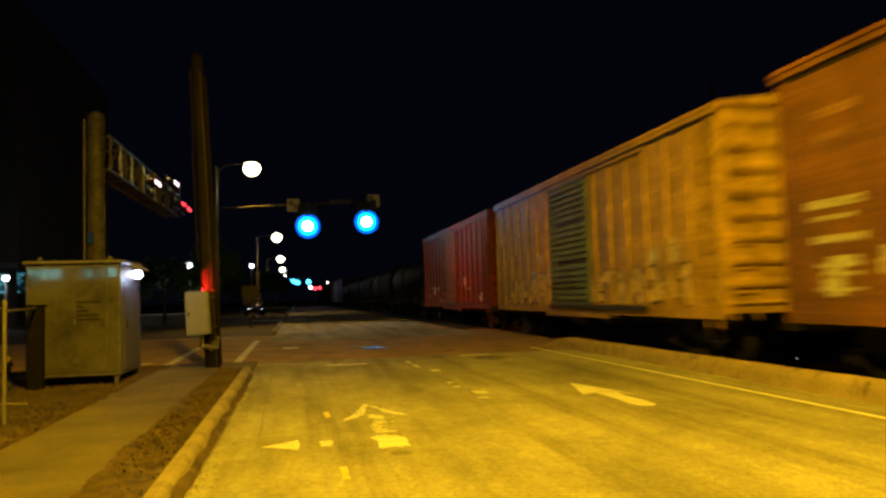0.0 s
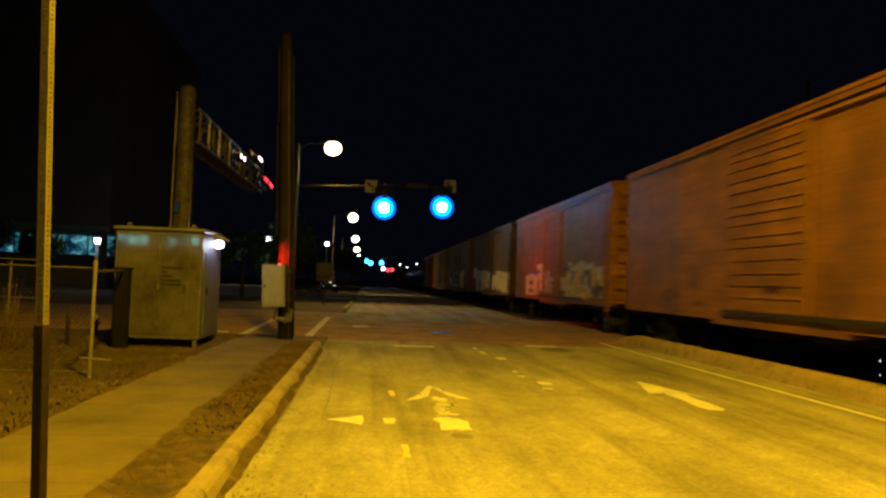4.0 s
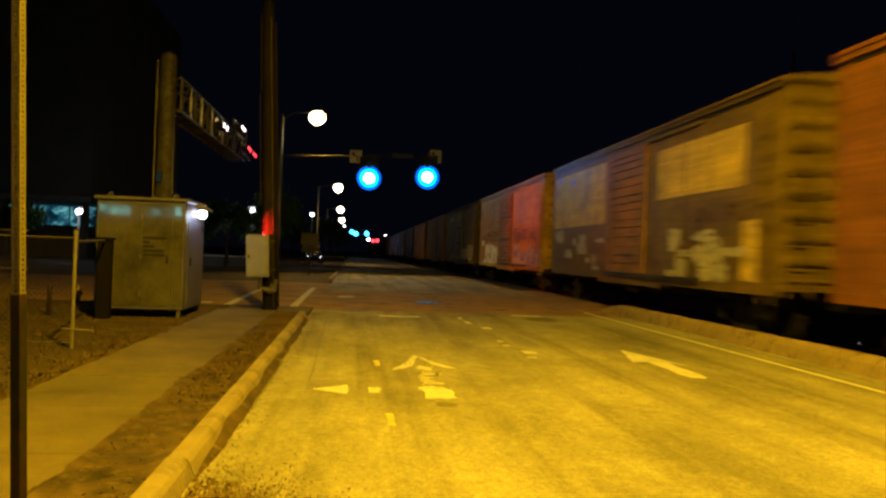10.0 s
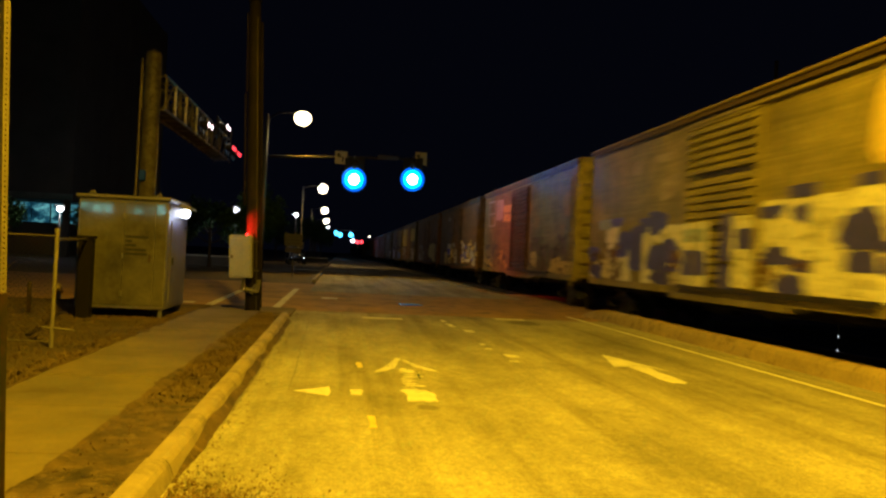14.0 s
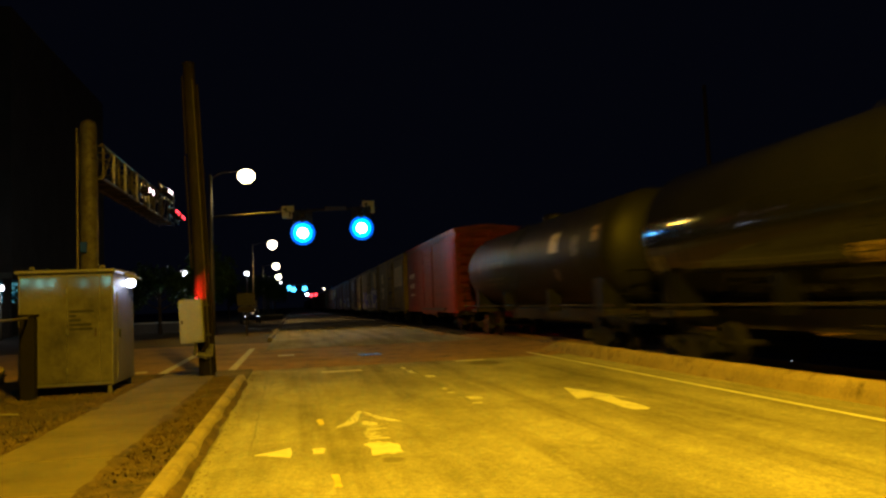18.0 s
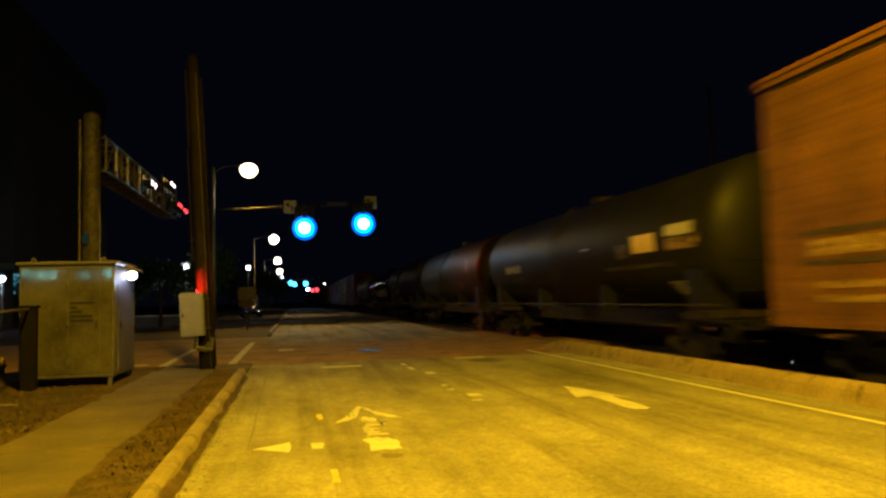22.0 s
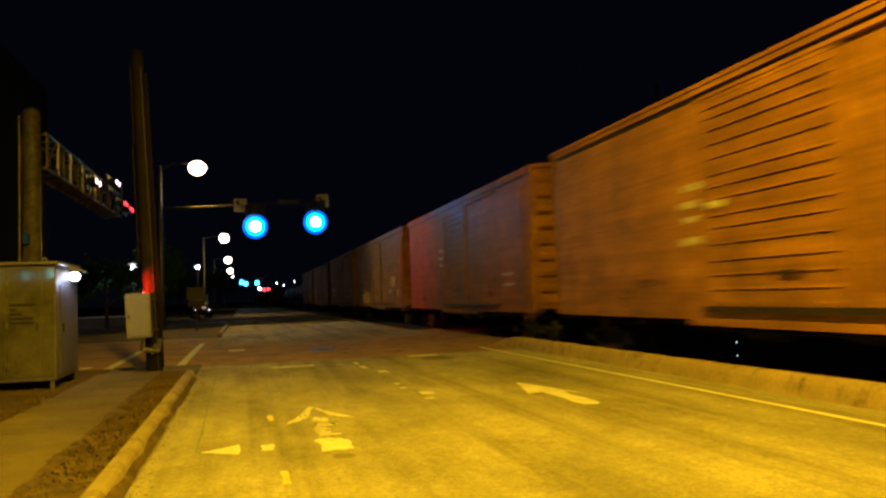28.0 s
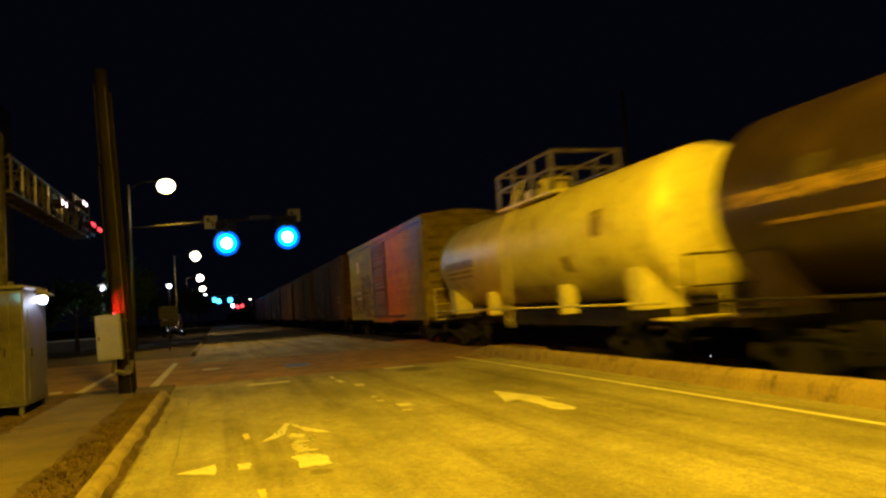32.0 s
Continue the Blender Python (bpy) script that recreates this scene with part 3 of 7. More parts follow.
for k, (x, y, l, w) in enumerate(((2.15, 12.75, 0.32, 0.10), (2.05, 12.2, 0.16, 0.07), (1.96, 13.7, 0.14, 0.05), (2.12, 16.5, 0.45, 0.09), (1.92, 17.6, 0.7, 0.06), (1.9, 18.7, 0.6, 0.05), (1.97, 14.3, 0.2, 0.04))):
    mark("lane_dash", ragged(x - w, x + w, y, y + l, 3, 0.015), M["white_paint"], "worn remains of a white lane dash")
# two lines of the footpath crossing over the side street
mark("crosswalk_line", [(-2.20, 21.3), (-2.00, 21.3), (-2.02, 31.6), (-2.22, 31.6)], M["white_paint"], "white line of the footpath crossing", z=-0.003)
mark("crosswalk_line", [(-3.86, 20.9), (-3.66, 20.9), (-3.80, 30.4), (-4.0, 30.4)], M["white_paint"], "white line of the footpath crossing", z=-0.003)
mark("street_line", ragged(-4.55, -4.25, 21.9, 22.3, 4, 0.03), M["white_paint"], "short white dash on the side street", z=-0.003)
mark("stop_bar", ragged(-4.0, 0.0, 62.0, 63.4, 10, 0.06), M["white_paint"], "white stop bar beyond the far signals")
mark("street_line", [(-7.2, 24.2), (-5.4, 24.2), (-5.4, 24.45), (-7.2, 24.45)], M["faded_paint"], "faded white line on the side street", z=-0.003)

# cracks sealed with tar, along the lane joint and across
def crack(points, w, label):
    bm = bmesh.new()
    prev = None
    for x, y in points:
        ww = w * random.uniform(0.4, 1.2)
        pair = [bm.verts.new((x - ww, y, 0.0035)), bm.verts.new((x + ww, y + 0.01, 0.0035))]
        if prev:
            bm.faces.new((prev[0], prev[1], pair[1], pair[0]))
        prev = pair
    return tagged(part("crack", bm, M["tar"]), label, "crack", kind="structure")


crack([(2.0 + 0.02 * math.sin(k * 1.3) + random.uniform(-0.012, 0.012), 11.4 + 0.3 * k) for k in range(28)], 0.010, "tar-filled joint between the lanes")
crack([(-1.03 + random.uniform(-0.012, 0.012) - 0.004 * k, 9.4 + 0.3 * k) for k in range(32)], 0.012, "dark worn seam near the kerb")
crack([(-1.45 + 0.11 * k + random.uniform(-0.02, 0.02), 12.9 + 0.05 * k) for k in range(7)], 0.03, "short crack running from the gutter")
crack([(3.35 + 0.008 * k + random.uniform(-0.03, 0.03), 14.0 + 0.3 * k) for k in range(16)], 0.008, "fine crack in the right lane")

# litter of dry leaves and soil in the gutter
bm = bmesh.new()
for k in range(1100):
    y = 4.6 + 15 * random.random() ** 1.4
    x = -1.54 + abs(random.gauss(0, 0.10 if y > 6.6 else 0.30))
    s, a = random.uniform(0.004, 0.013), random.uniform(0, 6.28)
    z = 0.002 + random.uniform(0, 0.012)
    pts = [bm.verts.new((x + s * math.cos(a + d) * r, y + s * math.sin(a + d) * r, z + random.uniform(0, 0.01))) for d, r in ((0, 1.4), (1.6, 0.7), (3.14, 1.3), (4.7, 0.6))]
    bm.faces.new(pts)
tagged(part("gutter_litter", bm, M["verge_soil"]), "dry leaves and grit gathered in the gutter", "leaf litter", kind="stuff")

bm = bmesh.new()
for k in range(6000):
    y = 5.35 + random.gauss(0, 0.42)
    x = min(0.2, -1.53 + abs(random.gauss(0, 0.34)))
    sz, a = random.uniform(0.004, 0.012), random.uniform(0, 6.28)
    tilt = random.uniform(0, 0.012)
    pts = [bm.verts.new((x + sz * math.cos(a + d) * r, y + sz * math.sin(a + d) * r, 0.004 + tilt * (1 + math.cos(d)))) for d, r in ((0, 1.3), (1.4, 0.6), (3.14, 1.2), (4.9, 0.7))]
    bm.faces.new(pts)
M["leaf_brown"] = surface("dead_leaf_brown", (0.15, 0.092, 0.034), 0.85, 0, 3.0, 20, 0.5, 0.0)
# dark bank against the kerb's foot, uneven in width and height
bank, prev = bmesh.new(), None
for k in range(96):
    y = 6.1 + 0.12 * k
    rise = min(1.0, 0.06 + k / 8)
    wide = rise * max(0.008, 0.040 + 0.06 * noise.noise(Vector((y * 0.9, 3.0, 0))) + random.uniform(-0.008, 0.008))
    high = rise * max(0.010, 0.050 + 0.05 * noise.noise(Vector((y * 1.1, 8.0, 0))))
    row = [bank.verts.new(p) for p in ((-1.60, y, high), (-1.535 - 0.2 * high, y, high), (-1.535 + 0.4 * wide, y + 0.02, 0.5 * high), (-1.53 + wide, y, 0.002))]
    if prev:
        for p, q in zip(range(3), range(1, 4)):
            bank.faces.new((prev[p], prev[q], row[q], row[p]))
    prev = row
M["gutter_bank"] = laid_in_place(surface("dark_gutter_bank", (0.085, 0.055, 0.026), 0.95, 0, 2.5, 24, 0.6, 0.5, 0.012, stain=(0.16, 0.11, 0.05), stain_at=0.6))
tagged(part("gutter_bank", bank, M["gutter_bank"], smooth=True), "dark uneven bank against the foot of the kerb", "dirt", kind="stuff")
tagged(part("leaf_drift", bm, M["leaf_brown"]), "drift of dead brown leaves beside the kerb", "leaf litter", kind="stuff")

# soil and dead grass spilt over the pavement's edges, low uneven mounds
bm = bmesh.new()
for side, n in ((-2.25, 70), (-3.50, 60)):
    for _ in range(n):
        y = random.uniform(4.0, 18.2)
        big = noise.noise(Vector((y * 0.7, side, 2.0))) + 0.5
        rx, ry = random.uniform(0.03, 0.09) * max(0.3, big * 1.7), random.uniform(0.15, 0.5)
        rim = []
        for k in range(14):
            a = 6.28319 * k / 14
            s = random.uniform(0.65, 1.15)
            rim.append(bm.verts.new((side + rx * s * math.cos(a), y + ry * s * math.sin(a), 0.104)))
        top = bm.verts.new((side, y, 0.126))
        for k in range(14):
            bm.faces.new((rim[k], rim[(k + 1) % 14], top))
tagged(part("spilt_soil", bm, M["verge_soil"]), "soil and dead grass spilt over the pavement edges", "soil", kind="stuff")

# dry grass: tufts of bent blades
def grass(name, spots, low, high, label):
    bm = bmesh.new()
    for x, y, z in spots:
        for _ in range(3):
            h, a = random.uniform(low, high), random.uniform(0, 6.28)
            dx, dy = math.cos(a), math.sin(a)
            bx, by, w = x + random.uniform(-0.04, 0.04), y + random.uniform(-0.04, 0.04), random.uniform(0.004, 0.009)
            lean = random.uniform(0.3, 1.1) * h
            v0 = bm.verts.new((bx - dy * w, by + dx * w, z))
            v1 = bm.verts.new((bx + dy * w, by - dx * w, z))
            v2 = bm.verts.new((bx + dx * lean * 0.4 + dy * w * 0.7, by + dy * lean * 0.4 - dx * w * 0.7, z + h * 0.65))
            v3 = bm.verts.new((bx + dx * lean * 0.4 - dy * w * 0.7, by + dy * lean * 0.4 + dx * w * 0.7, z + h * 0.65))
            v4 = bm.verts.new((bx + dx * lean, by + dy * lean, z + h))
            bm.faces.new((v0, v1, v2, v3))
            bm.faces.new((v3, v2, v4))
    return tagged(part(name, bm, M["straw"]), label, "grass", kind="stuff")


spots = [(random.uniform(-2.22, -1.74), random.uniform(3.5, 18.3), 0.10) for _ in range(800)]
grass("verge_grass", [p for p in spots if noise.noise(Vector((p[0] * 2, p[1] * 1.3, 0))) > -0.42], 0.004, 0.014, "short dry grass on the kerbside strip")
spots = [(random.uniform(-2.22, -1.74), 8.0 + 10.3 * random.random() ** 0.7, 0.10) for _ in range(3200)]
grass("verge_grass", [p for p in spots if noise.noise(Vector((p[0] * 2, p[1] * 0.8, 7))) > -0.25], 0.012, 0.034, "straw-coloured grass on the far end of the kerbside strip")
spots = [(-3.55 - 9.5 * random.random() ** 1.5, random.uniform(6.0, 20.2), 0.07) for _ in range(9000)]
grass("lot_grass", [p for p in spots if noise.noise(Vector((p[0] * 0.9, p[1] * 0.9, 4))) > -0.5], 0.012, 0.045, "dry patchy grass on the lot")
grass("lot_weeds", [(-3.56 - 0.3 * random.random(), random.uniform(5, 18), 0.07) for _ in range(900)], 0.015, 0.06, "weeds growing over the pavement edge")

# ---------------------------------------------------------------- poles and boxes beside the road
M["dull_zinc"] = surface("dull_zinc_coating", (0.085, 0.08, 0.07), 0.6, 0.3, 1.2, 30, 0.25, 0.1)


def utility_pole(x, y, h, lean):
    p = thing("utility_pole", (x, y, 0.05), "tall brown wooden pole with grey meter box and added red light", "utility pole")
    p.rotation_euler = (0, radians(lean), 0)
    prof = [(0.168, -0.1)] + [(0.168 - 0.045 * k / 10 + random.uniform(-0.004, 0.004), h * k / 10) for k in range(11)]
    part("shaft", lathe(prof, 16), M["wood"], p, smooth=True)
    part("ground_wire", tubes([(0.10, -0.16, 0), (0.09, -0.155, 2.0), (0.07, -0.15, 6.6)], 0.012, 6), M["dark_steel"], p)
    part("conduit", tubes([(0.18, -0.07, 0.1), (0.175, -0.07, 3.6), (0.16, -0.06, 6.5)], 0.03, 8), M["wood"], p)
    bx = part("meter_box", boxed(-0.47, 0.02, -0.40, -0.17, 0.78, 1.72, 0.02, 2), M["box_grey"], p, "grey steel meter box")
    part("box_door", boxed(-0.44, -0.01, -0.412, -0.395, 0.82, 1.64, 0.008), M["box_grey"], bx)
    # added lens, no real fixture: source for the red thrown on the pole
    part("added_red_lens", lathe([(0.02, 1.72), (0.02, 1.735), (0.012, 1.75), (0.004, 1.755)], 12), M["glow_red"], bx, "small added red lens standing in for the crossing flasher").location = (-0.10, -0.30, 0)
    part("hinge", boxed(-0.02, 0.0, -0.425, -0.40, 0.95, 1.05, 0.004), M["steel"], bx)
    part("hinge", boxed(-0.02, 0.0, -0.425, -0.40, 1.45, 1.55, 0.004), M["steel"], bx)
    part("hasp", boxed(-0.43, -0.39, -0.43, -0.40, 1.2, 1.28, 0.004), M["dark_steel"], bx)
    part("bracket", boxed(-0.14, 0.14, -0.2, -0.1, 0.9, 0.95, 0.005), M["dark_steel"], p)
    part("bracket", boxed(-0.14, 0.14, -0.2, -0.1, 1.55, 1.6, 0.005), M["dark_steel"], p)
    fit = bmesh.new()
    tube(fit, (-0.22, -0.24, 0.5), (-0.16, -0.24, 0.8), 0.035)
    tube(fit, (-0.02, -0.22, 0.42), (0.1, -0.2, 0.62), 0.05)
    tube(fit, (-0.16, -0.24, 0.52), (0.12, -0.2, 0.46), 0.055)
    tube(fit, (0.12, -0.2, 0.46), (0.16, -0.16, 0.72), 0.045)
    part("pipe_fitting", fit, M["dull_zinc"], p, "bent steel conduit elbow under the box")
    part("strap", lathe([(0.168, 0.44), (0.168, 0.5)], 16), M["dark_steel"], p)
    part("conduit", tubes([(-0.19, -0.06, 2.4), (-0.185, -0.06, 4.9)], 0.022, 8), M["wood"], p, "thin grey cable guard")
    part("conduit", tubes([(-0.16, -0.06, 4.95), (-0.15, -0.06, 6.7)], 0.022, 8), M["wood"], p, "thin grey cable guard")
    part("pole_cap", lathe([(0.145, h - 0.02), (0.15, h), (0.10, h + 0.03), (0.02, h + 0.04)], 14), M["wood"], p)
    return p


utility_pole(-2.44, 18.95, 7.0, -2.3)
# added lamp that throws the crossing flasher's red onto the pole
lamp("pole_red_fill", "SPOT", (-2.72, 18.56, 1.82), 240, (1.0, 0.02, 0.008), 0.03, target=(-2.47, 18.85, 1.97), cone=78, blend=0.3)

# signal cabinet on legs at the pavement's edge
cab = thing("signal_cabinet", (-4.475, 17.2, 0.07), "tall dull aluminium signal cabinet standing on short legs", "signal cabinet")
M["alu_front"] = surface("polished_aluminium", (0.17, 0.16, 0.155), 0.05, 0.45, 1.1, 18, 0.6, 0.015, 0.001, stain=(0.15, 0.14, 0.13), stain_at=0.58)
M["alu"] = surface("dull_aluminium", (0.20, 0.195, 0.25), 0.45, 0.5, 1.1, 18, 0.35, 0.03, 0.002, stain=(0.15, 0.14, 0.13), stain_at=0.58)
part("body", boxed(-0.94, 0.675, -0.9, 0.95, 0.16, 2.21, 0.015), M["alu"], cab)
roof = part("roof", boxed(-0.99, 0.72, -0.96, 1.0, 2.21, 2.28, 0.02), M["alu"], cab)
part("lifting_eye", tubes([(-0.76, -0.8, 2.28), (-0.76, -0.8, 2.34), (-0.70, -0.8, 2.34), (-0.70, -0.8, 2.28)], 0.015, 6), M["steel"], roof)
part("lifting_eye", tubes([(0.44, -0.8, 2.28), (0.44, -0.8, 2.34), (0.5, -0.8, 2.34), (0.5, -0.8, 2.28)], 0.015, 6), M["steel"], roof)
# lamp over the side door, under a bent hood
hood_mesh = bmesh.new()
for a, b in (((0.66, 2.27), (0.93, 2.15)), ((0.93, 2.15), (0.95, 2.10))):
    hood_mesh.faces.new([hood_mesh.verts.new(p) for p in ((a[0], 0.0, a[1]), (b[0], 0.0, b[1]), (b[0], 0.40, b[1]), (a[0], 0.40, a[1]))])
for y in (0.0, 0.40):
    hood_mesh.faces.new([hood_mesh.verts.new(p) for p in ((0.66, y, 2.27), (0.93, y, 2.15), (0.95, y, 2.10), (0.66, y, 2.17))])
dl = part("door_lamp", hood_mesh, M["alu"], cab, "hooded white lamp over the side door")
part("lamp_glass", lathe([(0.02, -0.10), (0.07, -0.08), (0.10, -0.02), (0.09, 0.04), (0.04, 0.07)], 16), M["glow_white"], dl, "glowing white glass", smooth=True).location = (0.77, 0.2, 2.05)
part("lamp_bracket", boxed(0.67, 0.80, 0.17, 0.23, 2.115, 2.145, 0.004), M["dark_steel"], dl)
sd = part("side_door", boxed(0.672, 0.69, -0.62, 0.68, 0.24, 1.86, 0.005), M["alu"], cab)
part("handle", boxed(0.69, 0.72, -0.5, -0.47, 1.0, 1.16, 0.005), M["dark_steel"], sd)
for z in (0.4, 1.05, 1.7):
    part("hinge", boxed(0.688, 0.705, 0.66, 0.70, z, z + 0.1, 0.004), M["steel"], sd)
part("panel", boxed(-0.90, -0.12, -0.915, -0.895, 0.22, 2.16, 0.006), M["alu_front"], cab)
dr = part("door", boxed(-0.11, 0.44, -0.918, -0.895, 0.22, 2.16, 0.006), M["alu_front"], cab)
part("panel", boxed(0.45, 0.65, -0.915, -0.895, 0.22, 2.16, 0.006), M["alu_front"], cab)
part("handle", boxed(0.36, 0.39, -0.95, -0.915, 1.05, 1.2, 0.006), M["dark_steel"], dr)
for z in (0.4, 1.1, 1.85):
    part("hinge", boxed(-0.125, -0.1, -0.935, -0.91, z, z + 0.1, 0.004), M["steel"], dr)
note = part("notice", boxed(-0.09, 0.36, -0.923, -0.917, 1.14, 1.56), M["alu_front"], dr, "stencilled notice of dark bars")
for z, w in ((1.49, 0.42), (1.41, 0.12), (1.33, 0.20), (1.25, 0.38), (1.17, 0.40)):
    part("text_bar", boxed(-0.075, -0.075 + w, -0.926, -0.922, z, z + 0.045), M["truck_iron"], note)
for x in (-0.88, 0.56):
    for y in (-0.86, 0.85):
        part("leg", boxed(x, x + 0.07, y, y + 0.07, -0.05, 0.16, 0.006), M["steel"], cab)
part("base_rail", boxed(-0.88, 0.62, 0.86, 0.92, 0.0, 0.06, 0.006), M["dark_steel"], cab)

M["old_timber"] = surface("blackened_timber", (0.012, 0.010, 0.008), 0.9, 0, 0.9, 12, 0.4, 0.6, 0.012)
M["old_timber"].node_tree.nodes["Principled BSDF"].inputs["Specular IOR Level"].default_value = 0.08
post = thing("wooden_post", (-5.14, 15.92, 0.07), "dark square timber post beside the cabinet", "post")
part("shaft", boxed(-0.1, 0.14, -0.1, 0.1, -0.2, 1.44, 0.015), M["old_timber"], post)
part("cap", boxed(-0.13, 0.17, -0.115, 0.115, 1.44, 1.49, 0.01), M["old_timber"], post)

lamp("cabinet_door_lamp", "POINT", (-3.46, 17.30, 1.98), 6, (0.62, 0.74, 1.0), 0.06)

# chain-link fence
fence = thing("chain_link_fence", (-4.21, 11.73, 0.07), "galvanised chain-link fence with round posts and top rail", "fence")
pm = None
for k, (dx, h) in enumerate(((0, 1.68), (-3.0, 1.66), (-6.0, 1.66), (-9.0, 1.66), (-12.0, 1.66))):
    if pm is None:
        M["fence_steel"] = surface("bright_galvanised_tube", (0.25, 0.235, 0.19), 0.5, 0.3, 2, 20, 0.2, 0.1)
        bm = lathe([(0.024, -0.25), (0.024, 1.48), (0.032, 1.485), (0.03, 1.53), (0.005, 1.55)], 12)
        pm = part("post", bm, M["fence_steel"], fence).data
    else:
        share("post", pm, fence, (dx, 0, 0))
part("top_rail", tubes([(0, 0, 1.44), (-6, 0, 1.46), (-12, 0, 1.50)], 0.013), M["dull_zinc"], fence)
part("end_rail", tubes([(0.01, 0.03, 1.40), (-0.90, 4.10, 1.43)], 0.022), M["dull_zinc"], fence, "dull rail running back to the timber post")
part("bottom_wire", tubes([(0, 0, 0.08), (-12, 0, 0.08)], 0.006, 5), M["steel"], fence)
part("gate_stop", tubes([(-0.13, 0, 0.26), (0.28, -0.05, 0.24)], 0.014, 6), M["fence_steel"], fence)
bm = bmesh.new()
for s in (1, -1):
    for k in range(-20, 172):
        x0 = -0.075 * k
        za, zb = 0.08, 1.44
        xa, xb = x0, x0 + s * 1.36
        if s > 0 and xb > 0:
            zb = za + (0 - xa)
            xb = 0
        if s > 0 and xa > -0.01:
            continue
        if s < 0 and xa > 0:
            za += xa
            xa = 0
        if xb < -12 or xa < -12 or zb <= za + 0.05:
            continue
        w = 0.0022
        bm.faces.new([bm.verts.new(p) for p in ((xa - w, 0.002 * s, za), (xa + w, 0.002 * s, za), (xb + w, 0.002 * s, zb), (xb - w, 0.002 * s, zb))])
tagged(part("wire_mesh", bm, M["dark_steel"], fence), kind="stuff")
bollard = thing("short_post", (-6.2, 16.3, 0.05), "short dark iron post beside the side street", "post")
part("shaft", lathe([(0.04, -0.1), (0.038, 0.58), (0.03, 0.61), (0.005, 0.62)], 12), M["dark_steel"], bollard, smooth=True)
part("collar", lathe([(0.055, 0.0), (0.055, 0.04), (0.041, 0.05)], 12), M["dark_steel"], bollard)
fence2 = thing("chain_link_fence", (-8.6, 19.3, 0.07), "far run of chain-link fence along the side street", "fence")
for dx in (0, -3, -6, -9):
    share("post", pm, fence2, (dx, 0, 0))
part("top_rail", tubes([(0.8, 0, 1.60), (-9, 0, 1.60)], 0.021), M["steel"], fence2)
part("mid_rail", tubes([(0.8, 0, 0.75), (-9, 0, 0.75)], 0.018), M["steel"], fence2)

hyd = thing("fire_hydrant", (-7.0, 20.2, 0.0), "small pale yellow fire hydrant in the grass", "hydrant")
hyd.scale = (0.6, 0.6, 0.6)
M["hydrant"] = surface("hydrant_paint", (0.26, 0.2, 0.09), 0.5, 0, 3, 20, 0.2, 0.1)
part("barrel", lathe([(0.14, 0), (0.14, 0.04), (0.09, 0.05), (0.09, 0.5), (0.13, 0.52), (0.13, 0.56), (0.10, 0.6), (0.06, 0.70), (0.025, 0.72), (0.025, 0.77)], 14), M["hydrant"], hyd, smooth=True)
part("nozzle", tubes([(-0.17, 0, 0.42), (0.17, 0, 0.42)], 0.045, 10), M["hydrant"], hyd)
part("nozzle", tubes([(0, -0.17, 0.36), (0, 0, 0.36)], 0.06, 10), M["hydrant"], hyd)

# perforated sign post in the verge
sp = thing("sign_post", (-2.195, 5.19, 0.10), "perforated galvanised steel sign post in the verge", "sign post")
bm = bmesh.new()
H, W, D, wall, pitch, hole = 4.4, 0.0225, 0.0225, 0.003, 0.0254, 0.0055
box(bm, -W, -W + wall, -D, D, -0.3, H)
box(bm, W - wall, W, -D, -hole, -0.3, H)
box(bm, W - wall, W, hole, D, -0.3, H)
box(bm, -W + wall, W - wall, D - wall, D, -0.3, H)
box(bm, -W + wall, -hole, -D, -D + wall, -0.3, H)
box(bm, hole, W - wall, -D, -D + wall, -0.3, H)
z = -0.3
while z < H:
    box(bm, -hole, hole, -D, -D + wall, z, z + pitch - 2 * hole)
    box(bm, W - wall, W, -hole, hole, z, z + pitch - 2 * hole)
    z += pitch
M["post_zinc"] = surface("galvanised_post", (0.30, 0.27, 0.20), 0.55, 0.2, 1.2, 30, 0.3, 0.1)
part("tube", bm, M["post_zinc"], sp)
# darker, slightly wider length from the ground to 1.1 m
part("dark_lower_post", boxed(-0.028, 0.028, -0.028, 0.028, -0.3, 1.10, 0.004), M["dark_steel"], sp)
sp.rotation_euler = (0, radians(-2.5), radians(-14.5))

# ---------------------------------------------------------------- grade-crossing cantilever over the side street
gx, gy = -6.36, 25.3
M["mast_steel"] = surface("mast_steel", (0.20, 0.185, 0.15), 0.5, 0.3, 2.6, 20, 0.5, 0.1, stain=(0.09, 0.07, 0.045), stain_at=0.55)
can = thing("crossing_cantilever", (gx, gy, 0), "weathered steel cantilever mast carrying red crossing flashers", "crossing signal")
part("mast", lathe([(0.32, 0), (0.32, 0.03), (0.245, 0.05), (0.235, 7.1), (0.2, 7.2), (0.05, 7.28)], 18), M["mast_steel"], can, smooth=True)
part("base_plate", boxed(-0.42, 0.42, -0.42, 0.42, 0, 0.05, 0.01), M["mast_steel"], can)
part("cable_pipe", tubes([(-0.30, -0.1, 0.2), (-0.30, -0.1, 7.0)], 0.035), M["mast_steel"], can)
L_arm, z_lo, z_hi, wid = 14.2, 5.55, 6.55, 0.34
for z in (z_lo, z_hi):
    for x in (-wid, wid):
        part("chord", tubes([(x, 0.1, z), (x * 0.8, L_arm, z + 0.12)], 0.05), M["mast_steel"], can)
bm, n = bmesh.new(), 13
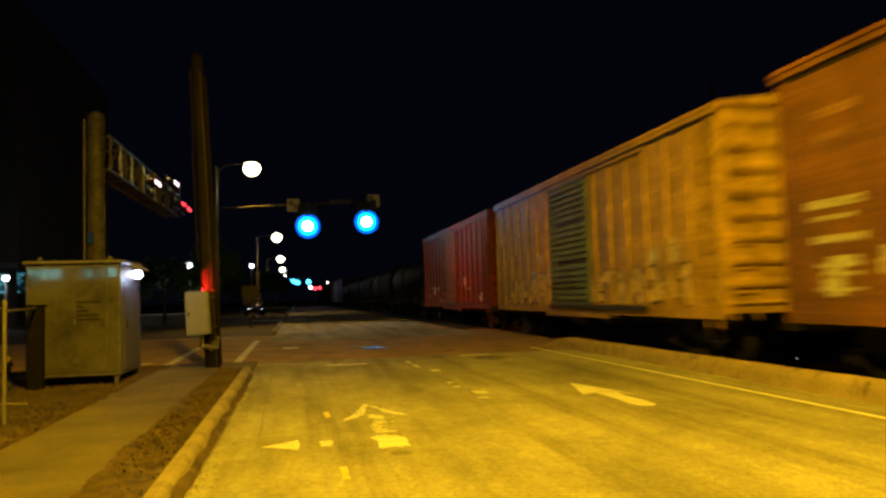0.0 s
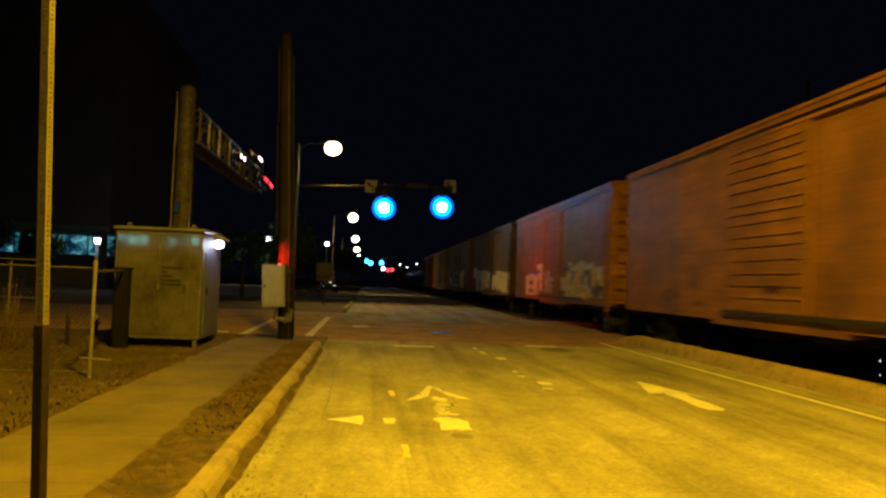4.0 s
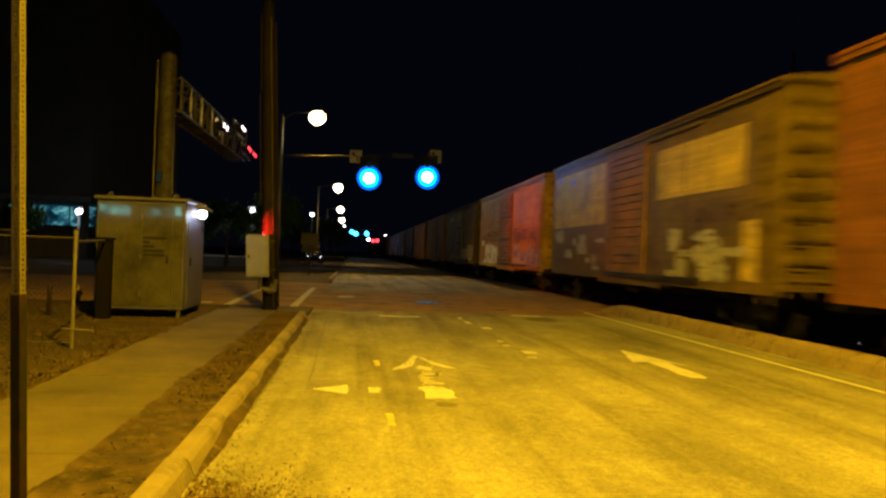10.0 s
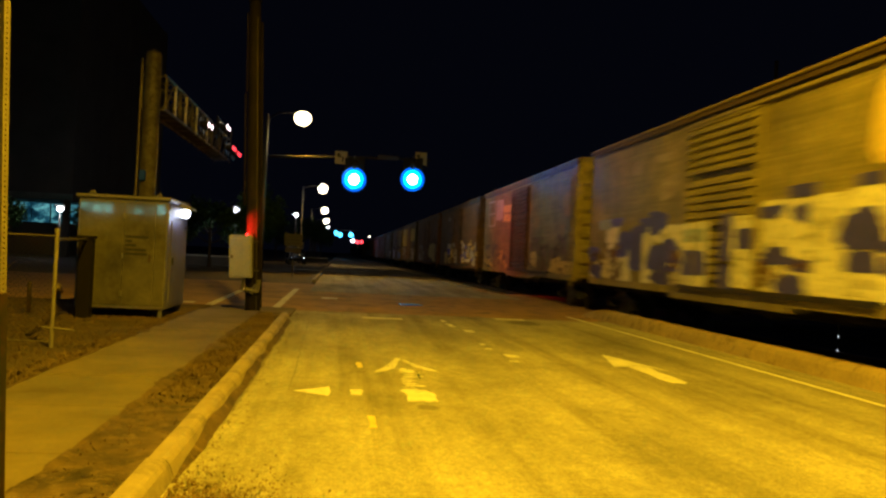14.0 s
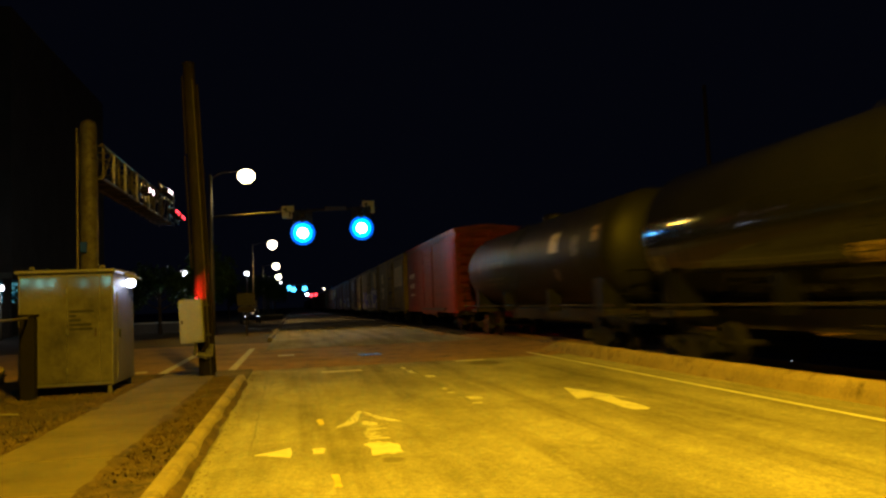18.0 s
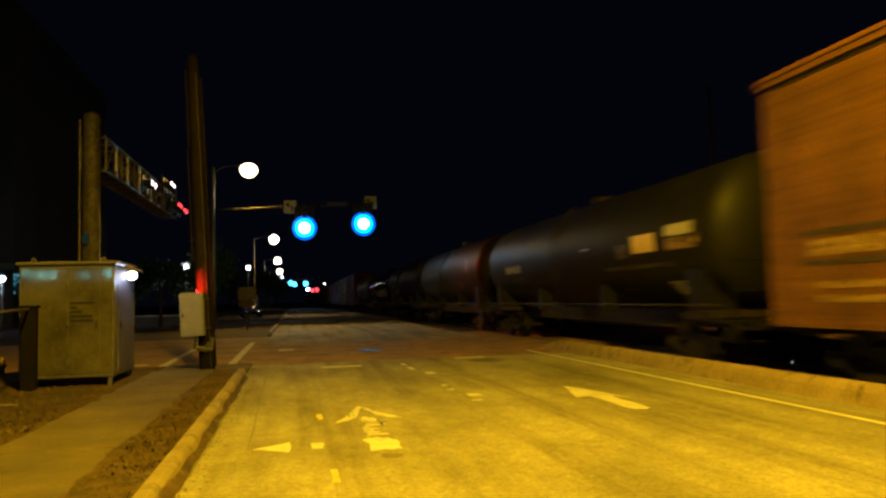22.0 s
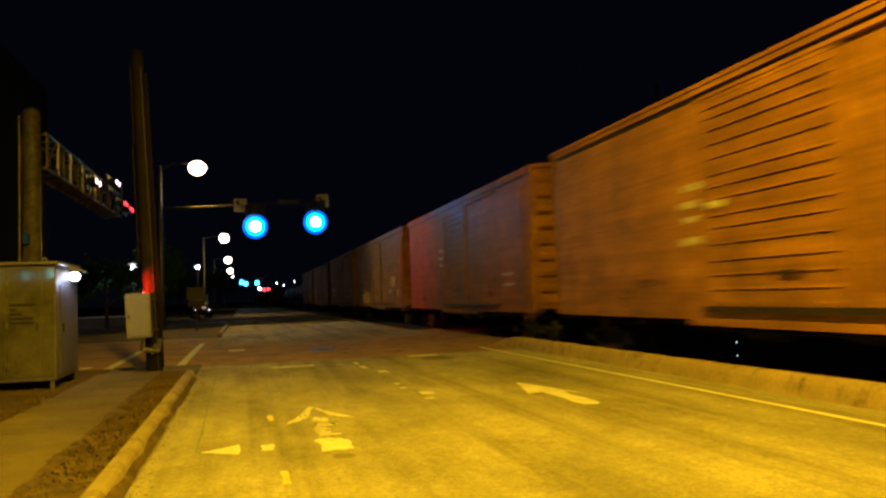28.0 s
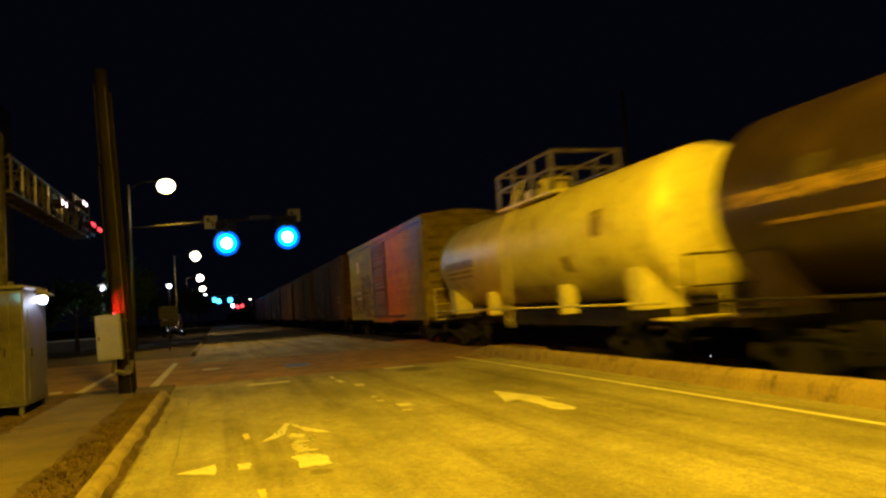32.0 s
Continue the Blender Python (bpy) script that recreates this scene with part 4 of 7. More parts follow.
for k in range(n):
    y0, y1 = 0.3 + (L_arm - 0.4) * k / n, 0.3 + (L_arm - 0.4) * (k + 1) / n
    for x in (-wid, wid):
        tube(bm, (x, y0, z_lo), (x, y1, z_hi) if k % 2 else (x, y0, z_hi), 0.045, 6)
        tube(bm, (x, y0, z_lo) if k % 2 == 0 else (x, y1, z_lo), (x, y1, z_hi) if k % 2 == 0 else (x, y0, z_hi), 0.025, 6)
    tube(bm, (-wid, y0, z_lo), (wid, y0, z_lo), 0.025, 6)
    tube(bm, (-wid, y0, z_hi), (wid, y0, z_hi), 0.025, 6)
part("lattice", bm, M["mast_steel"], can)
part("walkway", boxed(-0.30, 0.30, 0.3, L_arm, z_lo + 0.05, z_lo + 0.09), M["dark_steel"], can)
bm = bmesh.new()
for y0 in (10.2, 11.2, 12.2, 13.2, 14.2):
    tube(bm, (wid, y0, z_hi), (wid, y0, z_hi + 0.45), 0.022, 6)
tube(bm, (wid, 10.2, z_hi + 0.45), (wid, L_arm, z_hi + 0.55), 0.024, 6)
part("handrail", bm, M["mast_steel"], can)
part("end_guard", tubes([(wid, L_arm, z_lo), (wid, L_arm + 0.1, z_hi + 0.55), (-wid, L_arm + 0.1, z_hi + 0.55), (-wid, L_arm, z_lo)], 0.03), M["mast_steel"], can)

# lit uprights of the lattice: their brightness is put into pale paint
for y0 in (1.6, 3.3, 5.3, 7.6):
    part("strut", boxed(wid - 0.02, wid + 0.04, y0 - 0.07, y0 + 0.07, z_lo, z_hi, 0.006), M["sign_white"], can, "upright strut made pale for the light on it")


def flasher(y, z, side, lit):
    f = part("flasher", boxed(-0.02 + 0.34 * side, 0.02 + 0.34 * side, y - 0.03, y + 0.03, z, z + 0.5, 0.005), M["dark_steel"], can)
    for dy in (-0.34, 0.34):
        d = part("backboard", lathe([(0.30, -0.012), (0.30, 0.012)], 20, "y"), M["black"], f)
        d.location, d.rotation_euler = (side * 0.5, y + dy, z), (0, 0, radians(90))
        h = part("hood", lathe([(0.125, 0.0), (0.125, 0.02), (0.11, 0.30), (0.10, 0.30)], 14, "y"), M["black"], f)
        h.location, h.rotation_euler = (side * 0.5, y + dy, z), (0, 0, radians(-90 * side))
        l = part("lens", lathe([(0.10, 0.30), (0.09, 0.32), (0.02, 0.345)], 14, "y"), M["glow_pink"] if lit else M["glow_red"], f, "glowing flasher lens")
        l.location, l.rotation_euler = (side * 0.5, y + dy, z), (0, 0, radians(-90 * side))


flasher(5.6, 5.95, 1, True)
flasher(12.2, 5.98, 1, False)
flasher(10.1, 6.6, 1, True)
flasher(14.0, 5.95, 1, False)
part("junction_box", boxed(-0.17, 0.0, -0.36, -0.23, 3.32, 3.63, 0.015), M["blue_paint"], can, "small blue notice box on the mast")
part("relay_box", boxed(-0.12, 0.12, -0.42, -0.26, 0.9, 1.5, 0.02), M["steel"], can)

# ---------------------------------------------------------------- traffic signals and street lamps
mast = thing("signal_mast", (-5.35, 50, 0.0), "galvanised mast arm with two lit signals and a sodium lamp", "traffic signal")
part("pole", lathe([(0.16, 0), (0.15, 4), (0.11, 9.8), (0.03, 9.86)], 14), M["steel"], mast, smooth=True)
part("signal_arm", tubes([(0, 0, 7.2), (5, 0, 7.45), (10.2, 0, 7.62)], 0.075, 10), M["truck_iron"], mast)
part("lamp_arm", tubes([(0, 0, 9.5), (0.7, 0, 9.95), (1.9, 0, 10.0)], 0.04, 8), M["dark_steel"], mast)
lum = part("lamp_head", boxed(1.75, 2.55, -0.18, 0.18, 9.9, 10.08, 0.06, 2), M["steel"], mast)
part("lamp_bowl", lathe([(0.03, 9.24), (0.28, 9.31), (0.46, 9.48), (0.53, 9.70), (0.47, 9.92), (0.30, 10.06), (0.05, 10.12)], 20), M["glow_sodium"], lum, "glowing sodium lamp bowl", smooth=True).location = (2.15, 0, 0)


def signal_head(x, z):
    h = part("signal_head", boxed(x - 0.19, x + 0.19, -0.12, 0.12, z - 0.2, z + 1.3, 0.02), M["truck_iron"], mast, "black three-section signal head")
    part("backplate", boxed(x - 0.62, x + 0.62, -0.122, -0.112, z - 0.62, z + 1.34), M["truck_iron"], h)
    part("hanger", tubes([(x, 0, z + 1.3), (x, 0, z + 1.5)], 0.03), M["steel"], h)
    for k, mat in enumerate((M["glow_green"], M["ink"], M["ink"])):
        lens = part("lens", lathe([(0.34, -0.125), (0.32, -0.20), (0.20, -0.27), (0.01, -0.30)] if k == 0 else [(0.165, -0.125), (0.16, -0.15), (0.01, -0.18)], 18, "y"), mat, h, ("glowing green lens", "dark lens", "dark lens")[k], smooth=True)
        # lit lens is oversize; two glowing discs around it stand for glare
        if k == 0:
            part("lens_halo", lathe([(0.58, -0.13), (0.57, -0.15), (0.32, -0.155)], 20, "y"), M["glow_green_halo"], lens, "blue glowing disc for the glare around the lens", smooth=True)
            part("lens_halo_edge", lathe([(0.76, -0.126), (0.75, -0.14), (0.56, -0.142)], 20, "y"), M["glow_green_halo_edge"], lens, "dim blue outer disc for the glare around the lens", smooth=True)
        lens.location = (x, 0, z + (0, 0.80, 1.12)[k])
        if k == 0:
            continue
        hood = bmesh.new()
        ring = [(0.18 * math.cos(a), 0.18 * math.sin(a)) for a in [radians(d) for d in range(0, 181, 20)]]
        for (x0, z0), (x1, z1) in zip(ring, ring[1:]):
            hood.faces.new([hood.verts.new(p) for p in ((x0, -0.12, z0), (x1, -0.12, z1), (x1, -0.36, z1), (x0, -0.36, z0))])
        part("hood", hood, M["black"], h).location = (x, 0, z + (0, 0.80, 1.12)[k])


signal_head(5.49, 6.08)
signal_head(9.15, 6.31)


def lane_sign(x0, x1, z0, z1):
    s = part("lane_sign", boxed(x0, x1, -0.10, -0.085, z0, z1), M["sign_back"], mast, "white lane-use sign with a black arrow")
    cx, cz, w = (x0 + x1) / 2, (z0 + z1) / 2, x1 - x0
    bm = bmesh.new()
    box(bm, cx + 0.08 * w, cx + 0.2 * w, -0.105, -0.10, z0 + 0.1, cz + 0.05)
    tube(bm, (cx + 0.14 * w, -0.103, cz), (cx - 0.2 * w, -0.103, cz + 0.12), 0.03, 4)
    part("arrow", bm, M["ink"], s)
    bm = bmesh.new()
    bm.faces.new([bm.verts.new(p) for p in ((cx - 0.42 * w, -0.108, cz + 0.2), (cx - 0.12 * w, -0.108, cz - 0.06), (cx - 0.08 * w, -0.108, cz + 0.3))])
    part("arrow_head", bm, M["ink"], s)


lane_sign(4.25, 5.0, 7.0, 7.8)
lane_sign(9.25, 10.0, 7.25, 8.05)
part("street_name_plate", boxed(6.9, 8.2, -0.09, -0.075, 7.45, 7.72), M["brick_wall"], mast, "blank dull street sign")


def street_lamp(x, y, z, px, glow, size, label, arm=True):
    l = thing("street_lamp", (px, y, 0.0), label, "street lamp", group="lamps along the road")
    part("pole", lathe([(0.12, 0), (0.11, 0.4), (0.08, z + 0.1), (0.02, z + 0.14)], 10), M["steel"], l, smooth=True)
    if arm:
        part("arm", tubes([(0, 0, z), (0.5 * (x - px), 0, z + 0.25), (x - px, 0, z + 0.2)], 0.035, 6), M["steel"], l)
    head = part("lamp_head", boxed(x - px - 0.35, x - px + 0.3, -0.16, 0.16, z + 0.12, z + 0.28, 0.05), M["steel"], l)
    part("lamp_bowl", lathe([(0.02, z - size), (size * 0.6, z - size * 0.8), (size, z - size * 0.1), (size * 0.85, z + size * 0.45), (size * 0.4, z + size * 0.8), (0.02, z + size * 0.88)], 14), glow, head, "glowing lamp bowl", smooth=True).location = (x - px, 0, 0)
    return l


M["glow_sodium_far"] = glowing("far_sodium_lens", (1.0, 0.86, 0.6), 10)
street_lamp(-2.7, 90, 8.6, -4.9, M["glow_sodium_far"], 0.55, "tall street lamp with a lit sodium head on a curved arm")
street_lamp(-2.95, 120, 7.75, -4.9, M["glow_sodium_far"], 0.55, "distant street lamp with a lit head")
street_lamp(-3.2, 150, 7.3, -5.0, M["glow_sodium_far"], 0.55, "distant street lamp with a lit head")
street_lamp(-3.1, 175, 7.0, -5.0, M["glow_white"], 0.24, "distant street lamp with a lit head")
street_lamp(-7.3, 200, 6.9, -7.3, M["glow_white"], 0.2, "distant lamp on a thin pole", arm=False)
street_lamp(-6.4, 190, 5.6, -6.4, M["glow_white"], 0.18, "distant lamp on a thin pole", arm=False)
street_lamp(-4.98, 80, 5.03, -4.98, M["glow_white"], 0.22, "short lamp post with a white globe", arm=False)
street_lamp(-5.4, 80, 1.55, -5.4, M["glow_white"], 0.17, "low lamp post with a white globe", arm=False)
street_lamp(-8.23, 60, 4.24, -8.23, M["glow_white"], 0.22, "short lamp post with a white globe", arm=False)
street_lamp(-20.55, 60, 3.66, -20.55, M["glow_white"], 0.24, "short lamp post with a white globe", arm=False)
street_lamp(-32.7, 90, 4.85, -32.7, M["glow_white"], 0.14, "short lamp post with a white globe", arm=False)
street_lamp(10.97, 300, 8.1, 11.3, M["glow_sodium_far"], 0.3, "far lamp beyond the train", arm=False)
street_lamp(13.6, 300, 7.1, 13.6, M["glow_white"], 0.28, "far lamp beyond the train", arm=False)
street_lamp(17.5, 300, 8.6, 17.5, M["glow_white"], 0.26, "far lamp beyond the train", arm=False)
lamp("post_lamp_light_far", "POINT", (-8.2, 59.3, 4.3), 110, (0.85, 0.92, 1.0), 0.2)
lamp("post_lamp_light_left", "POINT", (-20.5, 59.2, 3.7), 60, (0.9, 0.92, 1.0), 0.2)
lamp("street_light_far", "SPOT", (-2.7, 89.7, 8.0), 1100, (1.0, 0.62, 0.18), 0.3, target=(-1, 90, 0), cone=150, blend=0.9)

# far signals of the next crossing
far = thing("signal_mast", (-6.0, 170, 0), "distant signal arm with green and red lights", "traffic signal")
part("pole", lathe([(0.15, 0), (0.1, 7.0)], 8), M["steel"], far)
part("signal_arm", tubes([(0, 0, 6.2), (9.6, 0, 6.4)], 0.07, 6), M["steel"], far)
for x, z, mat in ((5.56, 5.26, "glow_green_far"), (7.88, 5.38, "glow_green_far"), (4.7, 5.6, "glow_green_far")):
    h = part("signal_head", boxed(x - 0.18, x + 0.18, -0.1, 0.1, z - 0.2, z + 0.95, 0.02), M["black"], far)
    # lens drawn wider than its head, to stand for glare
    part("lens", lathe([(0.5, -0.11), (0.4, -0.15), (0.02, -0.18)], 12, "y"), M[mat], h, "glowing green lens").location = (x, 0, z)
fr = thing("crossing_flasher", (3.4, 168, 0), "distant crossing flasher with red lights", "crossing signal")
part("post", lathe([(0.07, 0), (0.06, 4.4)], 8), M["steel"], fr)
for x, z, mat in ((-0.15, 3.85, "glow_red"), (-1.1, 4.1, "glow_white"), (0.75, 3.95, "glow_red")):
    part("lens", lathe([(0.36, -0.05), (0.28, -0.1), (0.02, -0.13)], 12, "y"), M[mat], fr, "glowing lens").location = (x, 0, z)
part("crossbar", boxed(-1.2, 0.8, -0.03, 0.03, 3.9, 3.98), M["black"], fr)

# panel sign on two posts at the far corner
ps = thing("panel_sign", (-3.15, 46, 0.08), "small dull rectangular sign on a dark post", "sign")
part("board", boxed(-0.5, 0.5, -0.02, 0.02, 1.62, 2.32, 0.01), M["dull_zinc"], ps)
for z in (1.75, 1.95, 2.12):
    part("text_bar", boxed(-0.36, 0.36, -0.027, -0.022, z, z + 0.07), M["ink"], ps)
part("lower_board", boxed(-0.45, 0.45, -0.02, 0.02, 1.25, 1.55, 0.01), M["brick_wall"], ps)
part("post", boxed(-0.04, 0.04, 0.02, 0.08, -0.1, 2.3), M["dark_steel"], ps)
ps2 = thing("small_sign", (-5.6, 105, 0.08), "small square sign on a post", "sign")
part("board", boxed(-0.4, 0.4, -0.02, 0.02, 1.6, 2.5, 0.01), M["sign_back"], ps2)
part("post", boxed(-0.04, 0.04, 0.02, 0.08, -0.1, 2.4), M["dark_steel"], ps2)

# low pale walls at the far side of the street
for k, (x0, x1, y) in enumerate(((-14.5, -6.6, 64), (-6.0, -2.0, 108))):
    w = thing("low_wall", (0, y, 0.05), "low pale concrete wall along the far car park", "wall", kind="structure")
    part("wall_body", boxed(x0, x1, -0.12, 0.12, -0.1, 0.62 if k == 0 else 0.5, 0.02), M["brick_wall"], w)
    part("coping", boxed(x0 - 0.03, x1 + 0.03, -0.17, 0.17, 0.62 if k == 0 else 0.5, 0.72 if k == 0 else 0.6, 0.015), M["sign_back"], w)

# dark building with a lit ground floor
bld = thing("building", (-21.8, 66, 0.05), "large dark building with a blue-lit ground floor behind columns", "building")
part("upper_wall", boxed(-46, 0, 0, 30, 4.5, 26.0), M["brick_wall"], bld)
part("back_wall", boxed(-46, 0, 6, 30, 0, 4.5), M["brick_wall"], bld)
part("fascia", boxed(-46, 0.1, -0.15, 0.0, 4.55, 5.0), M["steel"], bld)
for k in range(8):
    part("column", boxed(-0.7 - 6.2 * k, -0.2 - 6.2 * k, 0.2, 0.7, 0, 4.5), M["brick_wall"], bld)
for k in range(14):
    x = -2.0 - 3.1 * k
    win = part("window", boxed(x - 1.53, x + 1.53, 5.9, 6.0, 2.7, 4.5), M["black"], bld)
    part("pane", boxed(x - 1.48, x - 0.04, 5.86, 5.895, 2.78, 4.45), M["glow_blue"], win, "blue-lit pane")
    part("pane", boxed(x + 0.04, x + 1.48, 5.86, 5.895, 2.78, 4.45), M["glow_blue"], win, "blue-lit pane")


# slim pole that stands clear behind the track
fp = thing("utility_pole", (14.6, 27.0, -0.06), "slim dark wooden pole beyond the railway track", "utility pole")
part("shaft", lathe([(0.10, -0.3), (0.09, 4.0), (0.065, 9.1), (0.02, 9.13)], 10), M["wood"], fp, smooth=True)
part("cap", lathe([(0.075, 9.08), (0.07, 9.14), (0.01, 9.17)], 10), M["wood"], fp)

# dark shop row behind, whose lit windows show in the cabinet's polished front
rear = thing("building", (-30, -70, 0.05), "long dark shop row with a band of blue-lit windows", "building")
part("wall", boxed(-45, 38, -12, 0, -0.2, 9.0), M["brick_wall"], rear)
part("parapet", boxed(-45.2, 38.2, -0.3, 0.12, 9.0, 9.4, 0.02), M["concrete"], rear)
for k in range(12):
    x = -40 + 6.4 * k
    win = part("window", boxed(x - 2.7, x + 2.7, 0.0, 0.06, 5.0, 6.2), M["black"], rear)
    for dx in (-1.33, 1.33):
        part("pane", boxed(x + dx - 1.28, x + dx + 1.28, 0.06, 0.08, 5.15, 6.05), M["glow_shop"], win, "blue-lit pane")


# trees: trunk, limbs, and a crown of leaf clumps
def leaf_clumps(bm, centre, spread, count, size, seed):
    rnd = random.Random(seed)
    for _ in range(count):
        d = Vector((rnd.gauss(0, 1), rnd.gauss(0, 1), rnd.gauss(0, 1))).normalized() * rnd.random() ** 0.4
        p = Vector(centre) + Vector((d.x * spread[0], d.y * spread[1], d.z * spread[2]))
        for _ in range(4):
            a = Vector((rnd.gauss(0, 1), rnd.gauss(0, 1), rnd.gauss(0, 1))).normalized() * size * rnd.uniform(0.5, 1.2)
            b3 = Vector((rnd.gauss(0, 1), rnd.gauss(0, 1), rnd.gauss(0, 1))).normalized() * size * 0.6
            q = p + Vector((rnd.gauss(0, size), rnd.gauss(0, size), rnd.gauss(0, size)))
            bm.faces.new([bm.verts.new(q + s) for s in (a, b3, -a, -b3)])


def tree(x, y, h, spread, seed, label, low=0.35):
    rnd = random.Random(seed)
    t = thing("tree", (x, y, 0.05), label, "tree")
    part("trunk", lathe([(0.16, -0.1), (0.13, 0.5), (0.10, h * 0.4), (0.05, h * 0.75)], 9), M["bark"], t, smooth=True)
    tips = []
    for k in range(7):
        a, z0 = 6.28 * k / 7 + rnd.uniform(-0.3, 0.3), h * rnd.uniform(low, 0.6)
        tip = (math.cos(a) * spread * rnd.uniform(0.5, 0.8), math.sin(a) * spread * rnd.uniform(0.5, 0.8), z0 + h * rnd.uniform(0.15, 0.35))
        part("limb", tube(bmesh.new(), (0, 0, z0), tip, 0.05, 6, 0.015), M["bark"], t)
        tips.append(tip)
    bm = bmesh.new()
    for k, tip in enumerate(tips + [(0, 0, h * 0.85)]):
        leaf_clumps(bm, tip, (spread * 0.42, spread * 0.42, h * 0.17), 90, 0.16, seed * 31 + k)
    part("crown", bm, M["foliage"], t)
    return t


tree(-9.6, 57.5, 4.4, 2.4, 3, "dark low tree with dense leaves behind the side street")
tree(-12.8, 56.5, 4.0, 2.2, 4, "dark low tree with dense leaves behind the side street")
tree(-6.9, 62.5, 4.2, 2.0, 5, "dark low tree with dense leaves behind the side street")
tree(-16.6, 58.5, 4.6, 2.4, 6, "dark low tree with dense leaves behind the side street")
tree(-27.3, 57.5, 5.2, 1.7, 11, "dark slender tree before the lit windows")
tree(-24.6, 60.5, 4.6, 1.3, 12, "dark slender tree before the lit windows")
tree(-6.3, 58, 6.4, 1.6, 7, "dark tall tree beside the street")
tree(-6.0, 112, 6.2, 3.0, 8, "broad dark tree beside the far road", 0.2)
tree(-9.8, 118, 6.4, 3.2, 9, "broad dark tree beside the far road", 0.2)
tree(-3.6, 133, 6.0, 2.2, 10, "broad dark tree beside the far road", 0.2)


# dry shrubs behind the fence: bundles of bent stems with a few leaves
def shrub(x, y, h, seed):
    rnd = random.Random(seed)
    s = thing("shrub", (x, y, 0.02), "dry brown shrub of thin bare stems behind the fence", "shrub", group="shrubs behind the fence")
    stems, leaves = bmesh.new(), bmesh.new()
    for _ in range(46):
        a, r = rnd.uniform(0, 6.28), rnd.uniform(0.0, 0.22)
        p = Vector((math.cos(a) * r, math.sin(a) * r, -0.03))
        lean = Vector((math.cos(a), math.sin(a), 0)) * rnd.uniform(0.05, 0.55)
        top = h * rnd.uniform(0.45, 1.0)
        for k in range(3):
            q = p + lean * (0.2 + 0.25 * k) * top + Vector((rnd.gauss(0, 0.03), rnd.gauss(0, 0.03), top / 3))
            tube(stems, p, q, 0.009 - 0.002 * k, 4, 0.007 - 0.002 * k, False)
            p = q
            for _ in range(5):
                c = p + Vector((rnd.gauss(0, 0.06), rnd.gauss(0, 0.06), rnd.gauss(0, 0.07)))
                u, v = (Vector((rnd.gauss(0, 1), rnd.gauss(0, 1), rnd.gauss(0, 1))).normalized() * 0.024 for _ in range(2))
                leaves.faces.new([leaves.verts.new(c + d) for d in (u, v * 0.5, -u, -v * 0.5)])
    tagged(part("stem_bundle", stems, M["straw"], s), kind="stuff")
    tagged(part("dry_foliage", leaves, M["leaf_brown"], s), kind="stuff")


for x, y, h, seed in ((-6.75, 15.0, 1.25, 1), (-7.35, 14.6, 1.4, 2), (-7.95, 15.3, 1.3, 3), (-8.9, 15.0, 1.2, 4)):
    shrub(x, y, h, seed)

# parked car with its lamps on, far up the side street
def car(x, y, turn, label):
    c = thing("car", (x, y, 0.09), label, "car", turn=turn)
    M["car_paint"] = surface("dark_car_paint", (0.03, 0.035, 0.05), 0.25, 0.2, 3, 30, 0.1, 0.0)
    bm = bmesh.new()
    prof = [(-2.2, 0.35), (-2.2, 0.75), (-1.3, 0.9), (-0.7, 1.4), (0.9, 1.42), (1.7, 0.95), (2.2, 0.85), (2.2, 0.35)]
    a = [bm.verts.new((-0.85, y2, z)) for y2, z in prof]
    b4 = [bm.verts.new((0.85, y2, z)) for y2, z in prof]
    for k in range(len(prof)):
        n = (k + 1) % len(prof)
        bm.faces.new((a[k], b4[k], b4[n], a[n]))
    bm.faces.new(a[::-1])
    bm.faces.new(b4)
    bmesh.ops.recalc_face_normals(bm, faces=bm.faces[:])
    bmesh.ops.bevel(bm, geom=bm.edges[:], offset=0.06, segments=2, affect="EDGES")
    part("body", bm, M["car_paint"], c, smooth=True)
    for sx in (-0.82, 0.82):
        for sy in (-1.4, 1.35):
            w = part("wheel", lathe([(0.2, -0.1), (0.32, -0.1), (0.33, 0), (0.32, 0.1), (0.2, 0.1)], 16, "y"), M["black"], c)
            w.location, w.rotation_euler = (sx, sy, 0.33), (0, 0, radians(90))
        part("headlight", lathe([(0.035, -0.04), (0.03, -0.07), (0.01, -0.09)], 10, "y"), M["glow_white"], c, "lit headlight").location = (sx * 0.75, -2.16, 0.68)


car(-4.9, 82, 8, "dark car with lit headlights by the far car park")

# small trackside marker with three pin lights, beyond the rails
M["glow_pin"] = glowing("white_pin_light", (0.8, 0.9, 1.0), 1.0)
mk = thing("track_marker", (10.22, 16.6, -0.16), "slim dark marker post with three small white lights", "marker post")
part("post", boxed(-0.03, 0.03, -0.02, 0.02, -0.1, 0.80, 0.005), M["dark_steel"], mk)
part("base", boxed(-0.1, 0.1, -0.1, 0.1, -0.02, 0.02, 0.005), M["dark_steel"], mk)
for z in (0.045, 0.35, 0.67):
    part("pin_light", lathe([(0.004, -0.02), (0.016, -0.016), (0.02, 0.0), (0.016, 0.016), (0.004, 0.02)], 10), M["glow_pin"], mk, "small white light", smooth=True).location = (-0.04, -0.03, z)

# ---------------------------------------------------------------- the train
SPEED, TRACK_X = 16.0, 8.6
TEMPLATE = {}
MOVING, WHEELS = [], []


def cached(key, make):
    if key not in TEMPLATE:
        bm = make()
        me = bpy.data.meshes.new(key if isinstance(key, str) else key[0])
        bm.to_mesh(me)
        bm.free()
        TEMPLATE[key] = me
    return TEMPLATE[key]


PAINTED = {}


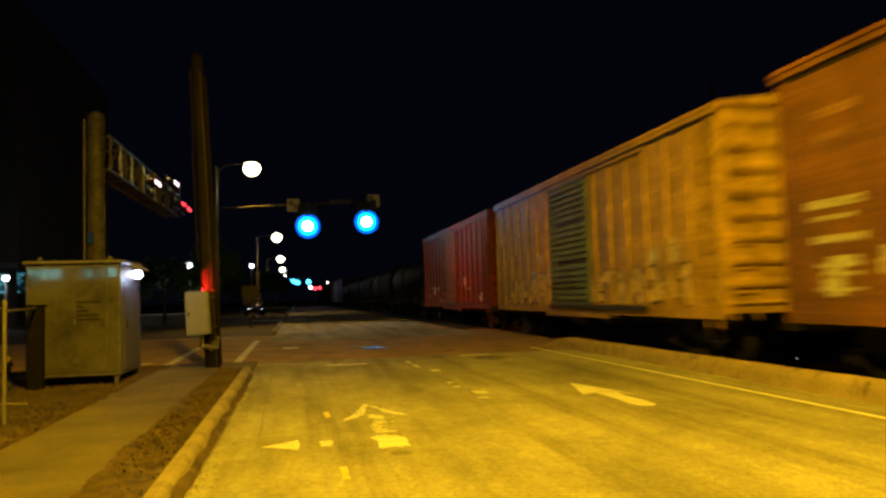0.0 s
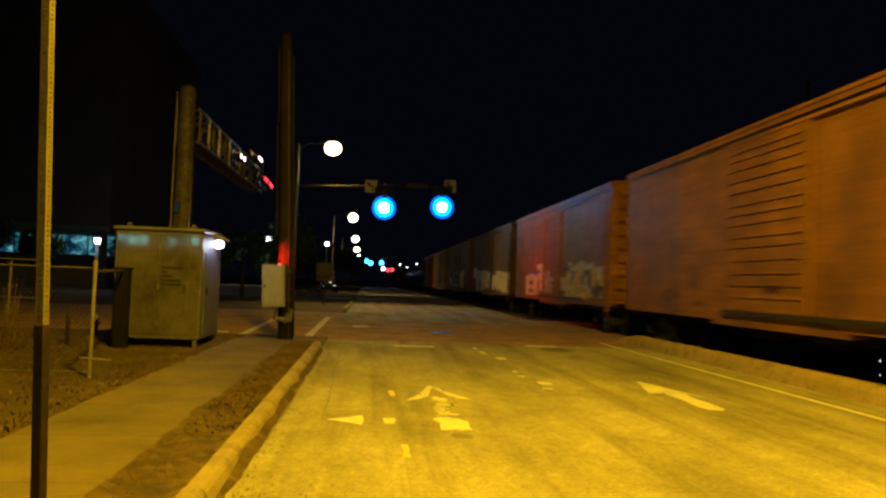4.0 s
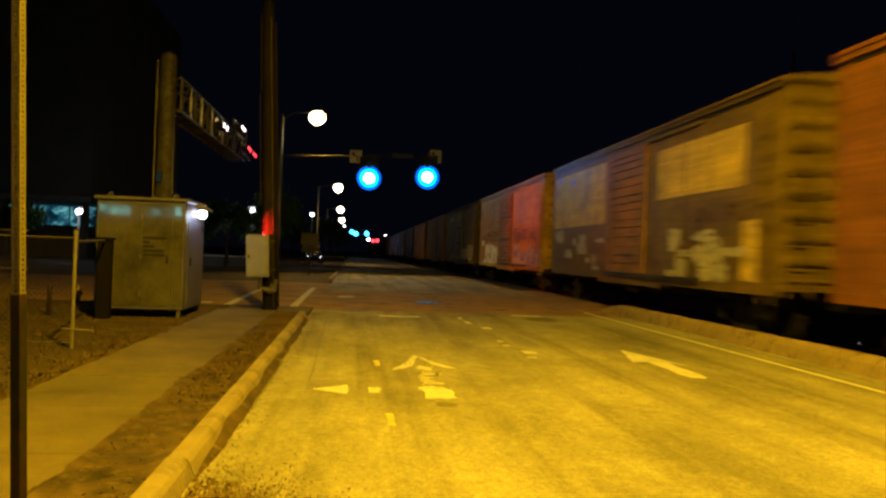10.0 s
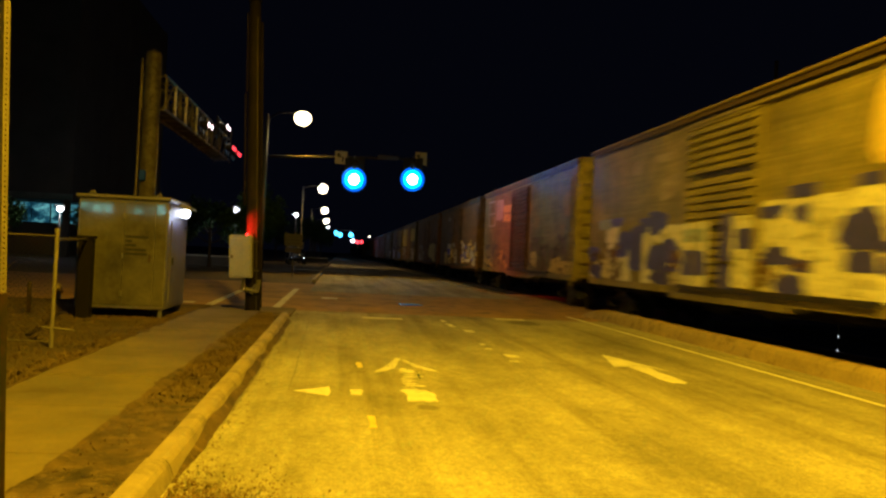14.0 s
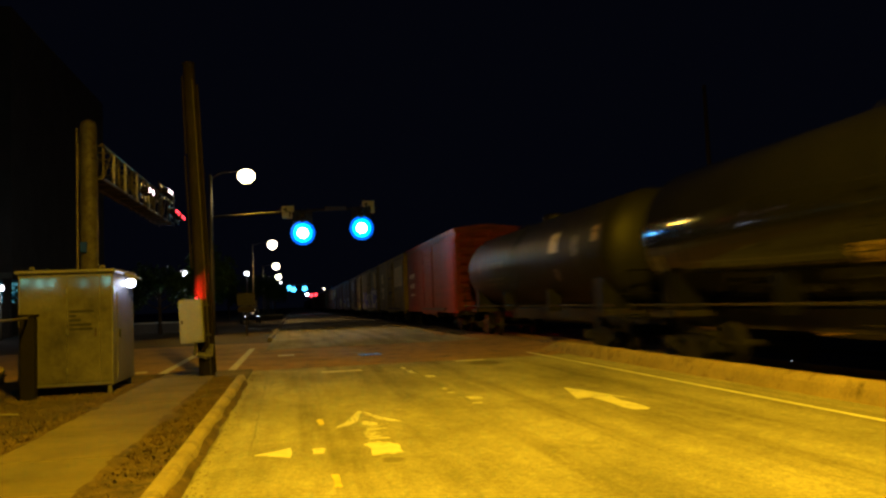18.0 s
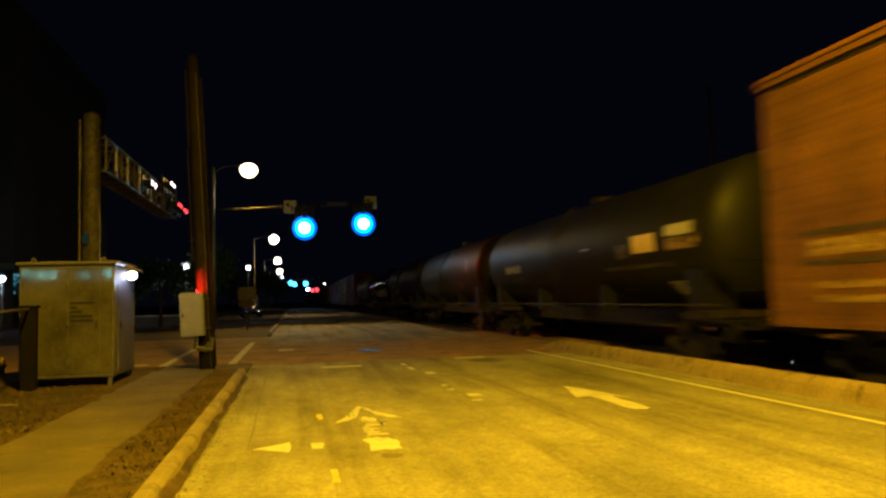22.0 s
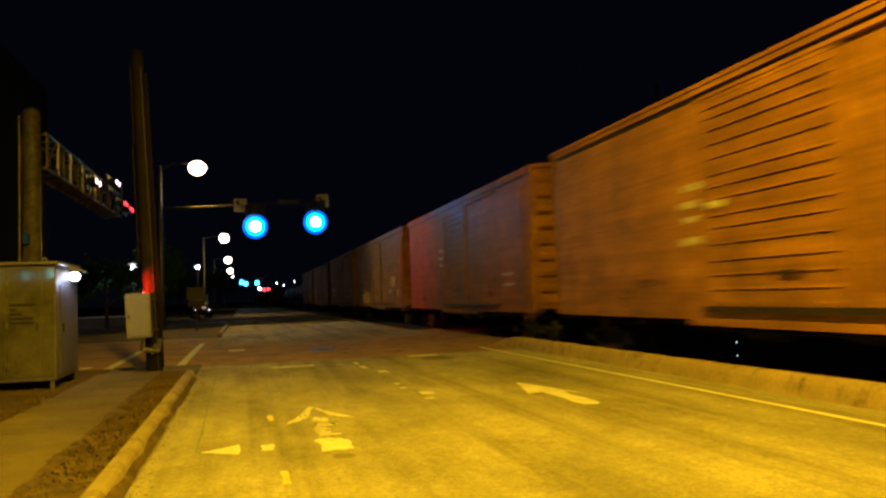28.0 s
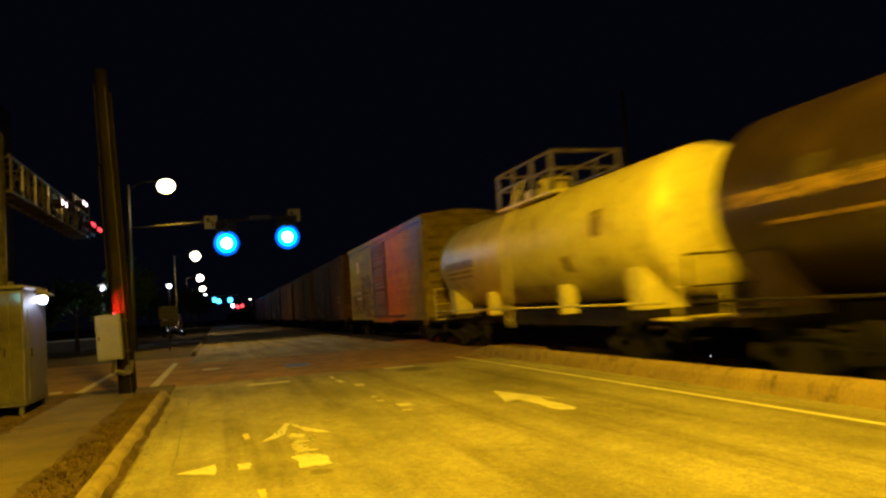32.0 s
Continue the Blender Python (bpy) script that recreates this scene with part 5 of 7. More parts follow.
def piece(name, key, make, material, parent, place=(0, 0, 0), label="", smooth=False):
    """A part on a shared mesh in the given paint."""
    k2 = (key, material.name)
    if k2 not in PAINTED:
        me = cached(key, make).copy()
        me.materials.clear()
        me.materials.append(material)
        if smooth:
            for p in me.polygons:
                p.use_smooth = True
        PAINTED[k2] = me
    ob = new(name, PAINTED[k2])
    ob.parent, ob.location = parent, place
    if label:
        ob["label"] = label
    return ob


SILL, EAVE, RIDGE, HALF = 0.92, 4.88, 5.08, 1.56


def body_smooth(L):
    bm = bmesh.new()
    h = L / 2
    box(bm, -HALF, HALF, -h + 0.10, h - 0.02, SILL + 0.16, EAVE)
    return bm


def body_ribbed(L):
    bm = bmesh.new()
    h = L / 2
    box(bm, -HALF, HALF, -h + 0.10, h - 0.02, SILL + 0.16, EAVE)
    return bm


def end_corrugated():
    """The end wall that looks back down the train: deep horizontal corrugations."""
    bm = bmesh.new()
    n, z0, z1 = 64, SILL + 0.10, EAVE
    rows = []
    for k in range(n + 1):
        z = z0 + (z1 - z0) * k / n
        wave = max(0.0, math.sin((z - z0) / (z1 - z0) * math.pi * 18)) ** 0.6 if 2 < k < n - 2 else 0
        rows.append([bm.verts.new((x, -0.085 * wave * m, z)) for x, m in ((-HALF, 0.0), (-HALF + 0.10, 0.0), (-HALF + 0.16, 1.0), (-0.12, 1.0), (-0.05, 0.2), (0.05, 0.2), (0.12, 1.0), (HALF - 0.16, 1.0), (HALF, 0.0))])
    for a, b5 in zip(rows, rows[1:]):
        for k in range(len(a) - 1):
            bm.faces.new((a[k], a[k + 1], b5[k + 1], b5[k]))
    return bm


def roof_mesh(L):
    bm = bmesh.new()
    h = L / 2
    prof = [(-HALF - 0.07, EAVE), (-HALF - 0.07, EAVE + 0.05), (-0.35, RIDGE), (0.35, RIDGE), (HALF + 0.07, EAVE + 0.05), (HALF + 0.07, EAVE)]
    a = [bm.verts.new((x, -h - 0.02, z)) for x, z in prof]
    b5 = [bm.verts.new((x, h + 0.02, z)) for x, z in prof]
    for k in range(len(prof)):
        n = (k + 1) % len(prof)
        bm.faces.new((a[n], a[k], b5[k], b5[n]))
    bm.faces.new(a)
    bm.faces.new(b5[::-1])
    for k in range(14):
        y = -h + 0.3 + (L - 0.6) * k / 13
        c = [bm.verts.new(p) for p in ((-HALF - 0.06, y - 0.05, EAVE + 0.05), (-HALF - 0.06, y + 0.05, EAVE + 0.05), (0, y + 0.05, RIDGE + 0.05), (0, y - 0.05, RIDGE + 0.05))]
        bm.faces.new(c)
        c2 = [bm.verts.new(p) for p in ((HALF + 0.06, y + 0.05, EAVE + 0.05), (HALF + 0.06, y - 0.05, EAVE + 0.05), (0, y - 0.05, RIDGE + 0.05), (0, y + 0.05, RIDGE + 0.05))]
        bm.faces.new(c2)
    return bm


def chord_mesh(L):
    bm = bmesh.new()
    h = L / 2
    box(bm, -HALF - 0.065, -HALF + 0.02, -h, h, EAVE - 0.13, EAVE - 0.002)
    box(bm, -HALF - 0.09, -HALF - 0.06, -h, h, EAVE - 0.03, EAVE - 0.002)
    return bm


def sill_mesh(L):
    bm = bmesh.new()
    h = L / 2
    box(bm, -HALF - 0.03, -HALF + 0.05, -h + 0.05, h - 0.05, SILL, SILL + 0.17)
    box(bm, -HALF - 0.03, -HALF + 0.3, -2.6, 2.2, SILL - 0.10, SILL)
    return bm


def door_mesh(w=1.53):
    """A sliding door pressed into horizontal ribs."""
    bm = bmesh.new()
    z0, z1 = SILL + 0.28, EAVE - 0.30
    third = (z1 - z0) / 3
    rows = []
    for g in range(3):
        base = z0 + third * g
        rows += [(base, -0.03), (base + 0.06, -0.03)]
        pitch = (third - 0.10) / 6
        for k in range(6):
            z = base + 0.06 + pitch * k
            rows += [(z + 0.008, -0.02), (z + 0.024, -0.095), (z + 0.55 * pitch, -0.095), (z + 0.97 * pitch, -0.022)]
    rows.append((z1, -0.03))
    prev = None
    for z, x in rows:
        row = [bm.verts.new(p) for p in ((-0.055, -w, z), (-0.055, -w + 0.12, z), (x, -w + 0.16, z), (x, w - 0.16, z), (-0.055, w - 0.12, z), (-0.055, w, z))]
        if prev:
            for j in range(5):
                bm.faces.new((prev[j + 1], prev[j], row[j], row[j + 1]))
        prev = row
    return bm


def door_grooved(w=1.53):
    """A nearly flat sliding door crossed by narrow pressed grooves."""
    bm = bmesh.new()
    z0, z1 = SILL + 0.28, EAVE - 0.30
    cuts = [z0 + (z1 - z0) * f for f in (0.06, 0.13, 0.20, 0.28, 0.36, 0.42, 0.50, 0.56, 0.62, 0.70, 0.77, 0.84, 0.90, 0.95)]
    rows = [(z0, -0.055)]
    for z in cuts:
        rows += [(z - 0.020, -0.055), (z - 0.014, -0.015), (z + 0.010, -0.015), (z + 0.016, -0.07), (z + 0.05, -0.055)]
    rows.append((z1, -0.055))
    prev = None
    for z, x in rows:
        row = [bm.verts.new(p) for p in ((-0.055, -w, z), (-0.055, -w + 0.10, z), (x, -w + 0.12, z), (x, w - 0.12, z), (-0.055, w - 0.10, z), (-0.055, w, z))]
        if prev:
            for j in range(5):
                bm.faces.new((prev[j + 1], prev[j], row[j], row[j + 1]))
        prev = row
    return bm


def track_low(L):
    bm = bmesh.new()
    box(bm, -0.10, 0.0, -5.0, 1.65, SILL + 0.17, SILL + 0.23)
    box(bm, -0.11, -0.08, -5.0, 1.65, SILL + 0.13, SILL + 0.21)
    return bm


def side_frame():
    """Cast truck side: arched top bar, dropped bottom, spring nest, journal ends."""
    bm = bmesh.new()
    up = [(-1.10, 0.50), (-0.72, 0.58), (-0.35, 0.66), (0.35, 0.66), (0.72, 0.58), (1.10, 0.50)]
    lo = [(-1.10, 0.32), (-0.70, 0.30), (-0.32, 0.12), (0.32, 0.12), (0.70, 0.30), (1.10, 0.32)]
    for x in (-0.06, 0.06):
        for k in range(5):
            q = [(x, up[k][0], up[k][1]), (x, up[k + 1][0], up[k + 1][1]), (x, lo[k + 1][0], lo[k + 1][1]), (x, lo[k][0], lo[k][1])]
            if k in (1, 3):
                mid = [(x, (up[k][0] + up[k + 1][0]) / 2, 0.50), (x, (lo[k][0] + lo[k + 1][0]) / 2, 0.36)]
                bm.faces.new([bm.verts.new(p) for p in (q[0], q[1], (x, q[1][1], q[1][2] - 0.11), (x, q[0][1], q[0][2] - 0.11))])
                bm.faces.new([bm.verts.new(p) for p in ((x, q[3][1], q[3][2] + 0.09), (x, q[2][1], q[2][2] + 0.09), q[2], q[3])])
            else:
                bm.faces.new([bm.verts.new(p) for p in q])
    for rim in (up, lo):
        for (y0, z0), (y1, z1) in zip(rim, rim[1:]):
            bm.faces.new([bm.verts.new(p) for p in ((-0.09, y0, z0), (-0.09, y1, z1), (0.09, y1, z1), (0.09, y0, z0))])
    for y in (-0.88, 0.88):
        box(bm, -0.14, 0.06, y - 0.14, y + 0.14, 0.30, 0.56)
        tube(bm, (-0.20, y, 0.42), (-0.1, y, 0.42), 0.10, 10)
    for y in (-0.15, 0.0, 0.15):
        tube(bm, (-0.02, y, 0.16), (-0.02, y, 0.48), 0.06, 8)
    return bm


def wheelset():
    bm = bmesh.new()
    tube(bm, (-0.98, 0, 0), (0.98, 0, 0), 0.075, 10)
    for s in (-1, 1):
        prof = [(0.09, 0.02), (0.30, 0.05), (0.36, 0.06), (0.415, 0.065), (0.42, -0.03), (0.445, -0.05), (0.445, -0.08), (0.34, -0.075), (0.12, -0.03)]
        rings = []
        for r, o in prof:
            rings.append([bm.verts.new((s * (0.755 + o), r * math.cos(6.28319 * k / 24), r * math.sin(6.28319 * k / 24))) for k in range(24)])
        for p, q in zip(rings, rings[1:]):
            for k in range(24):
                bm.faces.new((p[k], p[(k + 1) % 24], q[(k + 1) % 24], q[k]))
        for k in range(3):
            a = 2.0944 * k
            tube(bm, (s * 0.82, 0.2 * math.cos(a), 0.2 * math.sin(a)), (s * 0.835, 0.2 * math.cos(a), 0.2 * math.sin(a)), 0.035, 8)
    bmesh.ops.recalc_face_normals(bm, faces=bm.faces[:])
    return bm


def truck(parent, y):
    t = piece("truck", "bolster", lambda: boxed(-0.95, 0.95, -0.2, 0.2, 0.45, 0.66, 0.03), M["truck_iron"], parent, (0, y, 0), "dark cast-steel truck")
    for s in (-1.04, 1.04):
        f = piece("side_frame", "side_frame", side_frame, M["truck_iron"], t, (s, 0, 0))
    for dy in (-0.88, 0.88):
        w = piece("wheelset", "wheelset", wheelset, M["truck_iron"], t, (0, 0, 0), smooth=False)
        w.matrix_parent_inverse = Matrix.Translation((0, dy, 0.44))
        WHEELS.append(w)


def coupler():
    bm = bmesh.new()
    box(bm, -0.09, 0.09, 0, 0.55, 0.78, 0.98)
    box(bm, -0.17, 0.15, 0.50, 0.78, 0.72, 1.03)
    box(bm, 0.02, 0.18, 0.70, 0.90, 0.76, 0.99)
    return bm


def underframe(parent, L):
    """Centre sill, cross bearers and the brake gear that hangs below the floor."""
    h, iron = L / 2, M["truck_iron"]
    u = piece("underframe", ("under", round(L, 2)), lambda: boxed(-0.22, 0.22, -h, h, 0.66, 1.05, 0.01), iron, parent)
    n = int((L - 0.8) / 1.65)
    for k in range(n + 1):
        piece("cross_bearer", "cross_bearer", lambda: boxed(-HALF + 0.05, HALF, 0, 0.12, 0.80, 1.05, 0.008), iron, u, (0, -h + 0.6 + 1.65 * k, 0))
    piece("air_reservoir", "reservoir", lambda: tubes([(-0.75, 0.6, 0.72), (-0.75, 1.7, 0.72)], 0.19, 12), iron, u)
    piece("brake_cylinder", "cylinder", lambda: tubes([(-0.9, -1.4, 0.74), (-0.9, -0.9, 0.74)], 0.14, 12), iron, u)
    piece("brake_rod", "brake_rod", lambda: tubes([(-1.0, -3.6, 0.72), (-1.0, 3.2, 0.70)], 0.02, 6), iron, u)


def stiles():
    bm = bmesh.new()
    for y in (0, 0.46):
        box(bm, -0.05, -0.01, y - 0.012, y + 0.012, 0.75, 4.45)
    return bm


def rung():
    bm = bmesh.new()
    tube(bm, (-0.085, -0.02, 0), (-0.085, 0.48, 0), 0.014, 6)
    box(bm, -0.09, 0.0, -0.03, -0.005, -0.02, 0.02)
    box(bm, -0.09, 0.0, 0.465, 0.49, -0.02, 0.02)
    return bm


def ladder(parent, y, paint, near=True):
    s = piece("side_ladder", "stiles", stiles, paint, parent, (-HALF, y, 0))
    for k in range(8):
        piece("rung", "rung", rung, paint, s, (0, 0, 0.95 + 0.43 * k))


def end_ladder(parent, y, paint):
    bm_key = "end_stiles"

    def make():
        bm = bmesh.new()
        for x in (-1.42, -0.98):
            box(bm, x - 0.012, x + 0.012, -0.16, -0.12, 0.9, 4.5)
        return bm

    def bar():
        return tubes([(-1.44, -0.19, 0), (-0.96, -0.19, 0)], 0.014, 6)

    s = piece("end_ladder", bm_key, make, paint, parent, (0, y, 0))
    for k in range(8):
        piece("rung", "end_rung", bar, paint, s, (0, 0, 1.1 + 0.43 * k))


def blob(bm, cy, cz, ry, rz, x, rnd, n=14, rough=0.28, mat=0, square=0.6):
    """An uneven rounded patch of spray paint on the side that faces the road."""
    pts, ph = [], rnd.uniform(0, 6.28)
    for k in range(n):
        a = 6.28319 * k / n
        r = 1 + rough * math.sin(3 * a + ph) * rnd.uniform(0.3, 1) + rnd.uniform(-rough, rough) * 0.5
        q = (abs(math.cos(a)) ** square) * math.copysign(1, math.cos(a)), (abs(math.sin(a)) ** square) * math.copysign(1, math.sin(a))
        pts.append(bm.verts.new((x, cy + q[0] * ry * r, cz + q[1] * rz * r)))
    f = bm.faces.new(pts[::-1])
    f.material_index = mat
    return f


def stroke(bm, x, y0, z0, y1, z1, w, mat, rnd):
    """One fat spray stroke between two points of the side, with uneven ends."""
    d = Vector((y1 - y0, z1 - z0))
    if d.length < 1e-3:
        return
    d.normalize()
    n = Vector((-d.y, d.x)) * w / 2
    e = d * w * 0.35
    pts = [(y0 - e.x + n.x * 0.7, z0 - e.y + n.y * 0.7), (y0 + n.x, z0 + n.y), (y1 + n.x, z1 + n.y), (y1 + e.x + n.x * 0.6, z1 + e.y + n.y * 0.6)]
    pts += [(y1 + e.x - n.x * 0.6, z1 + e.y - n.y * 0.6), (y1 - n.x, z1 - n.y), (y0 - n.x, z0 - n.y), (y0 - e.x - n.x * 0.7, z0 - e.y - n.y * 0.7)]
    f = bm.faces.new([bm.verts.new((x, y + rnd.uniform(-0.03, 0.03), z + rnd.uniform(-0.03, 0.03))) for y, z in pts])
    f.material_index = mat
    f.normal_update()
    if f.normal.x > 0:
        f.normal_flip()


SHAPES = (
    ((0, 0, 0, 1), (0, 1, 1, 1), (0, 0.5, 0.8, 0.5)),
    ((0, 0, 0.5, 1), (0.5, 1, 1, 0), (0.2, 0.4, 0.8, 0.4)),
    ((0, 0, 0, 1), (0, 1, 0.9, 0.7), (0.9, 0.7, 0, 0.45), (0.2, 0.45, 1, 0)),
    ((0.9, 1, 0, 0.9), (0, 0.9, 0.1, 0.5), (0.1, 0.5, 0.95, 0.45), (0.95, 0.45, 0.9, 0.05), (0.9, 0.05, 0, 0)),
    ((0, 0.1, 0.1, 0.95), (0.1, 0.95, 0.95, 0.9), (0.95, 0.9, 0.9, 0.05), (0.9, 0.05, 0, 0.1)),
    ((0, 1, 0.05, 0), (0.05, 0, 0.9, 0.05), (0.9, 0.05, 1, 0.95)),
    ((0, 0, 0.1, 1), (0.1, 1, 0.85, 0.05), (0.85, 0.05, 0.95, 1)),
    ((0.45, 0, 0.5, 0.9), (0, 0.95, 1, 0.9)),
)


def graffiti(parent, y0, y1, z0, z1, fill, line, seed, label, step=0.75, back=None, thick=1.0, lift=0.012):
    """Fat unreadable letter shapes side by side, in two colours over an uneven ground."""
    rnd = random.Random(seed)
    x = -HALF - lift
    mats = [fill, line, back or fill]

    def finish(bm, name):
        for f in bm.faces:
            f.normal_update()
            if f.normal.x > 0:
                f.normal_flip()
        part(name, bm, mats, parent, label)

    if back:
        n = max(3, int((y1 - y0) / 0.6))
        for k in range(n):
            bm = bmesh.new()
            blob(bm, y0 + (y1 - y0) * (k + 0.5) / n, (z0 + z1) / 2, (y1 - y0) / n * 0.8, (z1 - z0) * rnd.uniform(0.46, 0.60), x - 0.0004 * (k % 5), rnd, 16, 0.14, 2)
            finish(bm, "sprayed_ground")
    y = y0
    while y < y1 - 0.4 * step:
        w = step * rnd.uniform(0.75, 1.2)
        h = (z1 - z0) * rnd.uniform(0.75, 1.0)
        zb = z0 + rnd.uniform(0, z1 - z0 - h)
        shape = rnd.choice(SHAPES)
        fat = thick * min(w, h) * rnd.uniform(0.30, 0.42)
        bm = bmesh.new()
        for layer, (mat, width) in enumerate(((1, fat * 1.45), (0, fat))):
            for k, (a, b8, c8, d8) in enumerate(shape):
                # the near end of the side is the reading end: shapes run from the far end
                ya, yb = y + w * (0.12 + 0.76 * a), y + w * (0.12 + 0.76 * c8)
                stroke(bm, x - 0.003 - 0.003 * layer - 0.0004 * k, ya, zb + h * (0.1 + 0.8 * b8), yb, zb + h * (0.1 + 0.8 * d8), width, mat, rnd)
        finish(bm, "graffiti_letter")
        y += w * 1.02


def stencil(parent, rows, material, label="worn stencilled lettering bars"):
    """Lettering that cannot be read, as bars: rows of y0, y1, z, height."""
    for y0, y1, z, h in rows:
        bm = bmesh.new()
        n = max(1, int((y1 - y0) / (h * 0.9)))
        for k in range(n):
            a = y0 + (y1 - y0) * k / n
            bm.faces.new([bm.verts.new((-HALF - 0.013, yy, zz)) for yy, zz in ((a + (y1 - y0) / n * 0.82, z), (a, z), (a, z + h), (a + (y1 - y0) / n * 0.82, z + h))])
        part("lettering", bm, material, parent, label)


COATS = {}


def coat(material, k):
    """The same paint with its own stretch of wear."""
    if (material.name, k) not in COATS:
        m2 = material.copy()
        for n in m2.node_tree.nodes:
            if n.bl_idname == "ShaderNodeMapping":
                n.inputs["Location"].default_value[1] += 17.3 * k * n.inputs["Scale"].default_value[1]
                n.inputs["Location"].default_value[0] += 3.1 * k
        COATS[material.name, k] = m2
    return COATS[material.name, k]


def boxcar(far, paint, label, L=16.2, ribbed=False, door_paint=None, detail=True, grooved=True, chord_paint=None):
    c = thing("boxcar", (TRACK_X, far - L / 2, 0), label, "freight car", group="cars of the freight train")
    MOVING.append((c, far - L / 2))
    key = round(L, 2)
    paint, door_paint = coat(paint, len(MOVING)), door_paint and coat(door_paint, len(MOVING))
    if ribbed:
        piece("body", ("body_ribbed", key), lambda: body_ribbed(L), paint, c)
    else:
        piece("body", ("body_smooth", key), lambda: body_smooth(L), paint, c)
    piece("end_wall", "end_corrugated", end_corrugated, paint, c, (0, -L / 2 + 0.095, 0))
    piece("roof", ("roof", key), lambda: roof_mesh(L), paint, c)
    piece("top_chord", ("chord", key), lambda: chord_mesh(L), chord_paint or paint, c)
    # dark strip laid on the side as the shade line below the eave
    piece("eave_shade_strip", ("eave_shade_strip", key), lambda: boxed(-0.014, 0.02, -L / 2 + 0.5, L / 2 - 0.3, EAVE - 0.205, EAVE - 0.132), M["dark_steel"], c, (-HALF, 0, 0), "dark strip standing for the shade under the eave")
    piece("side_sill", ("sill", key), lambda: sill_mesh(L), paint, c)
    d = piece("door", "door_grooved" if grooved else "door", door_grooved if grooved else door_mesh, door_paint or paint, c, (-HALF, 0, 0))
    if not grooved:
        # dark bars set in the two gaps between rib groups
        for g in (1, 2):
            z = SILL + 0.28 + (EAVE - SILL - 0.58) / 3 * g
            piece("door_gap_bar", ("door_gap_bar", g), lambda: boxed(-0.036, -0.01, -1.40, 1.40, z - 0.045, z + 0.06, 0.006), M["dark_steel"], d)
    for y in (-1.53, 1.53):
        piece("door_post", ("door_post", y), lambda: boxed(-0.062, 0.02, y - 0.04, y + 0.04, SILL + 0.28, EAVE - 0.30, 0.008), door_paint or paint, d)
    for z in (SILL + 0.26, EAVE - 0.31):
        piece("door_edge", ("door_edge", z), lambda: boxed(-0.064, 0.02, -1.53, 1.53, z - 0.04, z + 0.04, 0.008), door_paint or paint, d)
    if detail:
        n = 16 if ribbed else 12
        for k in range(n + 1):
            y = -L / 2 + 0.17 + (L - 0.34) * k / n
            if abs(y) > 1.75 and ribbed:
                piece("side_post", "side_post", lambda: boxed(-0.05, 0.05, -0.07, 0.07, SILL + 0.16, EAVE - 0.21, 0.012), paint, c, (-HALF, y, 0))
            elif abs(y) > 1.75 and 0 < k < n:
                piece("panel_seam", ("panel_seam", round(y, 3)), lambda: boxed(-HALF - 0.008, -HALF + 0.02, y - 0.025, y + 0.025, SILL + 0.16, EAVE - 0.21, 0.003), paint, c)
    piece("lock_bar", "lock_bar", lambda: tubes([(-0.11, 0.9, 1.2), (-0.11, 0.9, 4.3)], 0.018, 6), door_paint or paint, d)
    piece("door_handle", "door_handle", lambda: boxed(-0.14, -0.09, -0.75, -0.2, 1.62, 1.68, 0.01), M["dark_steel"], d)
    piece("door_track", ("track_low", key), lambda: track_low(L), M["dark_steel"], c, (-HALF, 0, 0))
    piece("door_track", "track_high", lambda: boxed(-0.08, 0.0, -4.9, 1.62, EAVE - 0.275, EAVE - 0.21), paint, c, (-HALF, 0, 0))
    underframe(c, L)
    if detail:
        ladder(c, -L / 2 + 0.18, paint)
        end_ladder(c, -L / 2 + 0.095, paint)
        piece("sill_step", "sill_step", lambda: tubes([(0, 0.1, SILL), (0, 0.1, 0.5), (0, 0.55, 0.5), (0, 0.55, SILL)], 0.016, 6), M["dark_steel"], c, (-HALF, -L / 2 + 0.1, 0))
        piece("placard_board", "placard", lambda: boxed(-0.010, 0.0, -0.2, 0.2, 1.65, 2.05, 0.003), paint, c, (-HALF, -L / 2 + 2.1, 0))
    piece("coupler", "coupler", coupler, M["dark_steel"], c, (0, L / 2 - 0.1, 0))
    k = piece("coupler", "coupler", coupler, M["dark_steel"], c, (0, -L / 2 + 0.1, 0))
    k.rotation_euler = (0, 0, math.pi)
    for y in (L / 2 - 1.9, -L / 2 + 1.9):
        truck(c, y)
    return c


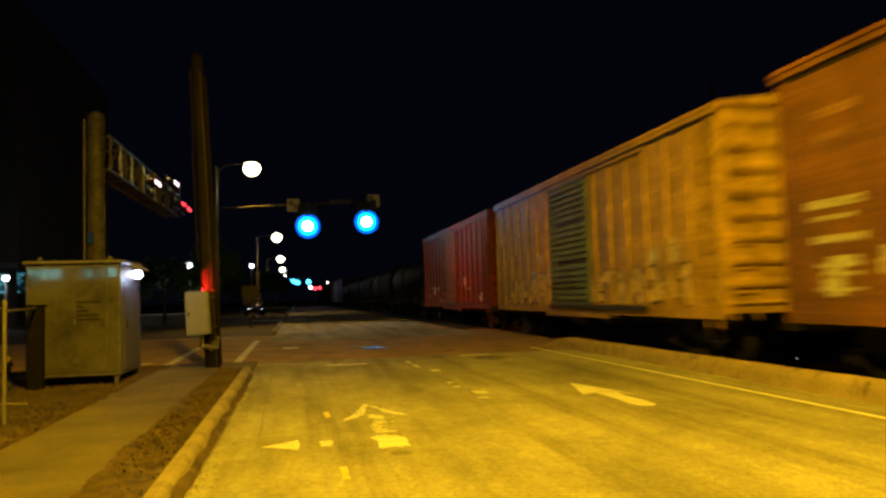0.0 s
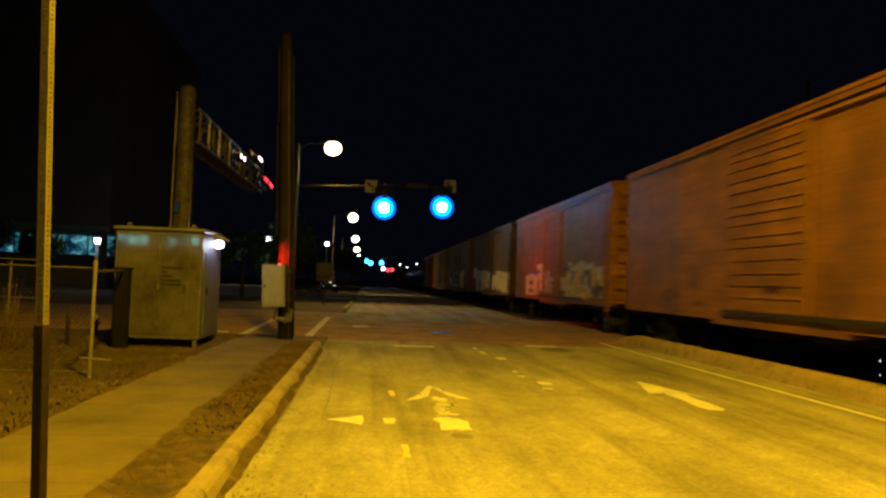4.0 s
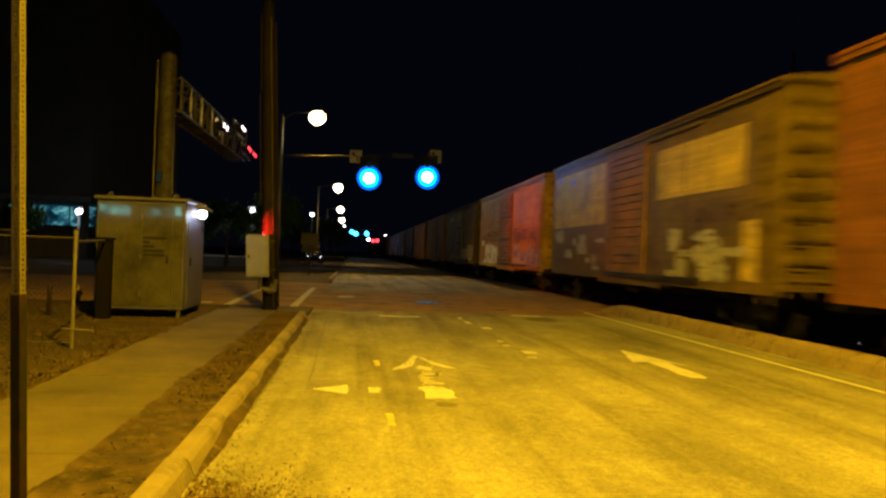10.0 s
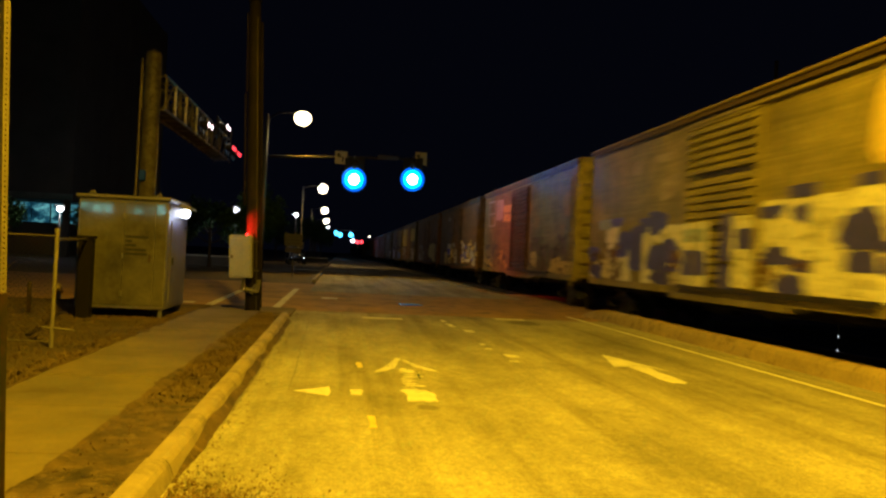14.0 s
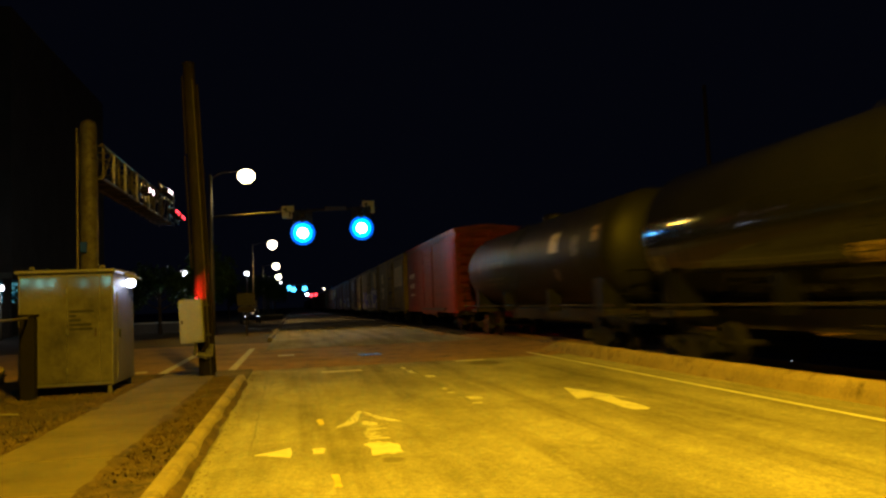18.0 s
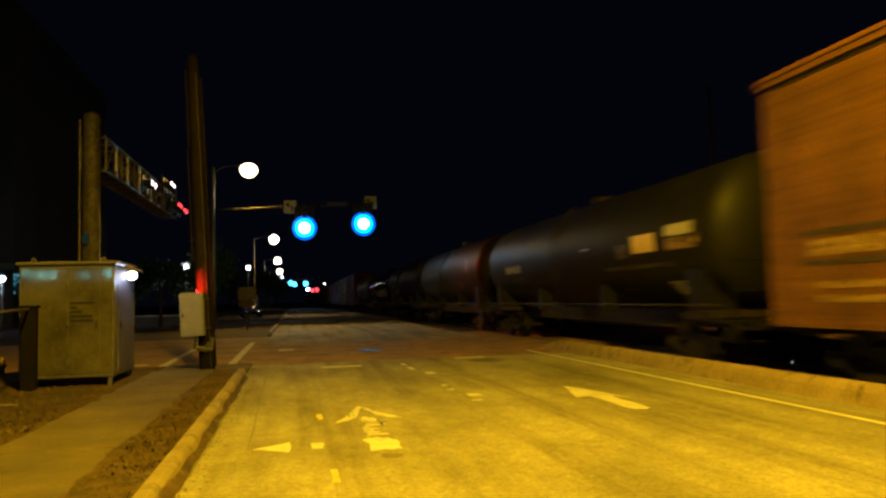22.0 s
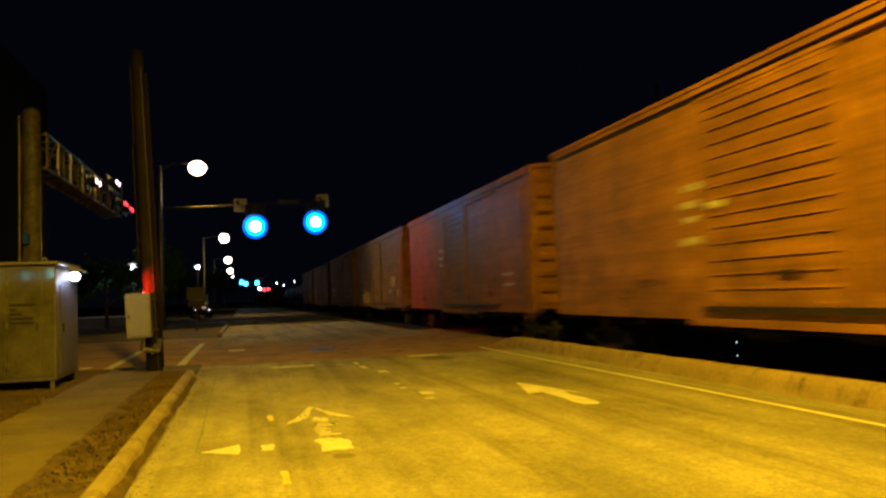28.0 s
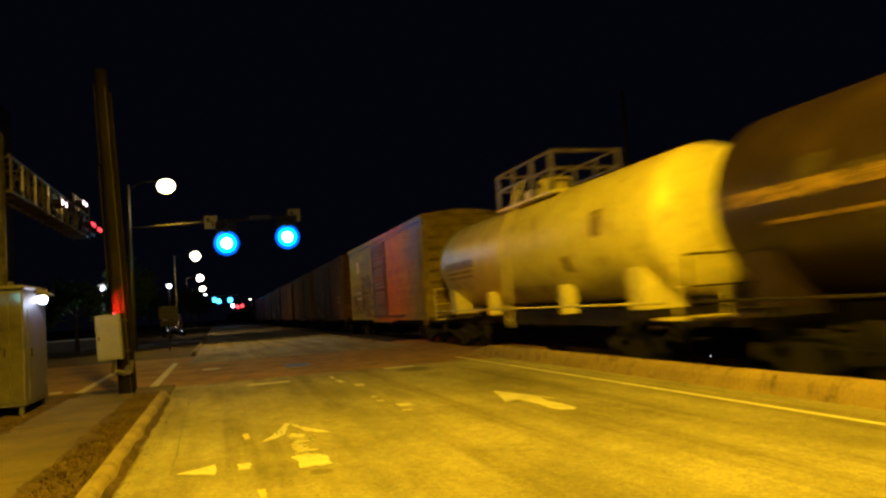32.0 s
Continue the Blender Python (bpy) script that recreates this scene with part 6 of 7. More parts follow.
P = {}
for name, colour, kw in (
    ("orange", (0.265, 0.115, 0.014), {}),
    ("orange_bright", (0.345, 0.155, 0.016), dict(dirt=0.3)),
    ("orange_brown", (0.235, 0.092, 0.014), {}),
    ("ochre", (0.350, 0.185, 0.049), dict(dirt=0.6)),
    ("yellow", (0.535, 0.331, 0.043), dict(dirt=0.5)),
    ("cream", (0.467, 0.389, 0.213), dict(dirt=0.5)),
    ("grey", (0.432, 0.399, 0.324), dict(dirt=0.6)),
    ("red", (0.187, 0.029, 0.016), {}),
    ("rust_orange", (0.225, 0.098, 0.012), {}),
    ("khaki", (0.31, 0.262, 0.11), dict(dirt=0.5)),
    ("maroon_brown", (0.15, 0.062, 0.026), dict(dirt=0.5)),
    ("sand", (0.45, 0.285, 0.075), dict(dirt=0.6)),
    ("dark_umber", (0.16, 0.088, 0.024), dict(dirt=0.5)),
    ("deep_orange", (0.170, 0.074, 0.010), {}),
    ("mustard", (0.385, 0.285, 0.018), dict(dirt=0.45)),
    # door paint tinted blue for the signal light reflected on it
    ("blue_sheen", (0.15, 0.20, 0.30), dict(dirt=0.35)),
    ("umber", (0.205, 0.138, 0.026), dict(dirt=0.6)),
    ("chord_olive", (0.115, 0.078, 0.024), dict(dirt=0.5)),
    ("gold", (0.41, 0.29, 0.035), dict(dirt=0.5)),
    ("dull_brown", (0.215, 0.115, 0.033), dict(dirt=0.6)),
    ("tan", (0.321, 0.213, 0.088), dict(dirt=0.6)),
    ("olive", (0.234, 0.185, 0.073), dict(dirt=0.7)),
    ("brown", (0.108, 0.043, 0.022), {}),
    ("dark_brown", (0.072, 0.036, 0.020), {}),
):
    P[name] = car_paint(name + "_car_paint", colour, **kw)


# ---- tank cars
def tank_shell(L, r, zc):
    h = L / 2
    prof = [(0.03, -h)]
    for k in range(1, 8):
        a = math.pi / 2 * k / 7
        prof.append((r * math.sin(a), -h + 0.62 * (1 - math.cos(a))))
    prof.append((r, -h / 3))
    prof.append((r * 1.004, -h / 3 + 0.05))
    prof.append((r, h / 3))
    for k in range(7, 0, -1):
        a = math.pi / 2 * k / 7
        prof.append((r * math.sin(a), h - 0.62 * (1 - math.cos(a))))
    prof.append((0.03, h))
    bm = lathe(prof, 48, "y")
    bmesh.ops.translate(bm, verts=bm.verts[:], vec=(0, 0, zc))
    bmesh.ops.recalc_face_normals(bm, faces=bm.faces[:])
    return bm


def tank_band(r, zc, y):
    bm = bmesh.new()
    for k in range(32):
        a0, a1 = 6.28319 * k / 32, 6.28319 * (k + 1) / 32
        q = [((r + 0.012) * math.cos(a), yy, zc + (r + 0.012) * math.sin(a)) for a, yy in ((a0, y - 0.04), (a1, y - 0.04), (a1, y + 0.04), (a0, y + 0.04))]
        bm.faces.new([bm.verts.new(p) for p in q])
    bmesh.ops.recalc_face_normals(bm, faces=bm.faces[:])
    return bm


def top_rail(z):
    bm = bmesh.new()
    for x in (-0.95, 0.95):
        for y in (-1.9, -0.65, 0.65, 1.9):
            box(bm, x - 0.04, x + 0.04, y - 0.05, y + 0.05, z, z + 0.98)
        for zz in (0.52, 0.96):
            box(bm, x - 0.03, x + 0.03, -1.95, 1.95, z + zz, z + zz + 0.05)
    for y in (-1.92, 1.92):
        for zz in (0.52, 0.96):
            box(bm, -0.95, 0.95, y - 0.03, y + 0.03, z + zz, z + zz + 0.05)
    return bm


def arc_patch(parent, r, zc, y0, y1, z0, z1, material, label, lift=0.012):
    """A patch laid round the shell on the road side, between two heights."""
    bm = bmesh.new()
    a0, a1 = math.asin(max(-1, min(1, (z0 - zc) / r))), math.asin(max(-1, min(1, (z1 - zc) / r)))
    n = 6
    for k in range(n):
        p, q = a0 + (a1 - a0) * k / n, a0 + (a1 - a0) * (k + 1) / n
        c4 = [(-(r + lift) * math.cos(a), y, zc + (r + lift) * math.sin(a)) for a, y in ((p, y0), (q, y0), (q, y1), (p, y1))]
        bm.faces.new([bm.verts.new(v) for v in c4])
    bmesh.ops.recalc_face_normals(bm, faces=bm.faces[:])
    for f in bm.faces:
        if f.normal.x > 0:
            f.normal_flip()
    return part("marking", bm, material, parent, label)


def tank_car(far, L, paint, label, r=1.50, zc=2.72, pale=False, marks=True, seed=1):
    c = thing("tank_car", (TRACK_X, far - L / 2, 0), label, "freight car", group="cars of the freight train")
    MOVING.append((c, far - L / 2))
    key = (round(L, 2), r)
    piece("tank", ("shell", key), lambda: tank_shell(L, r, zc), paint, c, smooth=True)
    for y in (-L * 0.36, -L * 0.18, 0.9, L * 0.18, L * 0.36):
        piece("weld_band", ("band", r, round(y, 2)), lambda: tank_band(r, zc, y), paint, c)
    if not pale:
        piece("manway", ("manway_low", r), lambda: lathe([(0.40, zc + r - 0.12), (0.40, zc + r + 0.14), (0.36, zc + r + 0.18), (0.05, zc + r + 0.2)], 16), paint, c, smooth=True)
    else:
        piece("manway", ("manway", r), lambda: lathe([(0.42, zc + r - 0.12), (0.42, zc + r + 0.36), (0.46, zc + r + 0.37), (0.44, zc + r + 0.46), (0.1, zc + r + 0.52)], 16), paint, c, smooth=True)
    zt = zc + r - 0.18
    if pale:
        piece("valve_box", ("valve", r), lambda: boxed(-0.36, 0.36, 0.65, 1.4, zc + r - 0.1, zc + r + 0.32, 0.04), paint, c)
        plat = piece("platform", ("platform", r), lambda: boxed(-1.0, 1.0, -2.0, 2.0, zt, zt + 0.07, 0.01), paint, c)
        piece("top_railing", ("top_rail", r), lambda: top_rail(zt + 0.07), M["mast_steel"], plat, label="dull steel railing")

    def lad():
        bm = bmesh.new()
        for y in (-0.22, 0.22):
            tube(bm, (-r - 0.14, y, 0.75), (-r - 0.14, y, zc + 0.4), 0.02, 6)
            tube(bm, (-r - 0.14, y, zc + 0.4), (-1.0, y, zt + (0.6 if pale else 0.02)), 0.02, 6)
        return bm

    ld = piece("side_ladder", ("tank_ladder", r, pale), lad, paint, c)
    for k in range(7):
        piece("rung", ("tank_rung", r), lambda: tubes([(-r - 0.14, -0.22, 0), (-r - 0.14, 0.22, 0)], 0.015, 6), paint, ld, (0, 0, 0.95 + 0.33 * k))

    def sill():
        bm = bmesh.new()
        box(bm, -0.3, 0.3, -L / 2 - 0.35, L / 2 + 0.35, 0.72, 1.12)
        for y in (-L / 2 + 0.7, L / 2 - 1.6):
            box(bm, -1.45, 1.45, y, y + 0.9, 0.98, 1.12)
        return bm

    piece("centre_sill", ("tank_sill", key), sill, M["dark_steel"], c)

    def saddle(s):
        bm = bmesh.new()
        q = [(s * 0.35, 1.1), (s * 1.30, 1.1), (s * 1.34, 1.95), (s * 0.95, 1.62), (s * 0.35, 1.30)]
        for y in (-0.3, 0.3):
            bm.faces.new([bm.verts.new((x, y, z)) for x, z in q])
        for (xa, za), (xb, zb) in zip(q, q[1:] + q[:1]):
            bm.faces.new([bm.verts.new(p) for p in ((xa, -0.3, za), (xb, -0.3, zb), (xb, 0.3, zb), (xa, 0.3, za))])
        bmesh.ops.recalc_face_normals(bm, faces=bm.faces[:])
        return bm

    for y in (-L / 2 + 1.3, L / 2 - 1.3):
        for s in (-1, 1):
            piece("saddle", ("saddle", s), lambda: saddle(s), paint, c, (0, y, 0))
    for dy in (-2.6, 2.6):
        piece("brace", "brace", lambda: boxed(-1.28, -0.9, -0.12, 0.12, 1.05, 1.75, 0.01), paint, c, (0, dy, 0))
    piece("side_rail", ("side_rail", round(L, 2)), lambda: tubes([(-1.56, -L / 2 - 0.1, 1.24), (-1.56, L / 2 + 0.1, 1.24)], 0.026, 8), paint if pale else M["dark_steel"], c)

    def end_rail():
        bm = bmesh.new()
        for x in (-1.5, -0.5, 0.5, 1.5):
            tube(bm, (x, -0.35, 0.95), (x, -0.35, 2.05), 0.022, 6)
        tube(bm, (-1.5, -0.35, 2.05), (1.5, -0.35, 2.05), 0.022, 6)
        tube(bm, (-1.5, -0.35, 1.5), (1.5, -0.35, 1.5), 0.018, 6)
        box(bm, -1.55, 1.55, -0.4, 0.3, 0.92, 0.97)
        return bm

    for y, turn in ((-L / 2, 0), (L / 2, 180)):
        e = piece("end_platform", "end_rail", end_rail, paint, c, (0, y, 0))
        e.rotation_euler = (0, 0, radians(turn))
        k = piece("coupler", "coupler", coupler, M["dark_steel"], c, (0, y + (0.1 if turn else -0.1), 0))
        k.rotation_euler = (0, 0, 0 if turn else math.pi)
    for y in (L / 2 - 1.75, -L / 2 + 1.75):
        truck(c, y)
    if marks:
        rnd = random.Random(seed)
        ink = M["tank_lettering"] if pale else M["tank_stencil"]
        h = L / 2
        if not pale:
            arc_patch(c, r, zc, h - 2.9, h - 2.35, zc - 0.15, zc + 0.42, ink, "square stencilled panel")
        arc_patch(c, r, zc, -h + 2.2, -h + 2.7, zc - 0.1, zc + 0.45, ink, "square stencilled panel")
        rows = ((zc - 0.05, h - 6.3, h - 3.3), (zc - 0.5, h - 6.1, h - 3.6), (zc - 0.68, h - 5.6, h - 3.4))
        if pale:
            rows = ((zc - 0.20, h - 4.2, h - 1.3), (zc - 0.36, h - 4.0, h - 1.5), (zc - 0.52, h - 3.9, h - 1.6))
        for z, a, b6 in rows:
            y, first = a, z > zc - 0.25
            while y < b6:
                w = rnd.uniform(0.08, 0.16) if not first else rnd.uniform(0.14, 0.22)
                arc_patch(c, r, zc, y, y + w, z, z + (0.24 if first else 0.09), ink, "stencilled lettering bar")
                y += w + 0.05
        arc_patch(c, r, zc, -h + 4.0, -h + 4.35, zc - 0.75, zc - 0.4, ink, "small stencilled panel")
    return c


# ---- the train, from its far end towards the road's near end; places are those at the start
for k in range(9):
    far = 47.0 + 17.3 * 5 + 17.6 * (9 - k)
    boxcar(far, P[("brown", "grey", "olive", "red", "tan", "dark_brown", "orange_brown", "grey", "brown")[k]], "weathered boxcar far up the train", detail=False)
for k in range(5):
    tank_car(47.6 + 17.2 * (5 - k), 15.6, M["tank_black"], "dusty black tank car with pale stencils", marks=False)
cars = {}
cars["R"] = boxcar(47.6, P["red"], "dark red ribbed boxcar with a faded door", ribbed=True, door_paint=P["orange_brown"])
cars["S"] = boxcar(30.2, P["yellow"], "dirty yellow ribbed boxcar with graffiti, its door tinted for blue signal light", ribbed=True, door_paint=P["blue_sheen"], grooved=False)
cars["A"] = boxcar(12.25, P["rust_orange"], "brown-orange boxcar with pale lettering and graffiti")
cars["B"] = boxcar(-5.1, P["dark_umber"], "ochre boxcar with large pale graffiti letters")
cars["C"] = boxcar(-22.7, P["orange"], "orange boxcar with pale and blue graffiti along the bottom")
cars["D"] = boxcar(-40.4, P["orange"], "plain orange boxcar with a ribbed door")
cars["E"] = boxcar(-58.1, P["orange_bright"], "plain bright orange boxcar with a ribbed door")
cars["F"] = boxcar(-76.4, P["orange_bright"], "plain bright orange boxcar with a ribbed door")
cars["G"] = boxcar(-94.1, P["umber"], "dirty ochre boxcar with a pale door and graffiti", door_paint=P["grey"], grooved=False, chord_paint=P["chord_olive"])
cars["H"] = boxcar(-111.8, P["yellow"], "dirty yellow boxcar with white and pale blue graffiti", door_paint=P["ochre"], grooved=False, chord_paint=P["chord_olive"])
cars["I"] = boxcar(-129.4, P["umber"], "brown-olive boxcar with bright yellow upper panels", door_paint=P["ochre"], chord_paint=P["chord_olive"])
cars["J"] = boxcar(-147.2, P["orange_brown"], "brown-orange boxcar with pale graffiti")
cars["K"] = boxcar(-164.7, P["dull_brown"], "tan-orange boxcar with white and blue graffiti", chord_paint=P["chord_olive"])
cars["L"] = boxcar(-182.3, P["khaki"], "pale tan boxcar with square lettering and a brown door", door_paint=P["dark_brown"], grooved=False, chord_paint=P["chord_olive"])
cars["M"] = boxcar(-199.9, P["khaki"], "dirty cream boxcar with big white and blue graffiti", door_paint=P["khaki"], grooved=False, chord_paint=P["chord_olive"])
cars["N"] = boxcar(-217.8, P["gold"], "yellow boxcar with a brown door and a pale panel", ribbed=False, door_paint=P["gold"], grooved=False)
cars["O"] = boxcar(-235.2, P["red"], "rust-red boxcar with pale lettering", L=16.0)
# markings of three black tank cars: along the shell, height, paint
TANK_MARKS = {
    1: [(-5.6, -3.1, 1.85, 2.35, "tank_lettering", "brown spray-painted piece on the lower shell"), (-7.1, -5.7, 1.9, 2.4, "tank_lettering", "brown spray-painted piece on the lower shell"), (-0.35, 0.75, 1.82, 2.1, "tank_lettering", "small brown sprayed spot"), (-6.0, -5.4, 1.44, 1.68, "label_pale", "small pale plate"), (6.3, 6.9, 1.9, 2.3, "tank_stencil", "dull stencilled panel")],
    2: [(2.45, 3.1, 2.68, 2.97, "tank_lettering", "dull gold placard"), (5.85, 6.4, 2.4, 3.25, "tank_stencil", "square stencilled panel"), (3.0, 4.7, 2.09, 2.17, "tank_stencil", "stencilled lettering line"), (3.1, 4.5, 1.97, 2.05, "tank_stencil", "stencilled lettering line")] + [(2.85 + 0.27 * j, 3.06 + 0.27 * j, 2.40, 2.62, "tank_lettering", "stencilled lettering bar") for j in range(9)],
    4: [(-6.2, -5.05, 2.40, 2.80, "spray_gold", "yellow placard"), (-7.85, -6.7, 2.66, 2.90, "label_pale", "pale grey placard"), (-8.0, -6.7, 2.38, 2.62, "tank_lettering", "dull yellow placard"), (-4.85, -4.15, 2.32, 2.66, "tank_stencil", "square stencilled panel"), (-6.9, -6.15, 1.45, 1.74, "label_pale", "pale placard low on the shell"), (4.0, 5.9, 2.30, 2.55, "label_pale", "pale stencilled block"), (4.0, 5.2, 2.05, 2.16, "tank_stencil", "stencilled lettering line"), (-2.35, -1.85, 2.66, 2.71, "label_pale", "short pale line")] + [(-6.8 + 0.4 * j, -6.48 + 0.4 * j, 2.06, 2.15, "tank_stencil", "stencilled lettering bar") for j in range(9)],
}
for k, (far, L) in enumerate(((-252.8, 16.2), (-270.3, 15.2), (-286.8, 15.2), (-303.2, 15.9), (-320.3, 17.6))):
    tk = tank_car(far, L, M["tank_gloss" if k == 1 else "tank_black"], ("dusty black tank car with pale stencils", "polished black tank car with pale stencils")[k == 1], seed=k, marks=k in (0, 3))
    if k == 0:
        arc_patch(tk, 1.50, 2.72, -4.25, -3.45, 2.8, 3.4, M["label_pale"], "pale square placard")
        arc_patch(tk, 1.50, 2.72, -7.3, -6.9, 2.9, 3.3, M["tank_lettering"], "small pale placard")
    for y0, y1, z0, z1, ink, words in TANK_MARKS.get(k, ()):
        arc_patch(tk, 1.50, 2.72, y0, y1, z0, z1, M[ink], words)
cars["T"] = boxcar(-339.5, P["deep_orange"], "orange boxcar with dark bars of lettering and pale graffiti")
cars["U"] = boxcar(-357.5, P["deep_orange"], "plain orange boxcar with pale lettering")
cars["V"] = boxcar(-375.4, P["orange_bright"], "bright orange boxcar with a ribbed door")
cars["W"] = boxcar(-393.3, P["ochre"], "brown-ochre boxcar with yellow graffiti")
cars["X"] = boxcar(-411.0, P["orange"], "plain orange boxcar with a ribbed door")
cars["Y"] = boxcar(-428.8, P["orange_bright"], "bright orange boxcar with a ribbed door")
cars["Z"] = boxcar(-446.8, P["rust_orange"], "brown-orange boxcar with a rust-brown door and green lettering band", door_paint=P["maroon_brown"], chord_paint=P["maroon_brown"])
cars["a"] = boxcar(-465.2, P["mustard"], "yellow boxcar with maroon lettering and a ribbed door tinted for blue signal light", L=17.4, door_paint=P["blue_sheen"], grooved=False)
tank_car(-483.8, 14.9, M["tank_cream"], "cream tank car with railings on top", r=1.48, zc=2.78, pale=True, seed=9)
brown_tank = tank_car(-499.8, 15.8, M["tank_brown"], "dark brown tank car with a pale band", seed=11)
arc_patch(brown_tank, 1.50, 2.72, -7.0, 7.0, 2.62, 2.84, M["tank_lettering"], "pale painted band along the tank")
arc_patch(brown_tank, 1.50, 2.72, -6.0, 6.2, 2.30, 2.36, M["tank_lettering"], "thin pale line along the tank")

W8, BL, SK, YE, DK = M["spray_white"], M["spray_blue"], M["spray_sky"], M["spray_yellow"], M["spray_dark"]
LP, LD = M["label_pale"], M["label_dark"]


def patches(parent, spots, material, label, seed, rough=0.10, lift=0.012, square=0.35):
    """Blocky sprayed patches that overlap into one shape: rows of y0, y1, z0, z1."""
    rnd = random.Random(seed)
    for k, (y0, y1, z0, z1) in enumerate(spots):
        bm = bmesh.new()
        f = blob(bm, (y0 + y1) / 2, (z0 + z1) / 2, abs(y1 - y0) / 2, (z1 - z0) / 2, -HALF - lift - 0.0006 * k, rnd, 22, rough, 0, square)
        f.normal_update()
        if f.normal.x > 0:
            f.normal_flip()
        part("sprayed_patch", bm, material, parent, label)


def scribble(parent, y0, y1, z0, z1, material, seed, label, count=9, lift=0.010):
    """Small faded tags strewn over a stretch of the side."""
    rnd = random.Random(seed)
    rows = []
    for _ in range(count):
        y, z = rnd.uniform(y0, y1), rnd.uniform(z0, z1)
        w, h = rnd.uniform(0.15, 0.55), rnd.uniform(0.06, 0.30)
        rows.append((y - w, y + w, max(1.1, z - h), z + h))
    patches(parent, rows, material, label, seed, 0.22, lift, 0.7)


def panel(parent, y0, y1, z0, z1, material, label):
    bm = bmesh.new()
    bm.faces.new([bm.verts.new((-HALF - 0.007, y, z)) for y, z in ((y1, z0), (y0, z0), (y0, z1), (y1, z1))])
    return part("painted_panel", bm, material, parent, label)


M["panel_yellow"] = car_paint("bright_yellow_panel_paint", (0.90, 0.66, 0.05), dirt=0.3)
PALE_LETTERS, FADED = "white spray-painted letters", "small faded spray-painted tags"
graffiti(cars["S"], -7.0, 6.5, 1.15, 2.0, YE, DK, 21, "yellow spray-painted letters", 0.8)
scribble(cars["S"], -7, 7, 1.2, 2.6, LP, 41, FADED, 10)
scribble(cars["R"], -7, 7, 1.2, 2.2, LP, 42, FADED, 14)
# A
patches(cars["A"], [(-1.6, -2.9, 1.95, 2.50), (-2.4, -3.9, 1.75, 2.35), (-3.4, -4.65, 2.05, 2.62), (-2.1, -4.1, 1.35, 2.0), (-2.3, -4.2, 1.10, 1.6)], M["spray_gold"], "large solid yellow spray-painted piece", 2, 0.06)
scribble(cars["A"], 1.7, 7.6, 1.1, 2.0, LP, 43, FADED, 11)
scribble(cars["A"], 2.6, 5.4, 1.1, 1.7, SK, 44, FADED, 4)
scribble(cars["A"], -5.2, -1.7, 1.15, 1.7, SK, 45, FADED, 5)
patches(cars["A"], [(-1.3, 0.9, 2.36, 2.52), (-1.2, 0.2, 1.75, 1.85), (-1.4, 0.6, 1.2, 1.42), (0.4, 1.3, 1.3, 1.5)], LP, "pale paint rubbed over the door", 46, 0.2, 0.105)
stencil(cars["A"], [(2.3, 2.9, 2.95, 0.12), (2.2, 2.9, 2.55, 0.14), (2.1, 2.9, 2.2, 0.2), (6.3, 7.5, 2.62, 0.13), (6.5, 7.4, 2.44, 0.07), (6.3, 7.4, 2.1, 0.12), (6.4, 7.3, 1.75, 0.06), (6.4, 7.2, 1.62, 0.06), (6.4, 7.3, 1.4, 0.06)], LP)
stencil(cars["A"], [(6.3, 7.4, 3.95, 0.14), (6.5, 7.3, 3.6, 0.12)], P["ochre"])
# B
patches(cars["B"], [(6.99, 5.08, 1.93, 2.66), (5.51, 3.78, 1.04, 2.24), (4.0, 2.47, 1.81, 2.39), (2.62, 1.34, 1.69, 2.44), (3.12, 1.7, 1.02, 1.86), (4.86, 3.73, 2.05, 2.47)], W8, "white sprayed block letters", 4, 0.08, 0.014, 0.2)
patches(cars["B"], [(-1.75, -3.19, 1.19, 2.09), (-3.1, -4.36, 1.22, 2.37), (-4.22, -5.36, 1.04, 2.28), (-5.24, -6.33, 1.05, 2.27), (-6.23, -7.9, 1.06, 2.25)], M["spray_cream"], "long solid pale spray-painted piece", 48, 0.07, 0.014, 0.22)
patches(cars["B"], [(1.12, 0.09, 1.2, 2.38), (-0.03, -0.97, 1.31, 2.34), (-1.05, -1.5, 1.24, 2.3)], W8, "white spray paint across the door", 47, 0.07, 0.105, 0.2)
patches(cars["B"], [(-2.53, -2.9, 1.2, 1.5), (-4.49, -5.36, 1.15, 1.28), (3.7, 3.3, 1.13, 1.6)], M["rust_wash"], "brown gaps in the pale piece", 49, 0.2, 0.022)
stencil(cars["B"], [(1.7, 2.1, 3.0, 0.25)], LP)
scribble(cars["B"], -7, 7, 1.1, 1.4, LD, 50, "dark grime above the sill", 10)
# C
patches(cars["C"], [(4.78, 2.41, 1.02, 2.19), (3.05, 1.8, 1.19, 1.98)], BL, "blue ground of a sprayed piece", 81, 0.06, 0.010, 0.2)
patches(cars["C"], [(5.26, 4.41, 1.07, 2.04), (4.42, 3.27, 1.77, 2.09), (3.59, 2.53, 1.12, 1.99), (4.41, 3.45, 1.38, 1.56), (4.39, 3.44, 1.08, 1.23), (2.86, 1.69, 2.23, 2.52), (2.29, 1.62, 1.3, 2.27), (2.75, 2.24, 1.88, 2.08)], W8, "white sprayed block letters", 82, 0.05, 0.016, 0.15)
patches(cars["C"], [(1.14, -0.07, 1.77, 2.17), (0.71, -0.63, 1.25, 1.9), (1.13, 0.5, 1.23, 1.77)], SK, "pale blue spray paint across the door", 51, 0.08, 0.105, 0.25)
